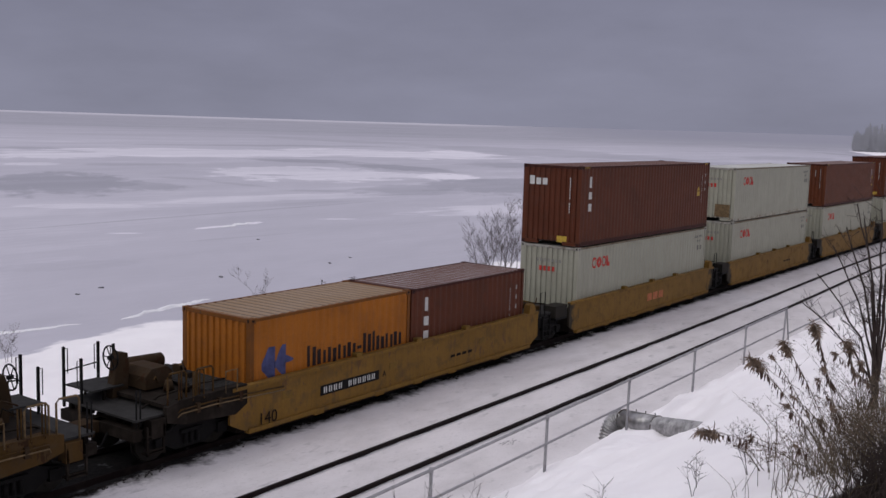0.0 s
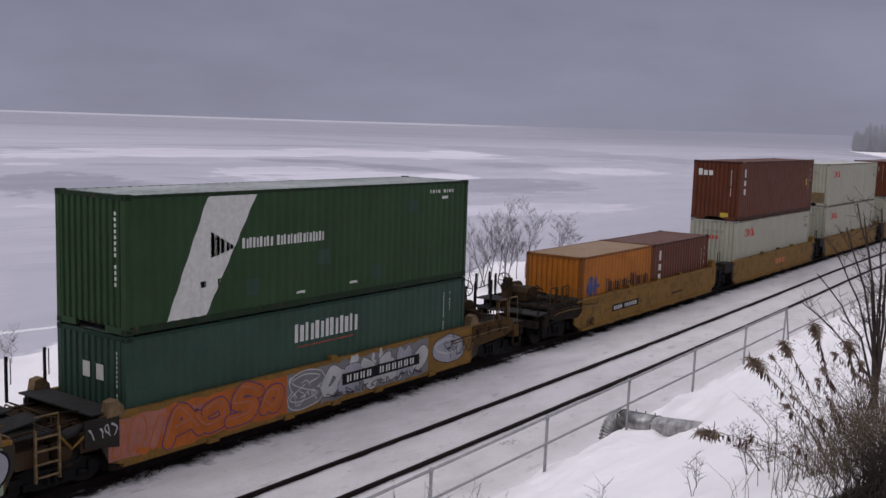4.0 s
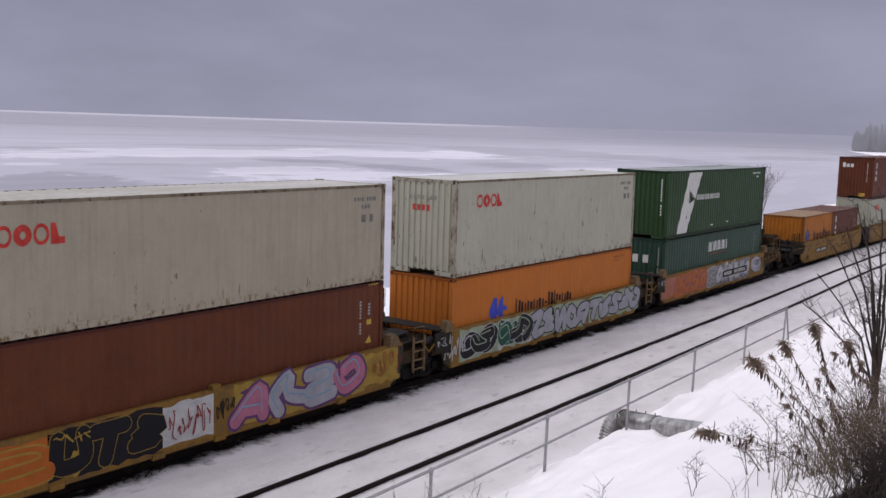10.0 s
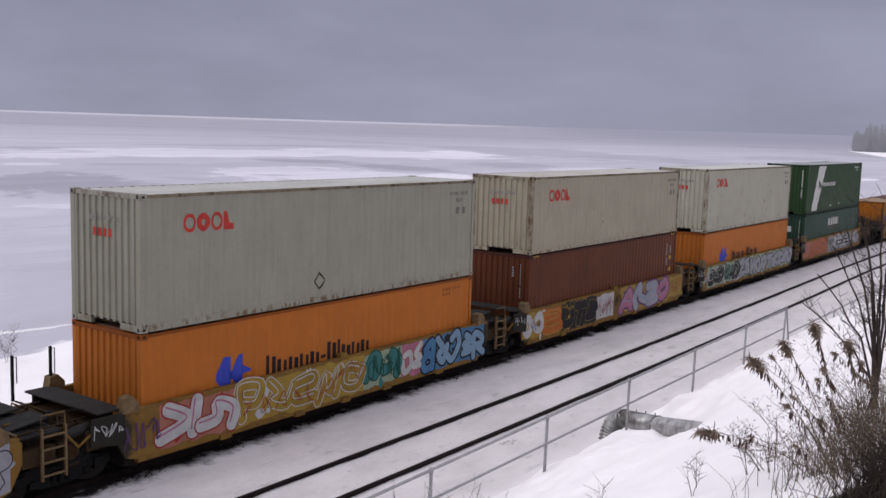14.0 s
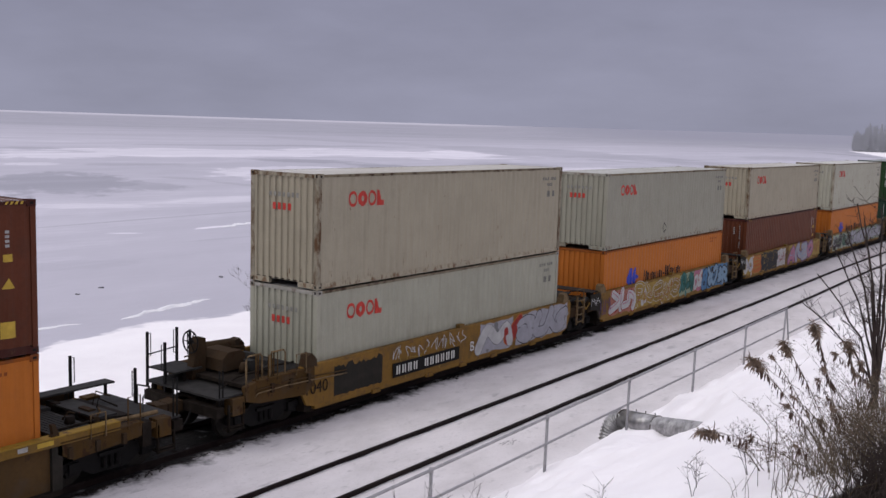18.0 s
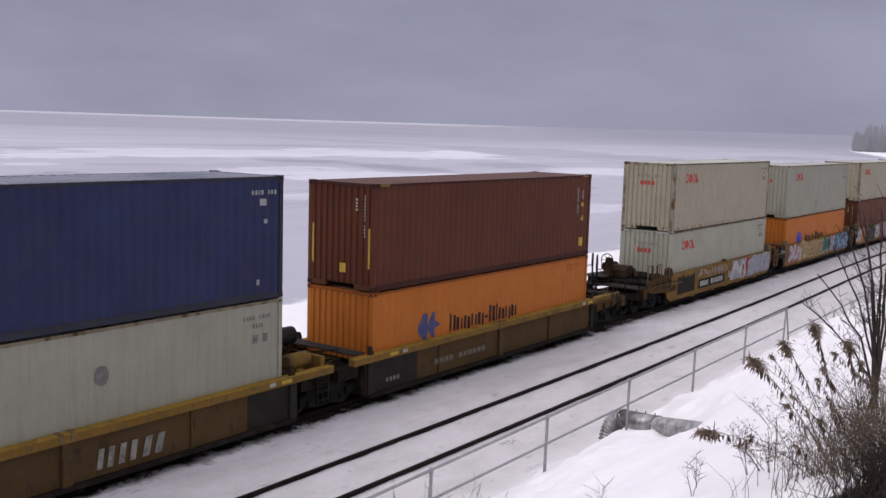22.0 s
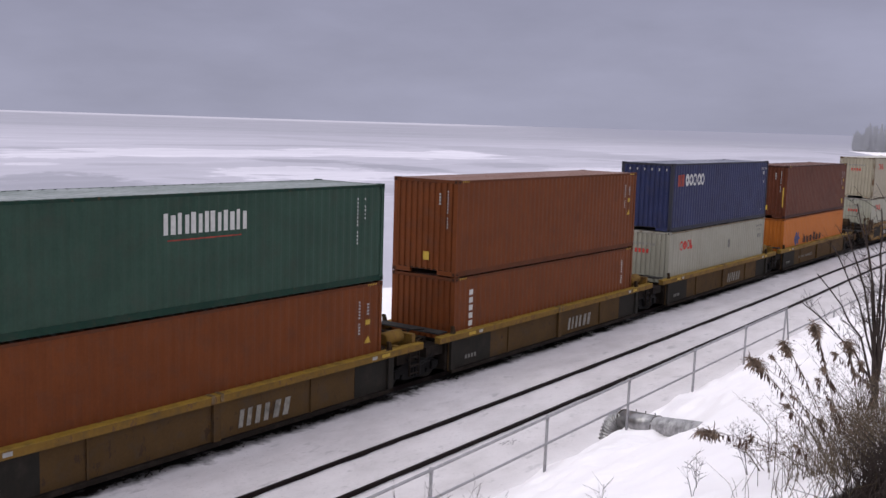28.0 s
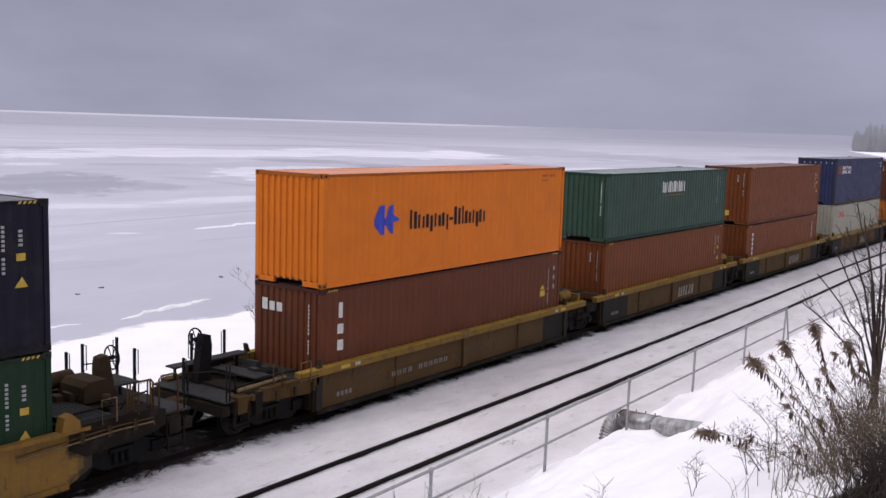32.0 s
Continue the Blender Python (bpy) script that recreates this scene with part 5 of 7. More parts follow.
def car_end(root, kind, sgn, u0, brake):
    """The platform over the end bogie. a runs outwards from the container's end wall."""
    def X(a):
        return u0 + sgn * a

    def span(a, b):
        return tuple(sorted((X(a), X(b))))

    skin = M_GRIME if kind == "yellow" else M_ENDBEAM
    top = 1.40 if kind != "chord" else 1.16
    for s in (-1, 1):
        y0, y1 = sorted((s * 1.26, s * 1.40))
        poly = [(X(0.25), 0.95), (X(0.6), 0.76), (X(2.1), 0.86), (X(2.55), 0.98), (X(2.55), top - 0.08), (X(2.2), top), (X(0.25), top)]
        if sgn < 0:
            poly = poly[::-1]
        part("end_beam", Geo().slab(poly, y0, y1), skin, root)
        part("end_beam_flange", Geo().box(*span(0.3, 2.2), y0 - 0.03, y1 + 0.03, top - 0.002, top + 0.03), skin, root)
        part("corner_box", Geo().box(*span(2.58, 2.95), min(s * 1.12, s * 1.40), max(s * 1.12, s * 1.40), 0.72, 1.12), skin, root, "stained yellow corner casting")
    part("end_floor", Geo().box(*span(0.3, 2.5), -1.24, 1.24, top - 0.14, top - 0.05), M_GRIME, root)
    deck = part("deck", Geo().box(*span(0.42, 1.30), -1.24, 1.24, top + 0.002, top + 0.05), M_GRATE, root, "dark grey deck plate")
    for k in range(9):
        x = X(0.50 + 0.09 * k)
        part("deck_bar", Geo().box(x - 0.012, x + 0.012, -1.22, 1.22, top + 0.051, top + 0.064), M_GRATE, deck)
    part("end_sill", Geo().box(*span(3.12, 3.34), -1.30, 1.30, 0.72, 0.96), M_GRIME, root)
    part("coupler", Geo().box(*span(2.6, 3.55), -0.13, 0.13, 0.72, 0.96), M_RUST, root, "rusty coupler shank")
    part("knuckle", Geo().slab([(X(3.5), 0.66), (X(3.78), 0.68), (X(3.80), 0.98), (X(3.5), 1.0)][::sgn], -0.2, 0.2), M_RUST, root, "rusty coupler knuckle")
    part("air_hose", rod(Geo(), [(X(3.3), -0.4, 0.8), (X(3.5), -0.42, 0.5), (X(3.7), -0.35, 0.42), (X(3.78), -0.3, 0.6)], 0.028), M_BLACK, root)
    part("draft_box", Geo().box(*span(0.4, 3.1), -0.32, 0.32, 0.66, 1.02), M_GRIME, root)
    if kind != "chord":
        part("gear_housing", Geo().slab([(X(1.42), top), (X(2.15), top), (X(2.15), top + 0.30), (X(1.98), top + 0.46), (X(1.55), top + 0.46), (X(1.42), top + 0.34)][::sgn], -0.15, 0.72), M_RUST, root, "rust-brown gear housing")
        part("air_tank", Geo().tube([(X(0.80), 0.98, top + 0.30), (X(0.86), 0.98, top + 0.30), (X(1.84), 0.98, top + 0.34), (X(1.90), 0.98, top + 0.34)], [0.10, 0.18, 0.18, 0.10], 16), M_RUST, root, "rusty brown air reservoir")
        part("tank_saddle", Geo().box(*span(1.0, 1.1), 0.86, 1.1, top, top + 0.14), M_GRIME, root)
        part("tank_saddle", Geo().box(*span(1.6, 1.7), 0.86, 1.1, top, top + 0.18), M_GRIME, root)
        part("valve", Geo().tube([(X(1.75), -0.45, top), (X(1.75), -0.45, top + 0.22)], [0.13, 0.08], 12), M_RUST, root)
        part("valve", Geo().tube([(X(1.5), -0.75, top - 0.02), (X(1.5), -0.75, top + 0.16)], [0.1, 0.07], 12), M_GRIME, root)
        part("platform", Geo().box(*span(2.22, 3.30), -1.30, 1.30, 1.14, 1.19), M_GRATE, root, "dark grated end platform")
        part("platform_leg", Geo().box(*span(3.12, 3.2), -1.2, -1.1, 0.9, 1.14), M_GRIME, root)
        part("platform_leg", Geo().box(*span(3.12, 3.2), 1.1, 1.2, 0.9, 1.14), M_GRIME, root)
        part("side_shelf", Geo().box(*span(2.35, 3.2), 0.35, 1.3, 1.46, 1.50), M_GRATE, root)
        for y in (0.5, 1.2):
            part("shelf_leg", Geo().box(*span(2.75, 2.80), y - 0.03, y + 0.03, 1.19, 1.46), M_GRIME, root)
        grab_post(root, X(3.26), 1.28, 1.0, 2.36, sgn * -0.10, M_BLACK)
        grab_post(root, X(3.26), 0.62, 1.0, 2.20, sgn * 0.10, M_BLACK)
        grab_post(root, X(2.36), 1.30, 1.2, 2.34, sgn * 0.10, M_BLACK)
        grab_post(root, X(1.95), 1.30, 1.4, 2.22, sgn * 0.08, M_BLACK)
        part("crossbar", rod(Geo(), [(X(2.4), 1.30, 1.86), (X(3.25), 1.28, 1.80)], 0.016), M_BLACK, root)
        for a in (1.62, 2.12):
            handrail(root, X(a), -1.35, top - 0.1, top + 0.62, sgn * 0.07, 0.0, M_ENDBEAM)
        handrail(root, X(3.24), -1.28, 1.0, 1.82, sgn * -0.10, 0.0, M_BLACK)
    else:
        part("walkway", Geo().box(*span(0.7, 3.05), 0.72, 1.08, top + 0.30, top + 0.34), M_GRATE, root, "raised dark plank walkway")
        for a in (0.9, 1.9, 2.9):
            part("walkway_leg", Geo().box(*span(a, a + 0.05), 0.86, 0.92, top, top + 0.30), M_GRIME, root)
        part("cross_plate", Geo().box(*span(1.45, 1.95), -0.9, 0.7, top + 0.12, top + 0.16), M_GRATE, root)
        part("rust_beam", Geo().box(*span(0.7, 2.3), 1.15, 1.3, top + 0.02, top + 0.18), M_RUST, root)
        part("near_bar", Geo().tube([(X(1.2), -1.16, top + 0.10), (X(2.75), -1.18, top + 0.06)], 0.05, 8), M_TAN, root, "pale tan side bar")
        part("hanger", Geo().box(*span(2.2, 2.42), -1.42, -1.28, 0.62, top - 0.02), M_GRIME, root)
        part("valve", Geo().tube([(X(1.1), -0.5, top), (X(1.1), -0.5, top + 0.2)], [0.12, 0.09], 12), M_GRIME, root)
        part("platform", Geo().box(*span(2.55, 3.28), -1.30, 1.30, 1.02, 1.06), M_GRATE, root, "dark end platform")
        grab_post(root, X(1.15), 1.12, top, 2.10, sgn * 0.10, M_BLACK)
        grab_post(root, X(2.2), 1.14, top, 2.16, sgn * 0.10, M_BLACK)
        grab_post(root, X(3.22), 0.2, 1.0, 1.86, sgn * -0.08, M_BLACK)
        handrail(root, X(3.2), -1.28, 1.0, 1.90, sgn * -0.10, 0.0, M_BLACK)
        part("cranked_rail", rod(Geo(), [(X(2.6), -0.9, 1.05), (X(2.6), -0.9, 1.5), (X(3.0), -0.6, 1.62), (X(3.2), 0.1, 1.5), (X(3.2), 0.1, 1.05)], 0.02), M_GRIME, root)
    if brake:
        zt = top + 0.72 if kind != "chord" else top + 1.0
        part("brake_stand", Geo().slab([(X(2.2), top - 0.2), (X(2.62), top - 0.2), (X(2.48), zt - 0.1), (X(2.40), zt + 0.1), (X(2.2), zt + 0.06), (X(2.16), zt - 0.2)][::sgn], 0.42, 0.66), M_RUST if kind != "chord" else M_BLACK, root, "rusty brake stand")
        brake_wheel(root, X(2.58), 0.52, zt)
    part("pipe", rod(Geo(), [(X(0.5), -0.9, top + 0.10), (X(1.3), -0.95, top + 0.14), (X(2.3), -0.8, top + 0.02), (X(3.1), -0.5, 0.9)], 0.024), M_GRIME, root)
    for s in (-1, 1):
        part("step", Geo().box(*span(2.62, 3.06), min(s * 1.18, s * 1.40), max(s * 1.18, s * 1.40), 0.38, 0.42), M_GRIME, root)
        ladder(root, min(X(2.62), X(3.04)), s * 1.37, 0.36, 1.0, M_GRIME, 0.42, 2)
    side_gear(root, X, top, 500 + int(abs(u0) * 3) + len(kind), 2.2)
    add_bogie(root, X(1.65))


def joint(root, kind):
    """The shared bogie and deck ahead of a unit, between two wells."""
    u = 12.192
    add_bogie(root, u + 1.72)
    rnd = random.Random(len(kind))
    deck = {"yellow": 1.17, "spray": 1.20, "chord": 1.18}[kind]
    for k in range(6):
        a, y = rnd.uniform(0.7, 1.9), rnd.uniform(-1.2, 0.8)
        part("lever", rod(Geo(), [(u + a, y, deck), (u + a + 0.2, y + rnd.uniform(-0.2, 0.3), deck + rnd.uniform(0.15, 0.4)), (u + a + rnd.uniform(0.3, 0.9), y + rnd.uniform(-0.4, 0.5), deck + rnd.uniform(0.05, 0.35))], 0.02), rnd.choice((M_RUST, M_GRIME, M_ENDBEAM, M_CHORD)), root)
    for k in range(4):
        a, y, w, b = rnd.uniform(0.7, 2.4), rnd.uniform(-1.2, 0.7), rnd.uniform(0.12, 0.3), rnd.uniform(0.08, 0.24)
        part("equipment_box", Geo().slab([(u + a, deck - 0.04), (u + a + w, deck - 0.04), (u + a + w, deck + b * 0.7), (u + a + w * 0.7, deck + b), (u + a, deck + b)], y, y + rnd.uniform(0.14, 0.4)), rnd.choice((M_RUST, M_GRIME, M_ENDBEAM)), root)
    for k in range(2):
        part("air_hose", rod(Geo(), [(u + 0.9 + k * 0.3, -1.25, 1.05), (u + 1.3 + k * 0.3, -1.36, 0.66 + 0.1 * k), (u + 1.9 + k * 0.2, -1.32, 0.70), (u + 2.3 + k * 0.1, -1.25, 1.05)], 0.026), M_BLACK, root)
    part("brake_beam", Geo().box(u + 1.05, u + 1.2, -1.12, 1.12, 0.28, 0.42).box(u + 2.24, u + 2.39, -1.12, 1.12, 0.28, 0.42), M_BLACK, root)
    if kind == "yellow":
        part("joint_deck", Geo().box(u + 0.6, u + 2.9, -1.22, 1.22, 1.10, 1.16), M_GRATE, root)
        part("joint_frame", Geo().box(u + 0.75, u + 1.5, -1.38, 1.38, 0.86, 1.10).box(u + 1.95, u + 2.75, -1.38, 1.38, 0.86, 1.10), M_BLACK, root)
        part("end_box", Geo().box(u + 1.9, u + 2.72, -1.40, -0.9, 0.95, 1.36), M_DARKWEB, root)
        part("end_box", Geo().box(u + 1.9, u + 2.72, 0.9, 1.40, 0.95, 1.36), M_DARKWEB, root)
        for y in (-1.33, 1.05):
            handrail(root, u + 0.95, y, 1.10, 1.95, 0.30, 0.0)
        ladder(root, u + 1.0, -1.42, 0.35, 1.15, M_BLACK)
    elif kind == "spray":
        part("joint_frame", Geo().box(u + 0.75, u + 1.45, -1.36, 1.36, 0.82, 1.16).box(u + 2.15, u + 2.95, -1.34, 1.34, 0.82, 1.24), M_RUST, root)
        deck = part("joint_deck", Geo().box(u + 0.70, u + 1.62, -1.30, 1.30, 1.38, 1.42), M_GRATE, root, "grey grated walkway")
        for k in range(8):
            part("deck_bar", Geo().box(u + 0.76 + k * 0.11, u + 0.79 + k * 0.11, -1.28, 1.28, 1.421, 1.435), M_GRATE, deck)
        part("upper_deck", Geo().box(u + 2.42, u + 3.05, -1.30, 1.30, 1.50, 1.535), M_GRATE, root, "grey deck plate beside the next container")
        for yy in ((-1.1, -1.0), (1.0, 1.1)):
            part("deck_support", Geo().box(u + 0.8, u + 1.5, *yy, 1.16, 1.38), M_GRIME, root)
        for yy in ((-1.15, -1.05), (1.05, 1.15)):
            part("deck_support", Geo().box(u + 2.5, u + 2.9, *yy, 1.24, 1.50), M_GRIME, root)
        ladder(root, u + 1.12, -1.44, 0.52, 1.55, M_TAN, 0.5, 4)
        handrail(root, u + 1.12, -1.42, 1.5, 1.80, 0.5, 0.0, M_TAN)
        part("tilted_plate", Geo().slab([(u + 0.75, 1.45), (u + 1.6, 1.56), (u + 1.6, 1.59), (u + 0.75, 1.48)], -0.9, -0.25), M_GRATE, root)
        part("tilted_plate", Geo().slab([(u + 0.75, 1.45), (u + 1.6, 1.52), (u + 1.6, 1.55), (u + 0.75, 1.48)], 0.15, 0.85), M_GRATE, root)
        part("walk_edge", Geo().box(u + 0.66, u + 0.72, -1.28, 1.28, 1.40, 1.50), M_TAN, root)
        handrail(root, u + 1.12, 1.36, 1.4, 2.2, 0.5, 0.0)
        for k, (p, q) in enumerate((((0.75, -1.2, 1.46), (2.4, -0.9, 1.40)), ((0.8, -0.6, 1.52), (2.5, -0.2, 1.36)), ((0.9, 0.2, 1.50), (2.4, 0.7, 1.42)), ((1.6, -1.25, 1.30), (1.7, 1.2, 1.34)), ((2.2, -1.2, 1.36), (2.15, 1.2, 1.38)))):
            part("brake_rod", rod(Geo(), [(u + p[0], p[1], p[2]), (u + q[0], q[1], q[2])], 0.022), M_CHORD if k % 2 else M_RUST, root)
        for a, top in ((2.15, 2.36), (3.05, 2.42)):
            grab_post(root, u + a, 1.30, 1.36, top, 0.10, M_BLACK)
        part("hose", rod(Geo(), [(u + 1.7, -1.3, 1.3), (u + 1.95, -1.36, 0.98), (u + 2.25, -1.38, 1.2), (u + 2.5, -1.38, 1.33)], 0.03), M_CHORD, root, "looped yellow air hose")
        plate_end = part("end_plate", Geo().slab([(u + 2.20, 0.92), (u + 3.0, 0.78), (u + 3.0, 1.47), (u + 2.20, 1.47)], -1.42, -1.37), M_DARKWEB, root, "blackened end plate with white chalk marks")
        scribble(plate_end, -1.42 + 0.02, u + 2.25, u + 2.95, 1.05, 1.36, "white", 300 + int(root.name[-1:].isdigit() and root.name[-1]), 4, 0.022)
        part("spring_box", Geo().box(u + 1.68, u + 2.0, -1.30, -0.95, 0.62, 1.05), M_RUST, root)
        part("cylinder", Geo().tube([(u + 1.75, -1.2, 1.22), (u + 2.28, -1.2, 1.30)], [0.11, 0.09], 12), M_GRATE, root, "grey brake cylinder")
    else:
        part("joint_frame", Geo().box(u + 0.6, u + 1.6, -1.30, 1.30, 0.80, 1.10).box(u + 1.95, u + 2.75, -1.30, 1.30, 0.80, 1.10), M_GRIME, root)
        part("joint_deck", Geo().box(u + 0.55, u + 1.65, -1.30, 1.30, 1.12, 1.17), M_RUST, root)
        part("joint_tank", Geo().tube([(u + 0.50, -0.85, 1.50), (u + 0.54, -0.85, 1.50), (u + 1.22, -0.85, 1.50), (u + 1.26, -0.85, 1.50)], [0.14, 0.20, 0.20, 0.14], 16).box(u + 0.75, u + 1.05, -0.95, -0.75, 1.17, 1.34), M_CHORD, root, "tan painted tank")
        part("joint_bracket", Geo().box(u + 1.34, u + 1.48, -1.25, -0.7, 1.17, 1.58), M_CHORD, root)
        part("joint_bracket", Geo().box(u + 0.62, u + 0.80, -1.25, -1.05, 1.17, 1.34), M_CHORD, root)
        part("upper_deck", Geo().box(u + 2.62, u + 3.08, -1.22, 1.22, 1.36, 1.40), M_GRATE, root, "dark deck plate")
        part("cross_beam", Geo().tube([(u + 2.0, -1.1, 1.22), (u + 2.0, 1.1, 1.22)], 0.05, 10), M_RUST, root)
        part("deck_leg", Geo().box(u + 2.3, u + 2.45, -0.9, 0.9, 1.10, 1.28), M_GRIME, root)
        grab_post(root, u + 2.05, 1.25, 1.10, 2.25, 0.10, M_BLACK)
        for p, q in (((0.7, -0.4, 1.22), (2.3, -0.7, 1.30)), ((0.8, 0.4, 1.26), (2.3, 0.9, 1.30)), ((1.5, -1.2, 1.24), (1.6, 1.1, 1.28))):
            part("brake_rod", rod(Geo(), [(u + p[0], p[1], p[2]), (u + q[0], q[1], q[2])], 0.024), M_ENDBEAM, root)
        part("hose_box", Geo().box(u + 1.55, u + 1.85, -0.6, -0.2, 1.17, 1.36), M_RUST, root)
        ladder(root, u + 1.05, -1.40, 0.42, 1.1, M_GRIME, 0.42, 3)
        handrail(root, u + 1.0, 1.3, 1.15, 1.85, 0.3, 0.0)
        part("pipe", rod(Geo(), [(u + 0.4, -0.3, 1.3), (u + 1.5, -0.5, 1.28), (u + 2.4, -0.2, 1.3), (u + 3.2, 0.2, 1.32)], 0.025), M_GRIME, root)


CAR_LABEL = {"yellow": "dirty yellow double-stack well car unit with tall plate sides", "spray": "yellow well car unit covered in spray-painted graffiti",
             "chord": "grimy brown well car unit with a yellow top chord"}


def well_car(kind, u_rear, front, rear, brake=False):
    root = thing("well_car", CAR_LABEL[kind], "rail car", "well cars of the train")
    MOVERS.append((root, u_rear, 0.0))
    walls = []
    part("well_floor", Geo().box(-0.3, 12.5, -1.22, 1.22, 0.20, 0.30), M_GRIME, root)
    for x in (-0.45, 12.42):
        part("well_bulkhead", Geo().box(x, x + 0.22, -1.24, 1.24, 0.24, 1.10), M_GRIME, root)
    if kind in ("yellow", "spray"):
        lo, hi = (0.26, 1.35) if kind == "yellow" else (0.36, 1.44)
        for s in (-1, 1):
            y0, y1 = sorted((s * 1.30, s * 1.37))
            a, b = -0.75, 12.95
            poly = [(a, lo + 0.25), (a + 0.5, lo), (b - 0.5, lo), (b, lo + 0.25), (b, hi), (a, hi)]
            if kind == "spray":
                poly = [(a, hi - 0.5), (a + 0.25, lo + 0.1), (a + 0.6, lo), (b - 0.6, lo), (b - 0.25, lo + 0.1), (b, hi - 0.5), (b, hi - 0.08), (b - 0.1, hi), (a + 0.1, hi), (a, hi - 0.08)]
            w = part("side_wall", Geo().slab(poly, y0, y1), M_SOOTY if rear != "end" else M_YELLOW, root)
            walls.append(w)
            ya, yb = sorted((s * 1.25, s * (1.42 if kind == "yellow" else 1.373)))
            part("top_chord", Geo().box(a + 0.05, b - 0.05, ya, yb, hi - 0.06, hi + 0.02), M_YELLOW, root)
            part("bottom_chord", Geo().box(a + 0.55, b - 0.55, ya, yb, lo - 0.06, lo + 0.05), M_YELLOW, root)
            for x in (2.0, 4.4, 6.1, 7.8, 10.2):
                part("jack_pad", Geo().box(x, x + 0.32, min(s * 1.36, s * 1.43), max(s * 1.36, s * 1.43), lo - 0.10, lo + 0.01), M_YELLOW, root)
            for x in (-0.62, 12.25):
                g = Geo().slab([(x, hi), (x + 0.42, hi), (x + 0.40, hi + 0.18), (x + 0.24, hi + 0.34), (x + 0.06, hi + 0.30)], min(s * 1.20, s * 1.44), max(s * 1.20, s * 1.44))
                if kind == "spray" or x > 0:
                    part("container_guide", g, M_YELLOW if kind == "yellow" else M_RUST if x < 0 and rear == "end" else M_TAN, root, "worn corner guide")
            for x in (3.6, 6.2, 8.6) if kind == "yellow" else (6.05,):
                part("guide_lug", Geo().box(x, x + 0.24, min(s * 1.24, s * 1.40), max(s * 1.24, s * 1.40), hi + 0.015, hi + 0.12), M_CHORD, root)
    else:
        lo, mid, hi = 0.20, 1.13, 1.30
        for s in (-1, 1):
            y0, y1 = sorted((s * 1.27, s * 1.31))
            w = part("side_wall", Geo().box(-0.35, 12.55, y0, y1, lo, mid), M_UMBER, root)
            walls.append(w)
            ya, yb = sorted((s * 1.22, s * 1.42))
            part("top_chord", Geo().box(-0.95, 13.85, ya, yb, mid, hi), M_CHORD, root, "yellow top chord")
            yc = sorted((s * 1.20, s * 1.432))
            # added strip that carries the chord's lit top edge
            part("chord_lip", Geo().box(-0.93, 13.83, yc[0], yc[1], hi + 0.001, hi + 0.022), M_LIT_LIP, root, "bright yellow lip, the lit top edge put into paint")
            part("bottom_chord", Geo().box(-0.3, 12.5, ya, yb - 0.0, lo - 0.06, lo + 0.04), M_GRIME, root)
            for x in (-0.34, 6.12, 12.32):
                part("side_post", Geo().box(x, x + 0.22, min(s * 1.30, s * 1.40), max(s * 1.30, s * 1.40), lo + 0.04, mid - 0.003), M_UMBER if 1 < x < 8 else M_DARKWEB, root)
            for x in (2.9, 9.3):
                part("side_stiffener", Geo().box(x, x + 0.05, min(s * 1.30, s * 1.36), max(s * 1.30, s * 1.36), lo + 0.04, mid - 0.003), M_UMBER, root)
            for x0, x1 in ([] if rear == "end" else [(-0.12, 1.9)]) + ([] if front == "end" else [(11.0, 12.32)]):
                part("dark_panel", Geo().box(x0, x1, min(s * 1.31, s * 1.318), max(s * 1.31, s * 1.318), lo + 0.04, mid - 0.003), M_DARKWEB, root, "blackened end panel")
            for x in (-0.36, 12.24):
                g = Geo().slab([(x + 0.06, hi), (x + 0.26, hi), (x + 0.24, hi + 0.08), (x + 0.17, hi + 0.26), (x + 0.09, hi + 0.26), (x + 0.12, hi + 0.08)], min(s * 1.28, s * 1.38), max(s * 1.28, s * 1.38))
                part("container_guide", g, M_RUST, root, "small dark corner guide")
            for x in (6.04, 6.30):
                part("chord_clamp", Geo().box(x, x + 0.09, min(s * 1.2, s * 1.44), max(s * 1.2, s * 1.44), hi - 0.14, hi + 0.04), M_TAN, root)
            for x in (0.55, 12.0):
                part("reflector", Geo().box(x, x + 0.34, min(s * 1.42, s * 1.424), max(s * 1.42, s * 1.424), mid + 0.05, hi - 0.03), M_YELLOWMARK, root, "bright yellow reflector")
            for x in (1.1, 11.6):
                part("reflector", Geo().box(x, x + 0.2, min(s * 1.42, s * 1.424), max(s * 1.42, s * 1.424), mid + 0.05, hi - 0.03), M_DIMMARK, root, "white reflector")
    if front == "joint":
        joint(root, kind)
    if front == "end":
        car_end(root, kind, 1, 12.192, brake == "front")
    if rear == "end":
        car_end(root, kind, -1, 0.0, brake == "rear")
    return root, walls[0]


YA, YB, YC = -1.37, -1.37, -1.318
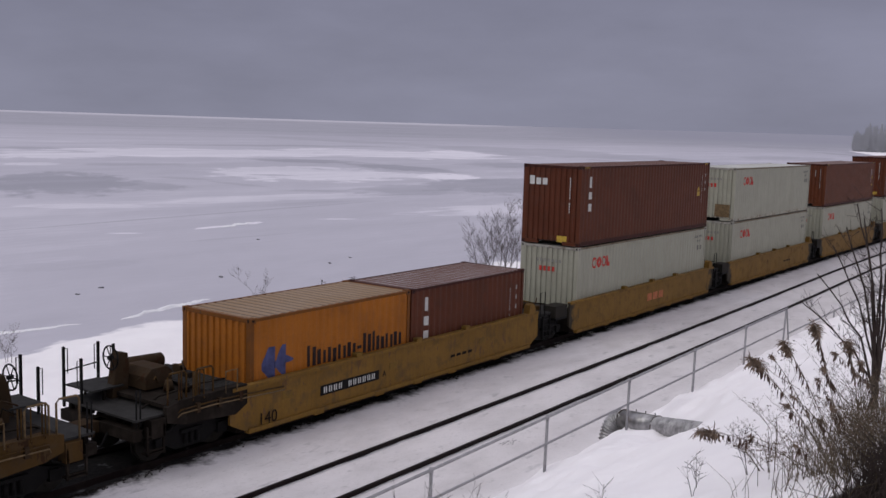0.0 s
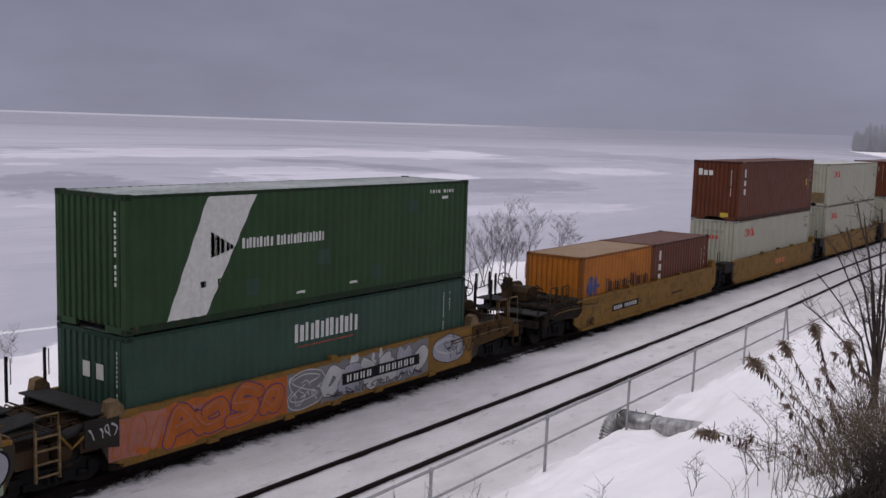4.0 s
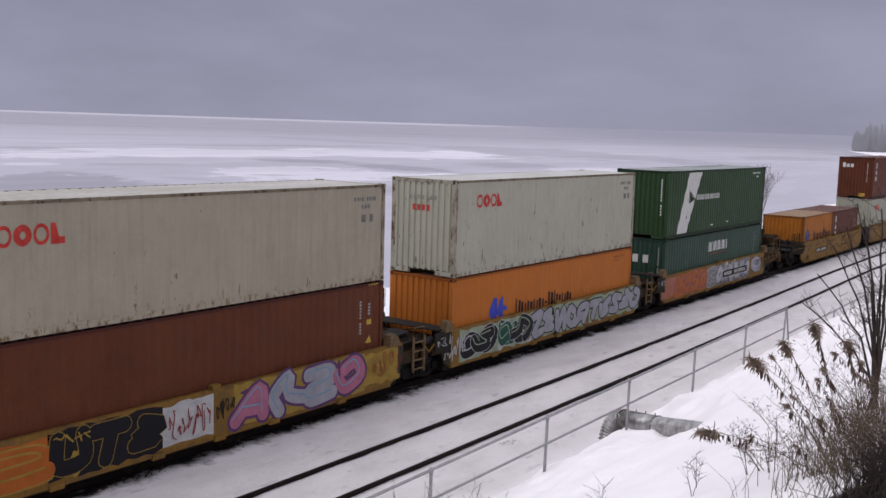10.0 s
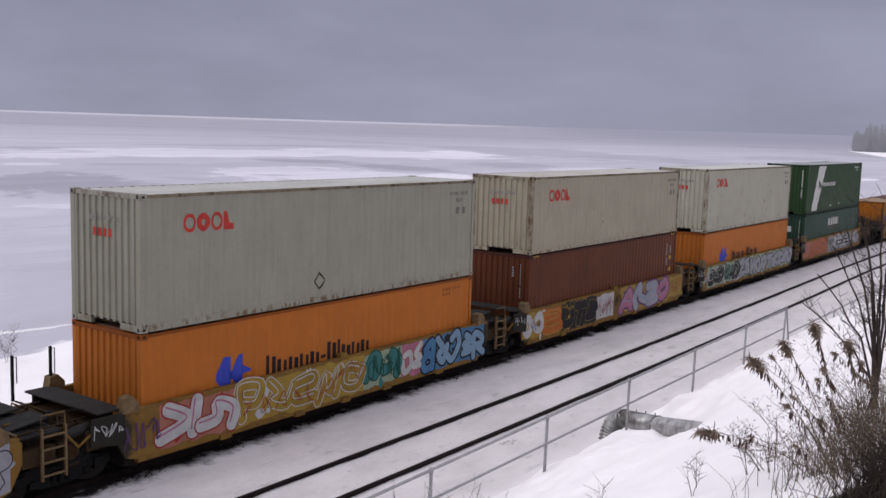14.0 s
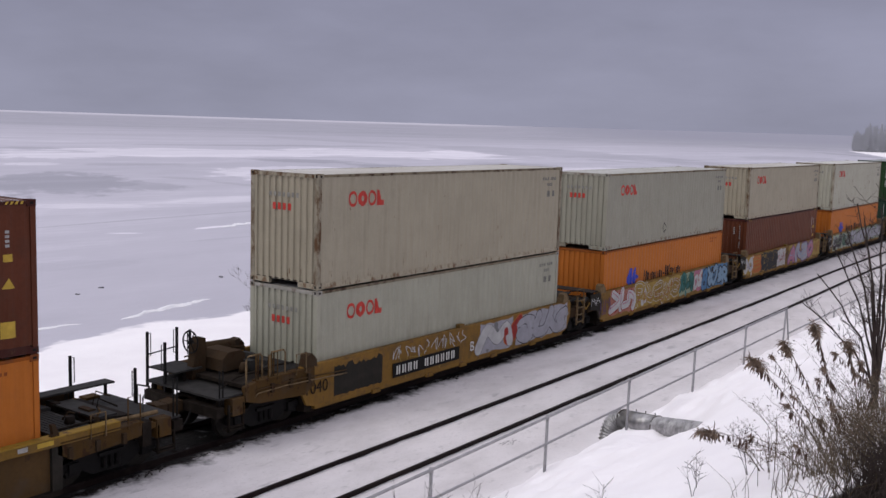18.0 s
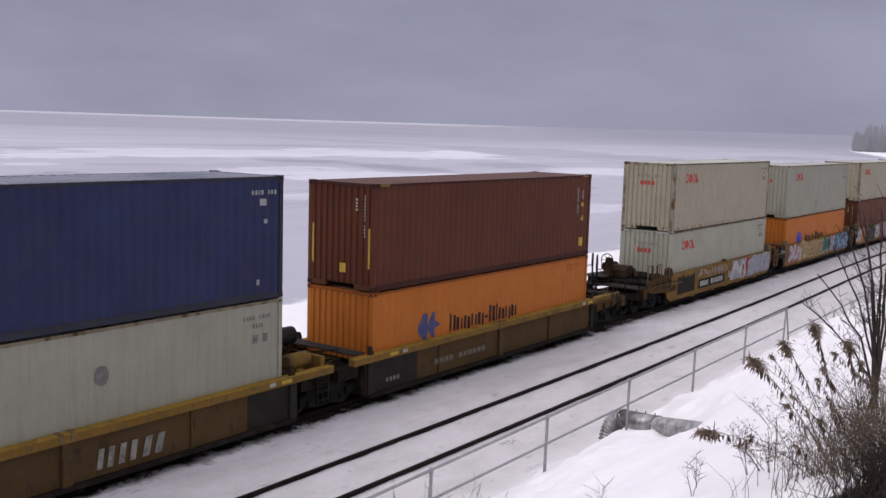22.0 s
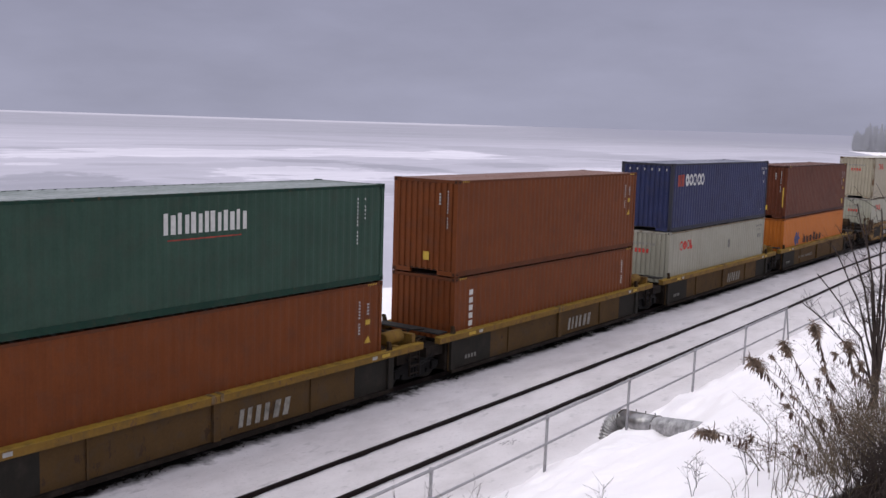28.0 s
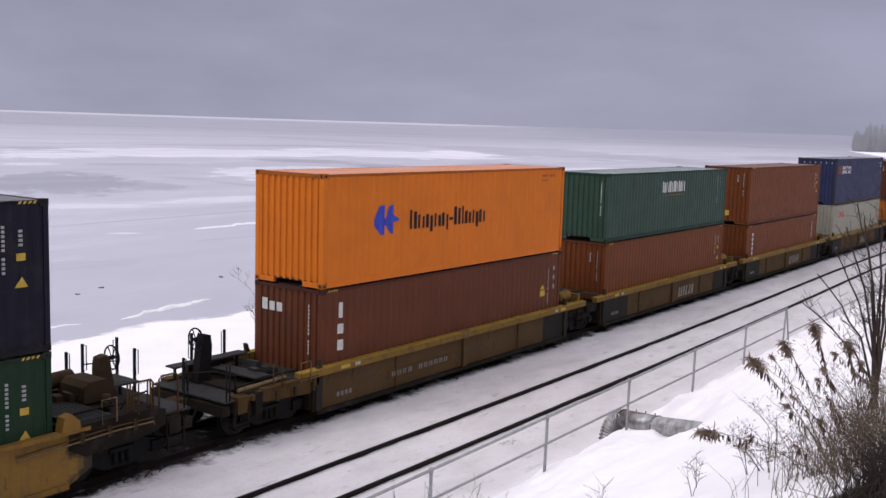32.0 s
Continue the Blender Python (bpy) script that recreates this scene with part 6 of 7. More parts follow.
# the five-unit car at the head of the view
for k, u in ((1, 78.7), (2, 63.05), (3, 47.4), (4, 31.73), (5, 15.84)):
    root, wall = well_car("yellow", u, "joint", "end" if k == 5 else "", "rear" if k == 5 else False)
    for x in (0.9, 5.0, 9.4):
        part("inspection_plate", Geo().box(x, x + 0.36, YA - 0.008, YA - 0.001, 0.78, 0.98), M_CHORD, wall, "clean yellow plate")
    if k == 5:
        plate(wall, YA, 2.25, 4.55, 0.60, 0.86)
        stencil(wall, YA, "140", 0.1, 0.32, 0.42, M_GRIME)
        stencil(wall, YA, "A", 4.68, 0.64, 0.24, M_GRIME)
    if k == 4:
        g = Geo()
        for i in range(3):
            g.box(5.82 + i * 0.55, 6.25 + i * 0.55, YA - 0.006, YA - 0.001, 0.62, 0.92)
        part("owner_mark", g, plain("faded_red_mark", (0.38, 0.13, 0.06), 0.7), wall, "faded red owner mark shapes")
    if k in (3, 5):
        g = Geo()
        for i in range(4):
            g.box(7.9 + i * 0.3, 8.12 + i * 0.3, YA - 0.006, YA - 0.001, 0.62, 0.70)
        part("small_print", g, M_GRIME, wall, "small dark stencil bars")
container("tex", L40, HC, 78.7, FLOOR + HC + 0.046, "tex", "stacked on a pale grey one")
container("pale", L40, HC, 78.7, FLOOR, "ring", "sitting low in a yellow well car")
container("maroon", L40, STD, 63.05, FLOOR + HC + 0.046, "code", "stacked on a pale grey one")
container("pale", L40, HC, 63.05, FLOOR, "ring", "sitting low in a yellow well car")
container("pale", L40, STD, 47.4, FLOOR + HC + 0.046, "ring", "stacked on another grey one")
container("pale", L40, HC, 47.4, FLOOR, "ring", "sitting low in a yellow well car")
container("tex", L40, HC, 31.73, FLOOR + HC + 0.046, "tex", "stacked high on a grey one")
container("pale", L40, HC, 31.73, FLOOR, "ring", "under a maroon one")
container("amber", L20, STD, 15.84, 0.27, "emblem_short", "of half length with frosted roof")
container("tex", L20, STD, 15.84 + L20 + 0.06, 0.27, "tex_short", "of half length with frosted roof")

# the graffiti car
for k, u in ((6, -3.90), (7, -19.41), (8, -34.88), (9, -50.47), (10, -66.21)):
    root, wall = well_car("spray", u, "end" if k == 6 else "joint", "end" if k == 10 else "", {6: "front", 10: "rear"}.get(k, False))
    if k == 6:
        graffiti(wall, YB, -0.55, 0.9, 0.5, 1.36, "I1I", "salmon", "orange", 61, "salmon")
        graffiti(wall, YB, 0.9, 4.5, 0.42, 1.40, "A3S1", "orange", "purple", 62, "orange", "salmon", None, 0.30, 0.22)
        graffiti(wall, YB, 4.5, 5.7, 0.46, 1.38, "8", "grey", "white", 63, "grey", "white", None, 0.30, 0.22)
        scribble(wall, YB, 4.7, 5.6, 0.5, 0.9, "white", 630, 5, 0.025)
        graffiti(wall, YB, 5.7, 10.2, 0.42, 1.40, "3S25M1", "white", "black", 64, "grey", None, "silver", 0.36, 0.12)
        scribble(wall, YB, 5.9, 9.9, 0.44, 0.66, "black", 640, 12, 0.022)
        graffiti(wall, YB, 10.5, 11.9, 0.50, 1.36, "O", "silver", "black", 65, None, "white", None, 0.46, 0.12)
        scribble(wall, YB, 10.9, 12.6, 0.6, 1.2, "black", 650, 5, 0.022)
        plate(wall, YB - 0.022, 6.5, 9.75, 0.72, 1.02)
    elif k == 7:
        scribble(wall, YB, -0.6, 0.5, 0.5, 1.3, "white", 71, 9, 0.03)
        graffiti(wall, YB, 0.2, 4.4, 0.42, 1.40, "3O25", "black", "white", 72, "mint", "white", "green", 0.42, 0.12)
        graffiti(wall, YB - 0.012, 0.9, 4.3, 0.46, 1.36, "214", "green", "white", 721, None, "mint", "black", 0.40, 0.12)
        graffiti(wall, YB, 4.4, 8.3, 0.42, 1.42, "Z5N3R", "silver", "black", 73, "mint", None, None, 0.30, 0.34)
        graffiti(wall, YB, 8.5, 12.7, 0.44, 1.42, "T2Z5O", "silver", "black", 74, "mint", None, None, 0.30, 0.34)
    elif k == 8:
        graffiti(wall, YB, -0.6, 0.8, 0.5, 1.38, "33", "white", "yellow", 81, "yellow", None, None, 0.36)
        scribble(wall, YB, -0.1, 0.6, 0.7, 1.1, "purple", 810, 4)
        graffiti(wall, YB, 0.7, 2.1, 0.46, 1.40, "S", "orange", "yellow", 82, "orange", "yellow", None, 0.40, 0.2)
        graffiti(wall, YB, 2.0, 4.7, 0.42, 1.42, "UT5", "black", "yellow", 83, "black", None, None, 0.40, 0.10)
        scribble(wall, YB, 2.1, 3.0, 1.05, 1.34, "yellow", 830, 4, 0.03)
        graffiti(wall, YB, 4.7, 6.1, 0.46, 1.38, "3", "white", "white", 84, "white")
        scribble(wall, YB, 4.8, 6.0, 0.55, 1.25, "red", 840, 9, 0.022)
        scribble(wall, YB, 6.1, 6.7, 0.7, 1.2, "black", 841, 5, 0.025)
        graffiti(wall, YB, 6.7, 11.3, 0.42, 1.46, "A4S3", "silver", "purple", 85, "yellow", "sky", "pink", 0.34, 0.42)
        graffiti(wall, YB, 11.3, 12.7, 0.50, 1.38, "1", "ochre", "yellow", 86, "yellow")
        scribble(wall, YB, 11.6, 12.8, 0.7, 1.3, "red", 860, 6)
    elif k == 9:
        scribble(wall, YB, -0.6, 0.4, 0.6, 1.2, "purple", 90, 5, 0.03)
        graffiti(wall, YB, 0.35, 2.5, 0.44, 1.40, "K4", "white", "red", 91, "salmon", "pink", None, 0.34, 0.22)
        graffiti(wall, YB, 2.5, 7.0, 0.42, 1.42, "P2SM3", "ochre", "white", 92, "yellow", "white", "yellow", 0.27, 0.20)
        scribble(wall, YB, 2.6, 6.9, 0.5, 1.36, "red", 920, 8, 0.018)
        graffiti(wall, YB, 7.0, 8.6, 0.46, 1.38, "14", "teal", "green", 93, "mint", None)
        scribble(wall, YB, 7.1, 8.5, 0.55, 1.3, "green", 930, 6, 0.035)
        graffiti(wall, YB, 8.6, 9.6, 0.46, 1.38, "35", "white", "salmon", 94, "pink")
        graffiti(wall, YB, 9.5, 12.7, 0.42, 1.42, "B2C5R", "sky", "black", 95, "blue", None, "blue", 0.22, 0.55)
    else:
        rndb = random.Random(3)
        g = Geo()
        n = 22
        edge = [(0.5 + 1.95 * i / n, 0.47 + rndb.uniform(0, 0.05)) for i in range(n + 1)] + [(2.45 - 1.95 * i / n, 1.34 - rndb.uniform(0, 0.16)) for i in range(n + 1)]
        g.face([(u, YB - 0.003, z) for u, z in edge])
        part("paint_out", g, M_DARKWEB, wall, "dark painted-out patch")
        scribble(wall, YB, 2.8, 6.4, 0.95, 1.40, "white", 101, 12, 0.026)
        scribble(wall, YB, 3.0, 5.6, 0.42, 1.30, "yellow", 104, 5, 0.022)
        plate(wall, YB - 0.022, 2.87, 6.05, 0.52, 0.92)
        graffiti(wall, YB, 7.2, 9.1, 0.44, 1.40, "M", "white", "grey", 102, "silver", None, None, 0.40, 0.12)
        graffiti(wall, YB, 8.7, 9.6, 0.44, 1.38, "2", "red", "orange", 105, None)
        graffiti(wall, YB, 9.3, 12.7, 0.44, 1.42, "8U2", "silver", "black", 103, "silver", None, None, 0.36, 0.14)
        stencil(wall, YB, "B", 6.62, 0.66, 0.42, M_WHITE)
        stencil(wall, YB, "1040", -0.62, 0.72, 0.44, M_GRIME)
container("green", L40, HC, -3.90, FLOOR + STD + 0.046, "stripe", "with a slanted white stripe")
container("teal", L40, STD, -3.90, FLOOR, "serif", "under a green one")
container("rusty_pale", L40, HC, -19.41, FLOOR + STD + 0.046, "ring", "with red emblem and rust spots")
container("old_orange", L40, STD, -19.41, FLOOR, "emblem_low", "under a grey one")
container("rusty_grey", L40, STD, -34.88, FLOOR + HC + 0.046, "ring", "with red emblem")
container("maroon", L40, HC, -34.88, FLOOR, "code", "sitting low in a graffiti car")
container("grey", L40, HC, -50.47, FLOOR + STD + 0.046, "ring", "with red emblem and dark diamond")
container("old_orange", L40, STD, -50.47, FLOOR, "emblem_low", "under a grey one")
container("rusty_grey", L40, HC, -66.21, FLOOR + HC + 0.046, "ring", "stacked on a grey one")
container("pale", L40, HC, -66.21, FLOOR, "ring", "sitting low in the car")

# the brown car with yellow chords
for k, u in ((11, -86.04), (12, -101.63), (13, -117.44), (14, -133.05), (15, -148.71)):
    root, wall = well_car("chord", u, "end" if k == 11 else "joint", "end" if k == 15 else "", {15: "rear"}.get(k, False))
    if k == 12:
        tank = part("air_reservoir", Geo().tube([(13.35, 0.75, 1.72), (13.40, 0.75, 1.72), (14.45, 0.70, 1.72), (14.50, 0.70, 1.72)], [0.14, 0.24, 0.24, 0.14], 18), M_GRATE, root, "dusty grey air reservoir on stands")
        for x in (13.6, 14.2):
            part("tank_stand", Geo().box(x, x + 0.10, 0.55, 0.95, 1.12, 1.52), M_RUST, tank)
        part("tank_rail", rod(Geo(), [(13.5, 1.1, 1.4), (13.5, 1.1, 2.15), (13.62, 1.1, 2.15), (13.62, 1.1, 1.9)], 0.016), M_BLACK, root)
    if k in (12, 13, 14):
        for a, b, lean in ((6.92, 7.36, 0.06), (7.44, 7.92, 0.06), (8.02, 8.62, 0.10)):
            w = (b - a) * 0.30
            g = Geo().slab([(a, 0.38), (a + w, 0.38), (a + w + lean, 0.80), (a + lean, 0.80)], YC - 0.014, YC - 0.008)
            g.slab([(b - w - lean, 0.38), (b - lean, 0.38), (b, 0.80), (b - w, 0.80)], YC - 0.014, YC - 0.008)
            part("owner_mark", g, M_WORNMARK, wall, "worn white owner mark shapes")
    else:
        plate(wall, YC, 2.6, 5.6, 0.50, 0.74, 10, M_UMBER, M_FAINT)
    g = Geo()
    for i in range(4):
        g.box(0.5 + i * 0.16, 0.6 + i * 0.16, YC - 0.008, YC - 0.001, 0.44, 0.56)
    part("unit_print", g, M_FAINT, wall, "small white stencil bars")["kind"] = "stuff"
container("tex", L40, HC, -86.04, FLOOR + STD + 0.046, "code_yellow", "stacked on an orange one")
container("old_orange", L40, STD, -86.04, FLOOR, "emblem_low", "under a maroon one")
container("blue", L40, HC, -101.63, FLOOR + HC + 0.046, "big_word", "with large white lettering")
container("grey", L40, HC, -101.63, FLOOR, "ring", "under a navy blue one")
container("brown", L40, HC, -117.44, FLOOR + STD + 0.046, "code", "stacked on another red-brown one")
container("brown", L40, STD, -117.44, FLOOR, "upright_word", "with white upright lettering")
container("teal", L40, STD, -133.05, FLOOR + HC + 0.046, "serif", "stacked on a brown one")
container("brown", L40, HC, -133.05, FLOOR, "code", "under a dark green one")
container("orange", L40, HC, -148.71, FLOOR + HC + 0.046, "emblem_high", "stacked on a maroon one")
container("maroon", L40, HC, -148.71, FLOOR, "tex", "under an orange one")

# first unit of the following car
root, wall = well_car("yellow", -168.45, "end", "", "front")
container("navy", L40, HC, -168.45, FLOOR + STD + 0.046, "code", "at the head of the following car")
container("dark_green", L40, STD, -168.45, FLOOR, "code", "sitting low in the following car")


# ---- plants ----
def bare_tree(x, y, z, height, seed, stems=2, spread=0.35, fat=1.0, label="bare grey sapling on the snowy shore", upright=False):
    """A leafless shrub or sapling: stems, forking limbs and fine twigs."""
    rnd = random.Random(seed)
    trunk, limbs, twigs = Geo(), Geo(), Geo()

    def grow(p, d, length, r, depth):
        pts, rad = [p], [r]
        n = 5 if depth < 2 else 4
        for i in range(n):
            d = (d + Vector((rnd.uniform(-1, 1), rnd.uniform(-1, 1), rnd.uniform(-0.3, 0.7))) * 0.16).normalized()
            p = p + d * length / n
            pts.append(p)
            rad.append(max(r * (1 - 0.75 * (i + 1) / n), 0.0030 * fat))
        (trunk, limbs, twigs)[min(depth, 2)].tube(pts, rad, 6 if depth == 0 else 5 if depth == 1 else 3, caps=False)
        if depth < (3 if height > 2.6 else 2):
            for i in range((7, 5, 4)[depth] if height > 2.6 else (7, 5)[depth]):
                k = rnd.uniform(0.25, 1.0) * n
                j = min(int(k), n - 1)
                q = pts[j].lerp(pts[j + 1], k - j)
                side = Vector((rnd.uniform(-1, 1), rnd.uniform(-1, 1), rnd.uniform(-0.1, 0.4))).normalized()
                dd = (d * 0.62 + side * 0.85 + Vector((0, 0, 0.34))).normalized() if upright else (d * 0.45 + side * 1.0 + Vector((0, 0, 0.22))).normalized()
                grow(q, dd, length * rnd.uniform(0.34, 0.58), rad[j] * 0.55, depth + 1)

    for s in range(stems):
        a = rnd.uniform(0, 2 * math.pi)
        lean = rnd.uniform(0.1, 1.0) * spread
        grow(Vector((rnd.uniform(-0.1, 0.1) * height, rnd.uniform(-0.1, 0.1) * height, 0)), Vector((math.cos(a) * lean, math.sin(a) * lean, 1)).normalized(),
             height * rnd.uniform(0.55, 0.85), 0.006 * height * fat ** 0.5, 0)
    root = thing("bare_sapling", label, "tree", "saplings on the shore", m=pose(x, y, z))
    part("trunk", trunk, M_BARK, root)
    part("limb_spray", limbs, M_BARK, root)["kind"] = "stuff"
    part("twig_spray", twigs, M_BARK, root)["kind"] = "stuff"
    return root


for i, (x, y, h, stems, fat, wide) in enumerate(((46.2, 30.5, 4.2, 4, 1.9, 0.40), (47.4, 30.1, 4.3, 4, 1.9, 0.22), (49.9, 30.2, 3.9, 3, 1.9, 0.18), (56.9, 31.8, 3.0, 3, 2.0, 0.20),
                                                 (91.8, 33.6, 4.2, 3, 2.8, 0.35), (107.6, 35.9, 5.2, 5, 2.8, 0.24), (26.3, 27.5, 4.0, 1, 1.2, 0.10), (38.8, 36.2, 1.0, 2, 1.8, 0.4), (19.0, 32.8, 1.4, 3, 1.4, 0.5),
                                                 (41.2, 36.0, 0.9, 2, 1.8, 0.5), (45.2, 30.8, 2.4, 3, 2.0, 0.8))):
    bare_tree(x, y, land(x, y) - 0.05, h, 20 + i, stems, wide, fat, upright=h > 3.0 or stems == 1)


def seed_plant(base, head, seed, size=1.0):
    """A dry tall weed: a thin bending stem, limp leaves hanging below a burst of curled straps at the tip."""
    rnd = random.Random(seed)
    base, head = Vector(base), Vector(head)
    up = Vector((0, 0, 1))
    n = 14
    mid = base.lerp(head, 0.55) + up * 0.16 * (head - base).length
    root = thing("dry_weed", "withered brown weed with a feathery drooping seed head" if size > 0.45 else "thin withered weed with a small dry tip", "plant", "weeds on the bank", m=Matrix.Translation(base))
    loc = []
    for i in range(n + 1):
        t = i / n
        loc.append(base * (1 - t) ** 2 + mid * 2 * t * (1 - t) + head * t * t - base)
    part("stem", Geo().tube(loc, [0.0050 * (1 - 0.6 * i / n) for i in range(n + 1)], 5, caps=False), M_REED, root)
    leaf, plume = Geo(), Geo()

    def strap(g, p, d, ln, wd, sag):
        """A curling strap of three joints."""
        d = d.normalized()
        side = d.cross(Vector((rnd.uniform(-1, 1), rnd.uniform(-1, 1), rnd.uniform(-1, 1)))).normalized() * wd
        q = [p]
        for k in range(3):
            d = (d + Vector((rnd.uniform(-0.3, 0.3), rnd.uniform(-0.3, 0.3), -sag))).normalized()
            q.append(q[-1] + d * ln / 3)
        g.face([q[0], q[1] - side, q[1] + side])
        g.face([q[1] - side, q[2] - side * 0.9, q[2] + side * 0.9, q[1] + side])
        g.face([q[2] - side * 0.9, q[3], q[2] + side * 0.9])

    for i in range(int(44 * size)):
        k = (0.55 + 0.41 * rnd.random() ** 0.7) * n
        j = min(int(k), n - 1)
        p = loc[j].lerp(loc[j + 1], k - j)
        strap(leaf, p, Vector((rnd.uniform(-0.5, 0.5), rnd.uniform(-0.5, 0.5), -0.9)), rnd.uniform(0.045, 0.105), rnd.uniform(0.004, 0.009), 0.5)
    tip = (loc[-1] - loc[-2]).normalized()
    for i in range(int(80 * size) + 5):
        p = loc[-1] - tip * 0.14 * size * rnd.random()
        d = Vector((rnd.uniform(-1, 1), rnd.uniform(-1, 1), rnd.uniform(-0.5, 0.7)))
        strap(plume, p, d, rnd.uniform(0.06, 0.135) * min(1.0, size + 0.1), rnd.uniform(0.003, 0.0070), 0.34)
    for i in range(int(210 * size)):
        p = loc[-1] - tip * 0.12 * size * rnd.random()
        d = Vector((rnd.uniform(-1, 1), rnd.uniform(-1, 1), rnd.uniform(-0.6, 0.7)))
        strap(plume, p, d, rnd.uniform(0.04, 0.10) * min(1.0, size + 0.1), rnd.uniform(0.0012, 0.0028), 0.2)
    part("foliage", leaf, M_LEAF, root)["kind"] = "stuff"
    part("seed_head", plume, M_HEAD, root)


def weeds():
    rnd = random.Random(8)
    heads = (((8.15, 1.95, 4.78), (8.11, 2.70, 5.625), 1.0), ((8.20, 1.90, 4.8), (8.28, 2.49, 5.77), 0.8), ((8.25, 1.90, 4.8), (8.44, 2.29, 5.93), 0.8), ((8.4, 1.80, 4.85), (8.60, 2.05, 5.80), 0.8),
             ((7.95, 2.0, 4.75), (7.80, 2.98, 5.00), 1.1), ((8.3, 1.75, 4.85), (8.15, 2.12, 5.63), 0.35), ((8.1, 1.8, 4.85), (7.98, 2.30, 5.40), 0.35), ((8.7, 1.7, 4.9), (8.85, 2.00, 5.58), 0.45),
             ((8.8, 1.6, 4.95), (8.95, 1.80, 5.75), 0.45), ((8.0, 1.7, 4.9), (8.05, 2.0, 5.35), 0.3), ((8.6, 1.9, 4.8), (8.5, 2.25, 5.45), 0.3))
    more = []
    for i in range(9):
        bx, by = rnd.uniform(7.7, 9.6), rnd.uniform(1.35, 2.15)
        more.append(((bx, by, 0), (bx + rnd.uniform(-0.45, 0.25), by + rnd.uniform(0.0, 0.6), land(bx, by) + rnd.uniform(0.3, 0.95)), rnd.uniform(0.16, 0.42)))
    for i, (b, h, s) in enumerate(heads + tuple(more)):
        seed_plant((b[0], b[1], land(b[0], b[1]) - 0.03), h, 40 + i, s)


weeds()


def shrub():
    """Dark upright stems with fine side twigs on the bank."""
    rnd = random.Random(12)
    root = thing("bare_shrub", "leafless dark shrub of upright stems on the bank", "shrub", m=pose(10.98, 2.30, land(10.98, 2.30) - 0.05))
    tops = ((0.10, 0.26, 2.05), (-0.04, 0.42, 1.95), (-0.25, 0.62, 1.45), (0.22, 0.12, 2.15), (0.15, -0.02, 2.25), (-0.32, 0.75, 1.15), (0.30, 0.02, 1.7), (0.02, 0.34, 2.2), (0.12, 0.10, 1.9), (-0.12, 0.50, 1.75), (0.24, -0.10, 2.0))
    for tx, ty, tz in tops:
        g = Geo()
        n = 9
        pts = [Vector((rnd.uniform(-0.06, 0.06), rnd.uniform(-0.06, 0.06), 0))]
        for i in range(1, n + 1):
            t = i / n
            pts.append(Vector((tx * t * t + rnd.uniform(-0.02, 0.02), ty * t * t + rnd.uniform(-0.02, 0.02), tz * t)))
        g.tube(pts, [0.013 * (1 - 0.75 * i / n) + 0.003 for i in range(n + 1)], 6, caps=False)
        st = part("stem", g, M_TWIG, root)
        tw = Geo()
        for i in range(11):
            k = rnd.uniform(0.35, 1.0) * n
            j = min(int(k), n - 1)
            p = pts[j].lerp(pts[j + 1], k - j)
            d = Vector((rnd.uniform(-0.7, 0.7), rnd.uniform(-0.3, 1.0), rnd.uniform(0.3, 1.0))).normalized()
            ln = rnd.uniform(0.15, 0.45)
            q = p + d * ln * 0.5
            e = q + (d + Vector((0, 0, 0.4))).normalized() * ln * 0.5
            tw.tube([p, q, e], [0.003, 0.0022, 0.0014], 4, caps=False)
            for _ in range(2):
                f = q + Vector((rnd.uniform(-1, 1), rnd.uniform(-1, 1), rnd.uniform(0, 1))).normalized() * ln * 0.35
                tw.tube([q, f], [0.0025, 0.0018], 4, caps=False)
            if rnd.random() < 0.35:
                tw.face([e + Vector(v) for v in ((0, 0, 0), (0.015, 0.01, -0.03), (0.0, 0.005, -0.06), (-0.012, 0, -0.03))])
        part("twig_spray", tw, M_TWIG, st)["kind"] = "stuff"


shrub()


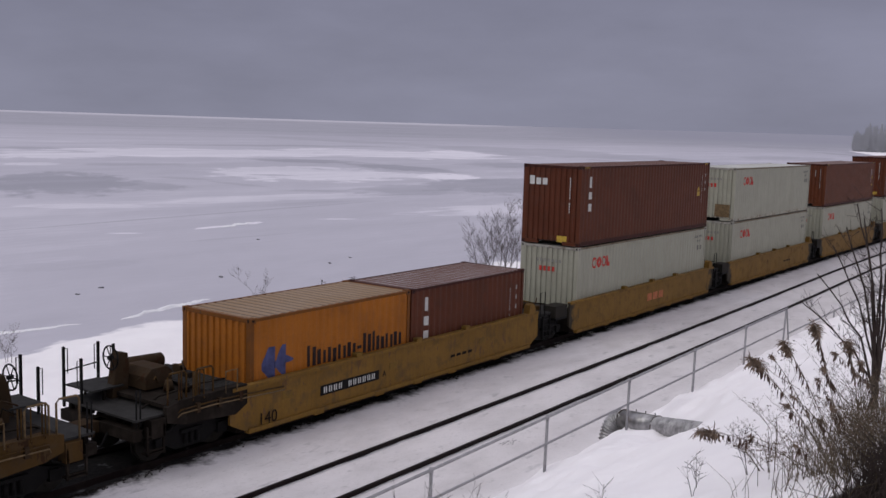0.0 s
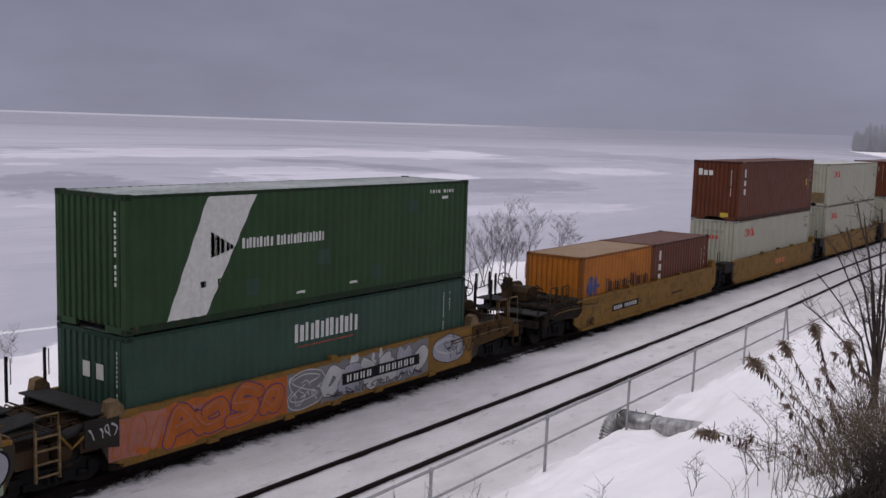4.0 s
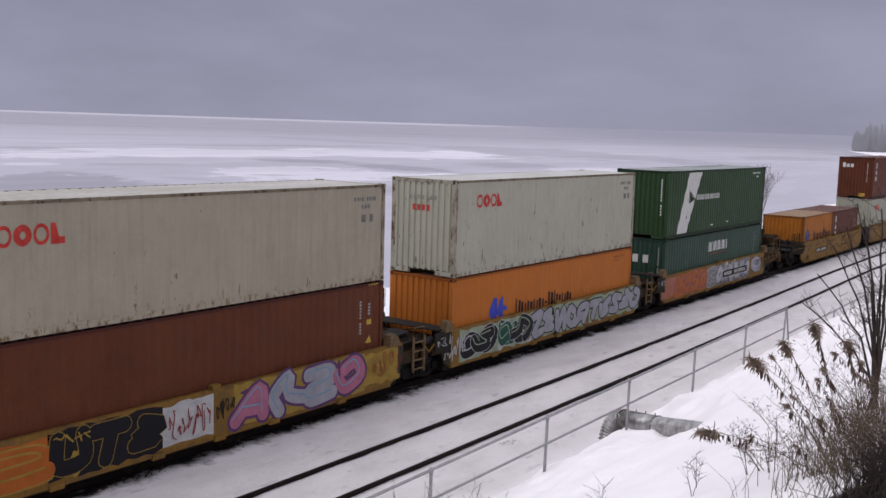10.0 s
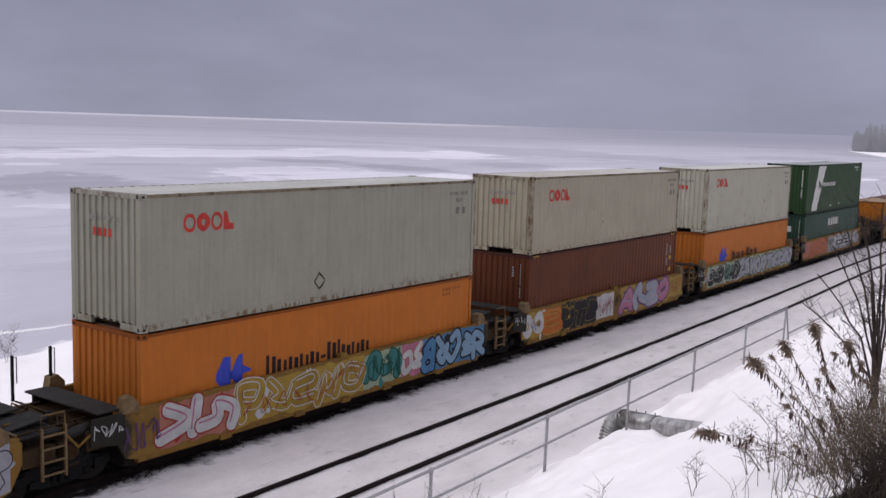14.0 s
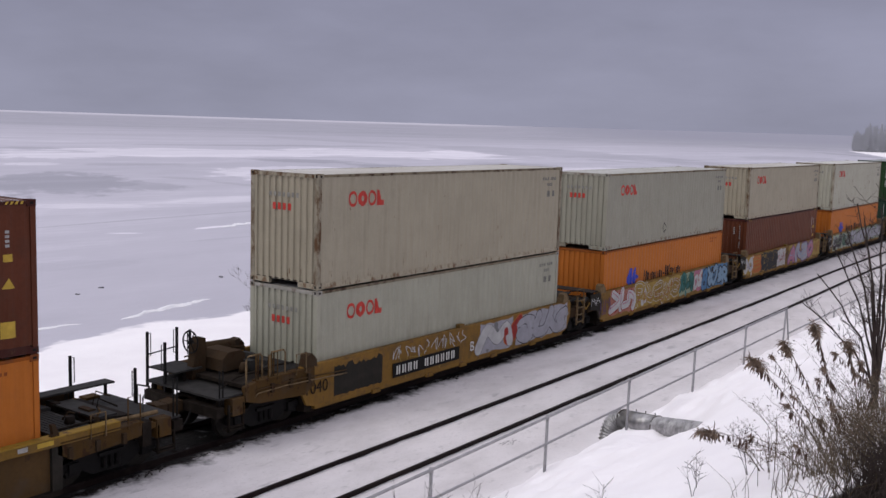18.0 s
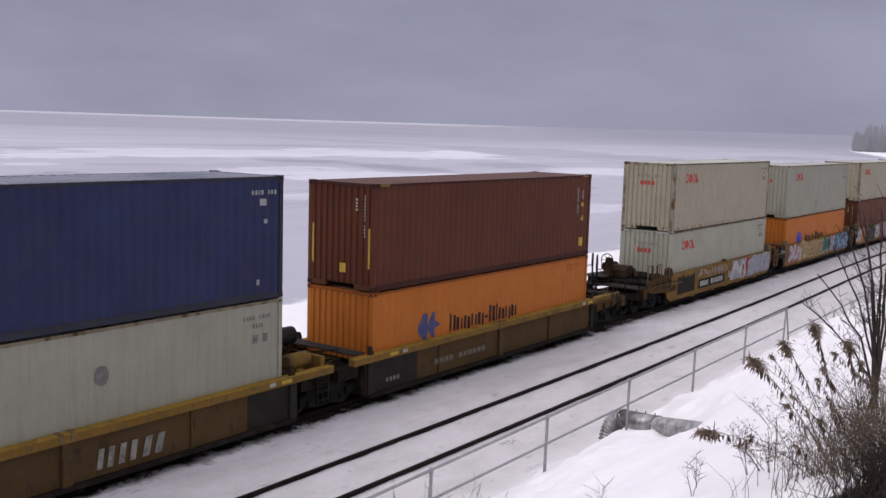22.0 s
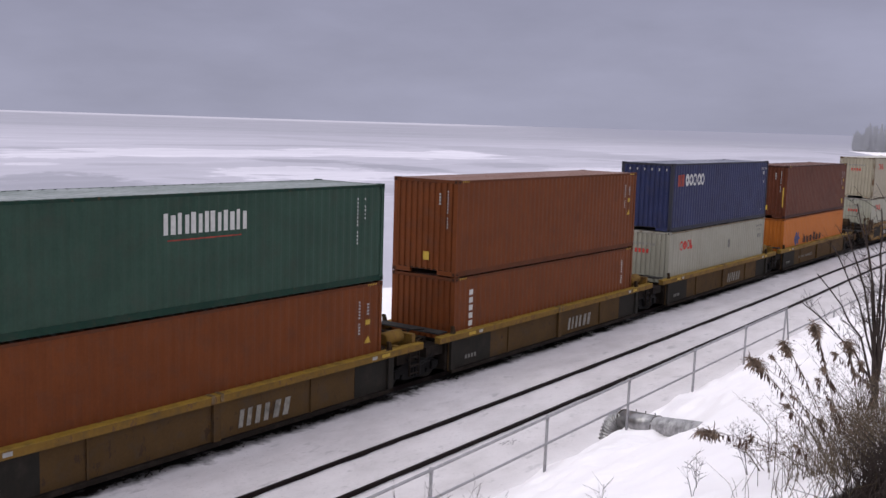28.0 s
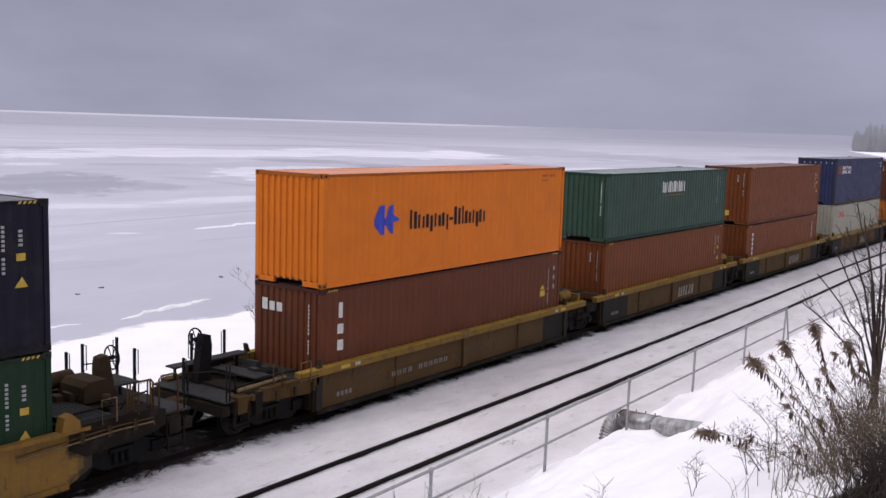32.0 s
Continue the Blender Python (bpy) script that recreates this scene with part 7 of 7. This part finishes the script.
def tangle():
    """Dead grass and fine weed stems on the bank."""
    rnd = random.Random(5)
    g, f = Geo(), Geo()
    for i in range(1000):
        t = rnd.random()
        if t < 0.72:
            x, y = rnd.gauss(8.3, 0.65), rnd.gauss(1.62, 0.32)
            h = rnd.uniform(0.10, 0.50)
        else:
            x, y = rnd.gauss(10.2, 1.1), rnd.gauss(2.1, 0.35)
            h = rnd.uniform(0.12, 0.55)
        if y > 2.75:
            continue
        b = Vector((x, y, land(x, y) - 0.02))
        d = Vector((rnd.uniform(-1, 1), rnd.uniform(-1, 1), 0)) * rnd.uniform(0.2, 1.3)
        p1 = b + Vector((0, 0, h * 0.55)) + d * h * 0.35
        p2 = b + Vector((0, 0, h * 0.9)) + d * h
        (g if rnd.random() < 0.6 else f).tube([b, p1, p2], [0.0030, 0.0022, 0.0012], 3, caps=False)
    k = Geo()
    for i in range(1100):
        x, y = rnd.gauss(6.9, 0.30), rnd.gauss(1.22, 0.15)
        h = rnd.uniform(0.12, 0.42)
        b = Vector((x, y, land(x, y) - 0.02))
        d = Vector((rnd.uniform(-1, 1), rnd.uniform(-1, 1), 0)) * rnd.uniform(0.2, 1.2)
        k.tube([b, b + Vector((0, 0, h * 0.55)) + d * h * 0.35, b + Vector((0, 0, h * 0.85)) + d * h], [0.004, 0.003, 0.0015], 3, caps=False)
    solid("dead_grass", g, M_GRASS, "tangle of dead straw grass on the snow bank", "grass", kind="stuff")
    solid("dark_stems", k, M_TWIG, "dense tangle of dark dry stems on the bank", "weeds", kind="stuff")
    solid("weed_stems", f, M_REED, "tangle of dark dry weed stems on the bank", "weeds", kind="stuff")


tangle()


def brush_weed(x, y, h, seed):
    """A bushy dry weed of fine forking twigs with shrivelled leaf scraps."""
    rnd = random.Random(seed)
    stems, scraps = Geo(), Geo()

    def grow(p, d, length, r, depth):
        pts = [p]
        for i in range(3):
            d = (d + Vector((rnd.uniform(-1, 1), rnd.uniform(-1, 1), rnd.uniform(-0.4, 0.5))) * 0.22).normalized()
            pts.append(pts[-1] + d * length / 3)
        stems.tube(pts, [r, r * 0.8, r * 0.6, r * 0.4], 4 if depth < 2 else 3, caps=False)
        if depth < 3:
            for i in range((6, 4, 3)[depth]):
                j = rnd.randrange(1, 4)
                side = Vector((rnd.uniform(-1, 1), rnd.uniform(-1, 1), rnd.uniform(-0.2, 0.6))).normalized()
                grow(pts[j], (d * 0.7 + side * 0.8).normalized(), length * rnd.uniform(0.35, 0.6), r * 0.55, depth + 1)
        elif rnd.random() < 0.5:
            q = pts[-1]
            e = Vector((rnd.uniform(-1, 1), rnd.uniform(-1, 1), rnd.uniform(-1.5, 0))).normalized() * rnd.uniform(0.015, 0.045)
            w = e.cross(Vector((rnd.uniform(-1, 1), 1, 0.3))).normalized() * rnd.uniform(0.003, 0.009)
            scraps.face([q, q + e * 0.5 - w, q + e, q + e * 0.5 + w])

    for k in range(3):
        grow(Vector((rnd.uniform(-0.05, 0.05), rnd.uniform(-0.05, 0.05), -0.03)), Vector((rnd.uniform(-0.6, 0.3), rnd.uniform(-0.2, 0.7), 1)).normalized(), h * rnd.uniform(0.5, 0.8), 0.0045, 0)
    root = thing("brush_weed", "bushy dry brown weed on the snow bank", "plant", "weeds on the bank", m=pose(x, y, land(x, y)))
    part("stem_tuft", stems, M_REED if seed % 3 else M_STRAW, root)["kind"] = "stuff"
    part("foliage", scraps, M_LEAF if seed % 2 else M_HEAD, root)["kind"] = "stuff"


rnd = random.Random(31)
for i in range(16):
    x = rnd.uniform(7.6, 10.2)
    brush_weed(x, rnd.uniform(1.45, 2.35) + (0.25 if i % 5 == 0 else 0.0), rnd.uniform(0.45, 1.0), 200 + i)
for i in range(3):
    x = rnd.uniform(7.9, 9.0)
    brush_weed(x, 2.25 + 0.75 * rnd.random() * (x - 7.0) / 2.7, rnd.uniform(0.35, 0.62), 240 + i)


def sprig(x, y, h, seed):
    rnd = random.Random(seed)
    z = land(x, y)
    g = Geo()
    for s in range(2 if h < 0.5 else 3):
        d = Vector((rnd.uniform(-0.35, 0.35), rnd.uniform(-0.35, 0.35), 1)).normalized()
        pts = [Vector((0, 0, -0.03))]
        for i in range(4):
            pts.append(pts[-1] + (d + Vector((rnd.uniform(-0.15, 0.15), rnd.uniform(-0.15, 0.15), 0))) * h / 4)
        g.tube(pts, [0.0036, 0.003, 0.0024, 0.0018, 0.0012], 5, caps=False)
        for i in range(8):
            k = rnd.uniform(1.2, 3.9)
            p = pts[int(k)].lerp(pts[int(k) + 1], k % 1)
            e = p + Vector((rnd.uniform(-1, 1), rnd.uniform(-1, 1), rnd.uniform(0.3, 1.0))).normalized() * rnd.uniform(0.06, 0.2)
            g.tube([p, e], [0.002, 0.0012], 4, caps=False)
    solid("twig_sprig", g, M_TWIG, "thin dark twigs sticking out of the snow bank", "twigs", "twigs in the snow", m=pose(x, y, z))


for i, (x, y, h) in enumerate(((7.64, 5.88, 1.22), (8.12, 6.03, 1.08), (8.7, 6.07, 0.98), (8.77, 4.34, 0.46), (8.4, 3.23, 0.36), (9.78, 6.2, 0.6), (9.2, 3.5, 0.4), (8.9, 2.9, 0.5))):
    sprig(x, y, h, 60 + i)


# ---- shore and distance ----
def snow_ridge(x0, y0, x1, y1, w, h, seed):
    rnd = random.Random(seed)
    g = Geo()
    n = 26
    rows = []
    for i in range(n + 1):
        t = i / n
        cx, cy = x0 + (x1 - x0) * t, y0 + (y1 - y0) * t + 0.4 * noise.noise((t * 5, seed, 0))
        e = math.sin(math.pi * t) ** 0.6 if 0 < t < 1 else 0.0
        ww = w * (0.4 + 0.6 * e) * rnd.uniform(0.6, 1.2)
        hh = h * e * rnd.uniform(0.5, 1.2)
        rows.append([(cx, cy - ww, -1.63), (cx, cy - ww * 0.4, -1.6 + hh * 0.8), (cx, cy + ww * 0.2, -1.6 + hh), (cx, cy + ww, -1.63)])
    g.v = [p for r in rows for p in r]
    g.f = [(4 * i + j, 4 * i + 4 + j, 4 * i + 5 + j, 4 * i + 1 + j) for i in range(n) for j in range(3)]
    g.m, g.s = [0] * len(g.f), [True] * len(g.f)
    solid("snow_ridge", g, M_SNOW, "low white pressure ridge on the lake ice", "snow ridge", "ridges on the ice")


for i, r in enumerate(((27.2, 37.7, 33.5, 39.0, 0.24, 0.12), (19.0, 39.0, 25.4, 38.0, 0.20, 0.09), (57.0, 65.0, 62.0, 66.5, 0.35, 0.12))):
    snow_ridge(*r, 70 + i)


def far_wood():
    """A clump of bare trees on the far point, its mist put into the colour."""
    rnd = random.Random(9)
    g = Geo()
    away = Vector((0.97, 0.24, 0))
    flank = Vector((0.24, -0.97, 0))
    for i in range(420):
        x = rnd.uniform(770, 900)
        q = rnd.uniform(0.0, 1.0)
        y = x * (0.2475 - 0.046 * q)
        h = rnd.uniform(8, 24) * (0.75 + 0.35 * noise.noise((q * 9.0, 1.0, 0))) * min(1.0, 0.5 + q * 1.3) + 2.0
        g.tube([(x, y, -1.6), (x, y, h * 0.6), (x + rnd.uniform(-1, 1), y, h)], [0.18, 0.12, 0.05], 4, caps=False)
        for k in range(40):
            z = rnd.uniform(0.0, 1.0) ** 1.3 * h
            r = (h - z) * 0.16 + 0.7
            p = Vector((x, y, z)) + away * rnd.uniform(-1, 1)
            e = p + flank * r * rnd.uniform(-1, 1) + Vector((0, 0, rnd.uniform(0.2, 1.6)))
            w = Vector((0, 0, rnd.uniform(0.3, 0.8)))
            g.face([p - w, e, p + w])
    solid("far_wood", g, M_FAR, "bare wood on the far point, mist put into its pale colour", "wood", kind="stuff")


far_wood()
STONES = ((31.6, 45.5, 0.20), (29.6, 44.6, 0.18), (38.7, 44.1, 0.22), (41.6, 45.8, 0.14), (47.7, 43.8, 0.20), (53.3, 56.5, 0.2), (50.8, 44.8, 0.16), (22.8, 54.0, 0.16))
for x, y, s in ((20.01, 12.33, 1.0), (28.6, 14.55, 1.3), (19.8, 12.45, 0.5)):
    rnd = random.Random(int(x * 10))
    g = Geo()
    for k in range(26):
        a, b, r = rnd.gauss(0, 0.20 * s), rnd.gauss(0, 0.07 * s), rnd.uniform(0.008, 0.03) * s
        g.tube([(a, b, -0.16), (a + r * 0.2, b, -0.12), (a, b + r * 0.2, -0.10 + r * 0.15)], [r, r * 0.9, r * 0.3], 6)
    solid("ballast_clump", g, M_SMUDGE, "small clump of grey stones showing through the snow", "stones", "stones in the snow", m=pose(x, y, 0))

for k, (x, y, r) in enumerate(STONES):
    rnd = random.Random(900 + k)
    g = Geo().tube([(-r, 0, -0.06), (-r * 0.6, 0, -0.01), (r * 0.4, 0.02, 0.0), (r, 0, -0.06)], [r * 0.2, r * rnd.uniform(0.3, 0.5), r * rnd.uniform(0.25, 0.45), r * 0.1], 7)
    solid("stone", g, M_SMUDGE, "dark stone frozen into the lake ice", "stone", "stones on the ice", m=pose(x, y, land(x, y), 0, 0, rnd.uniform(0, 180)))


# ---- what moves ----
def travel(t):
    k = min(int(t), 31)
    return S[k] + (S[k + 1] - S[k]) * (t - k)


def motions():
    for ob, u, z in MOVERS:
        walk(ob, [(t, pose(u + S[t], TRAIN_Y, z)) for t in range(33)])
    for w, x in WHEELS:
        walk(w, [(k / 10, pose(x, 0, 0.457, 0, math.degrees(travel(k / 10) / 0.43), 0)) for k in range(321)])


motions()
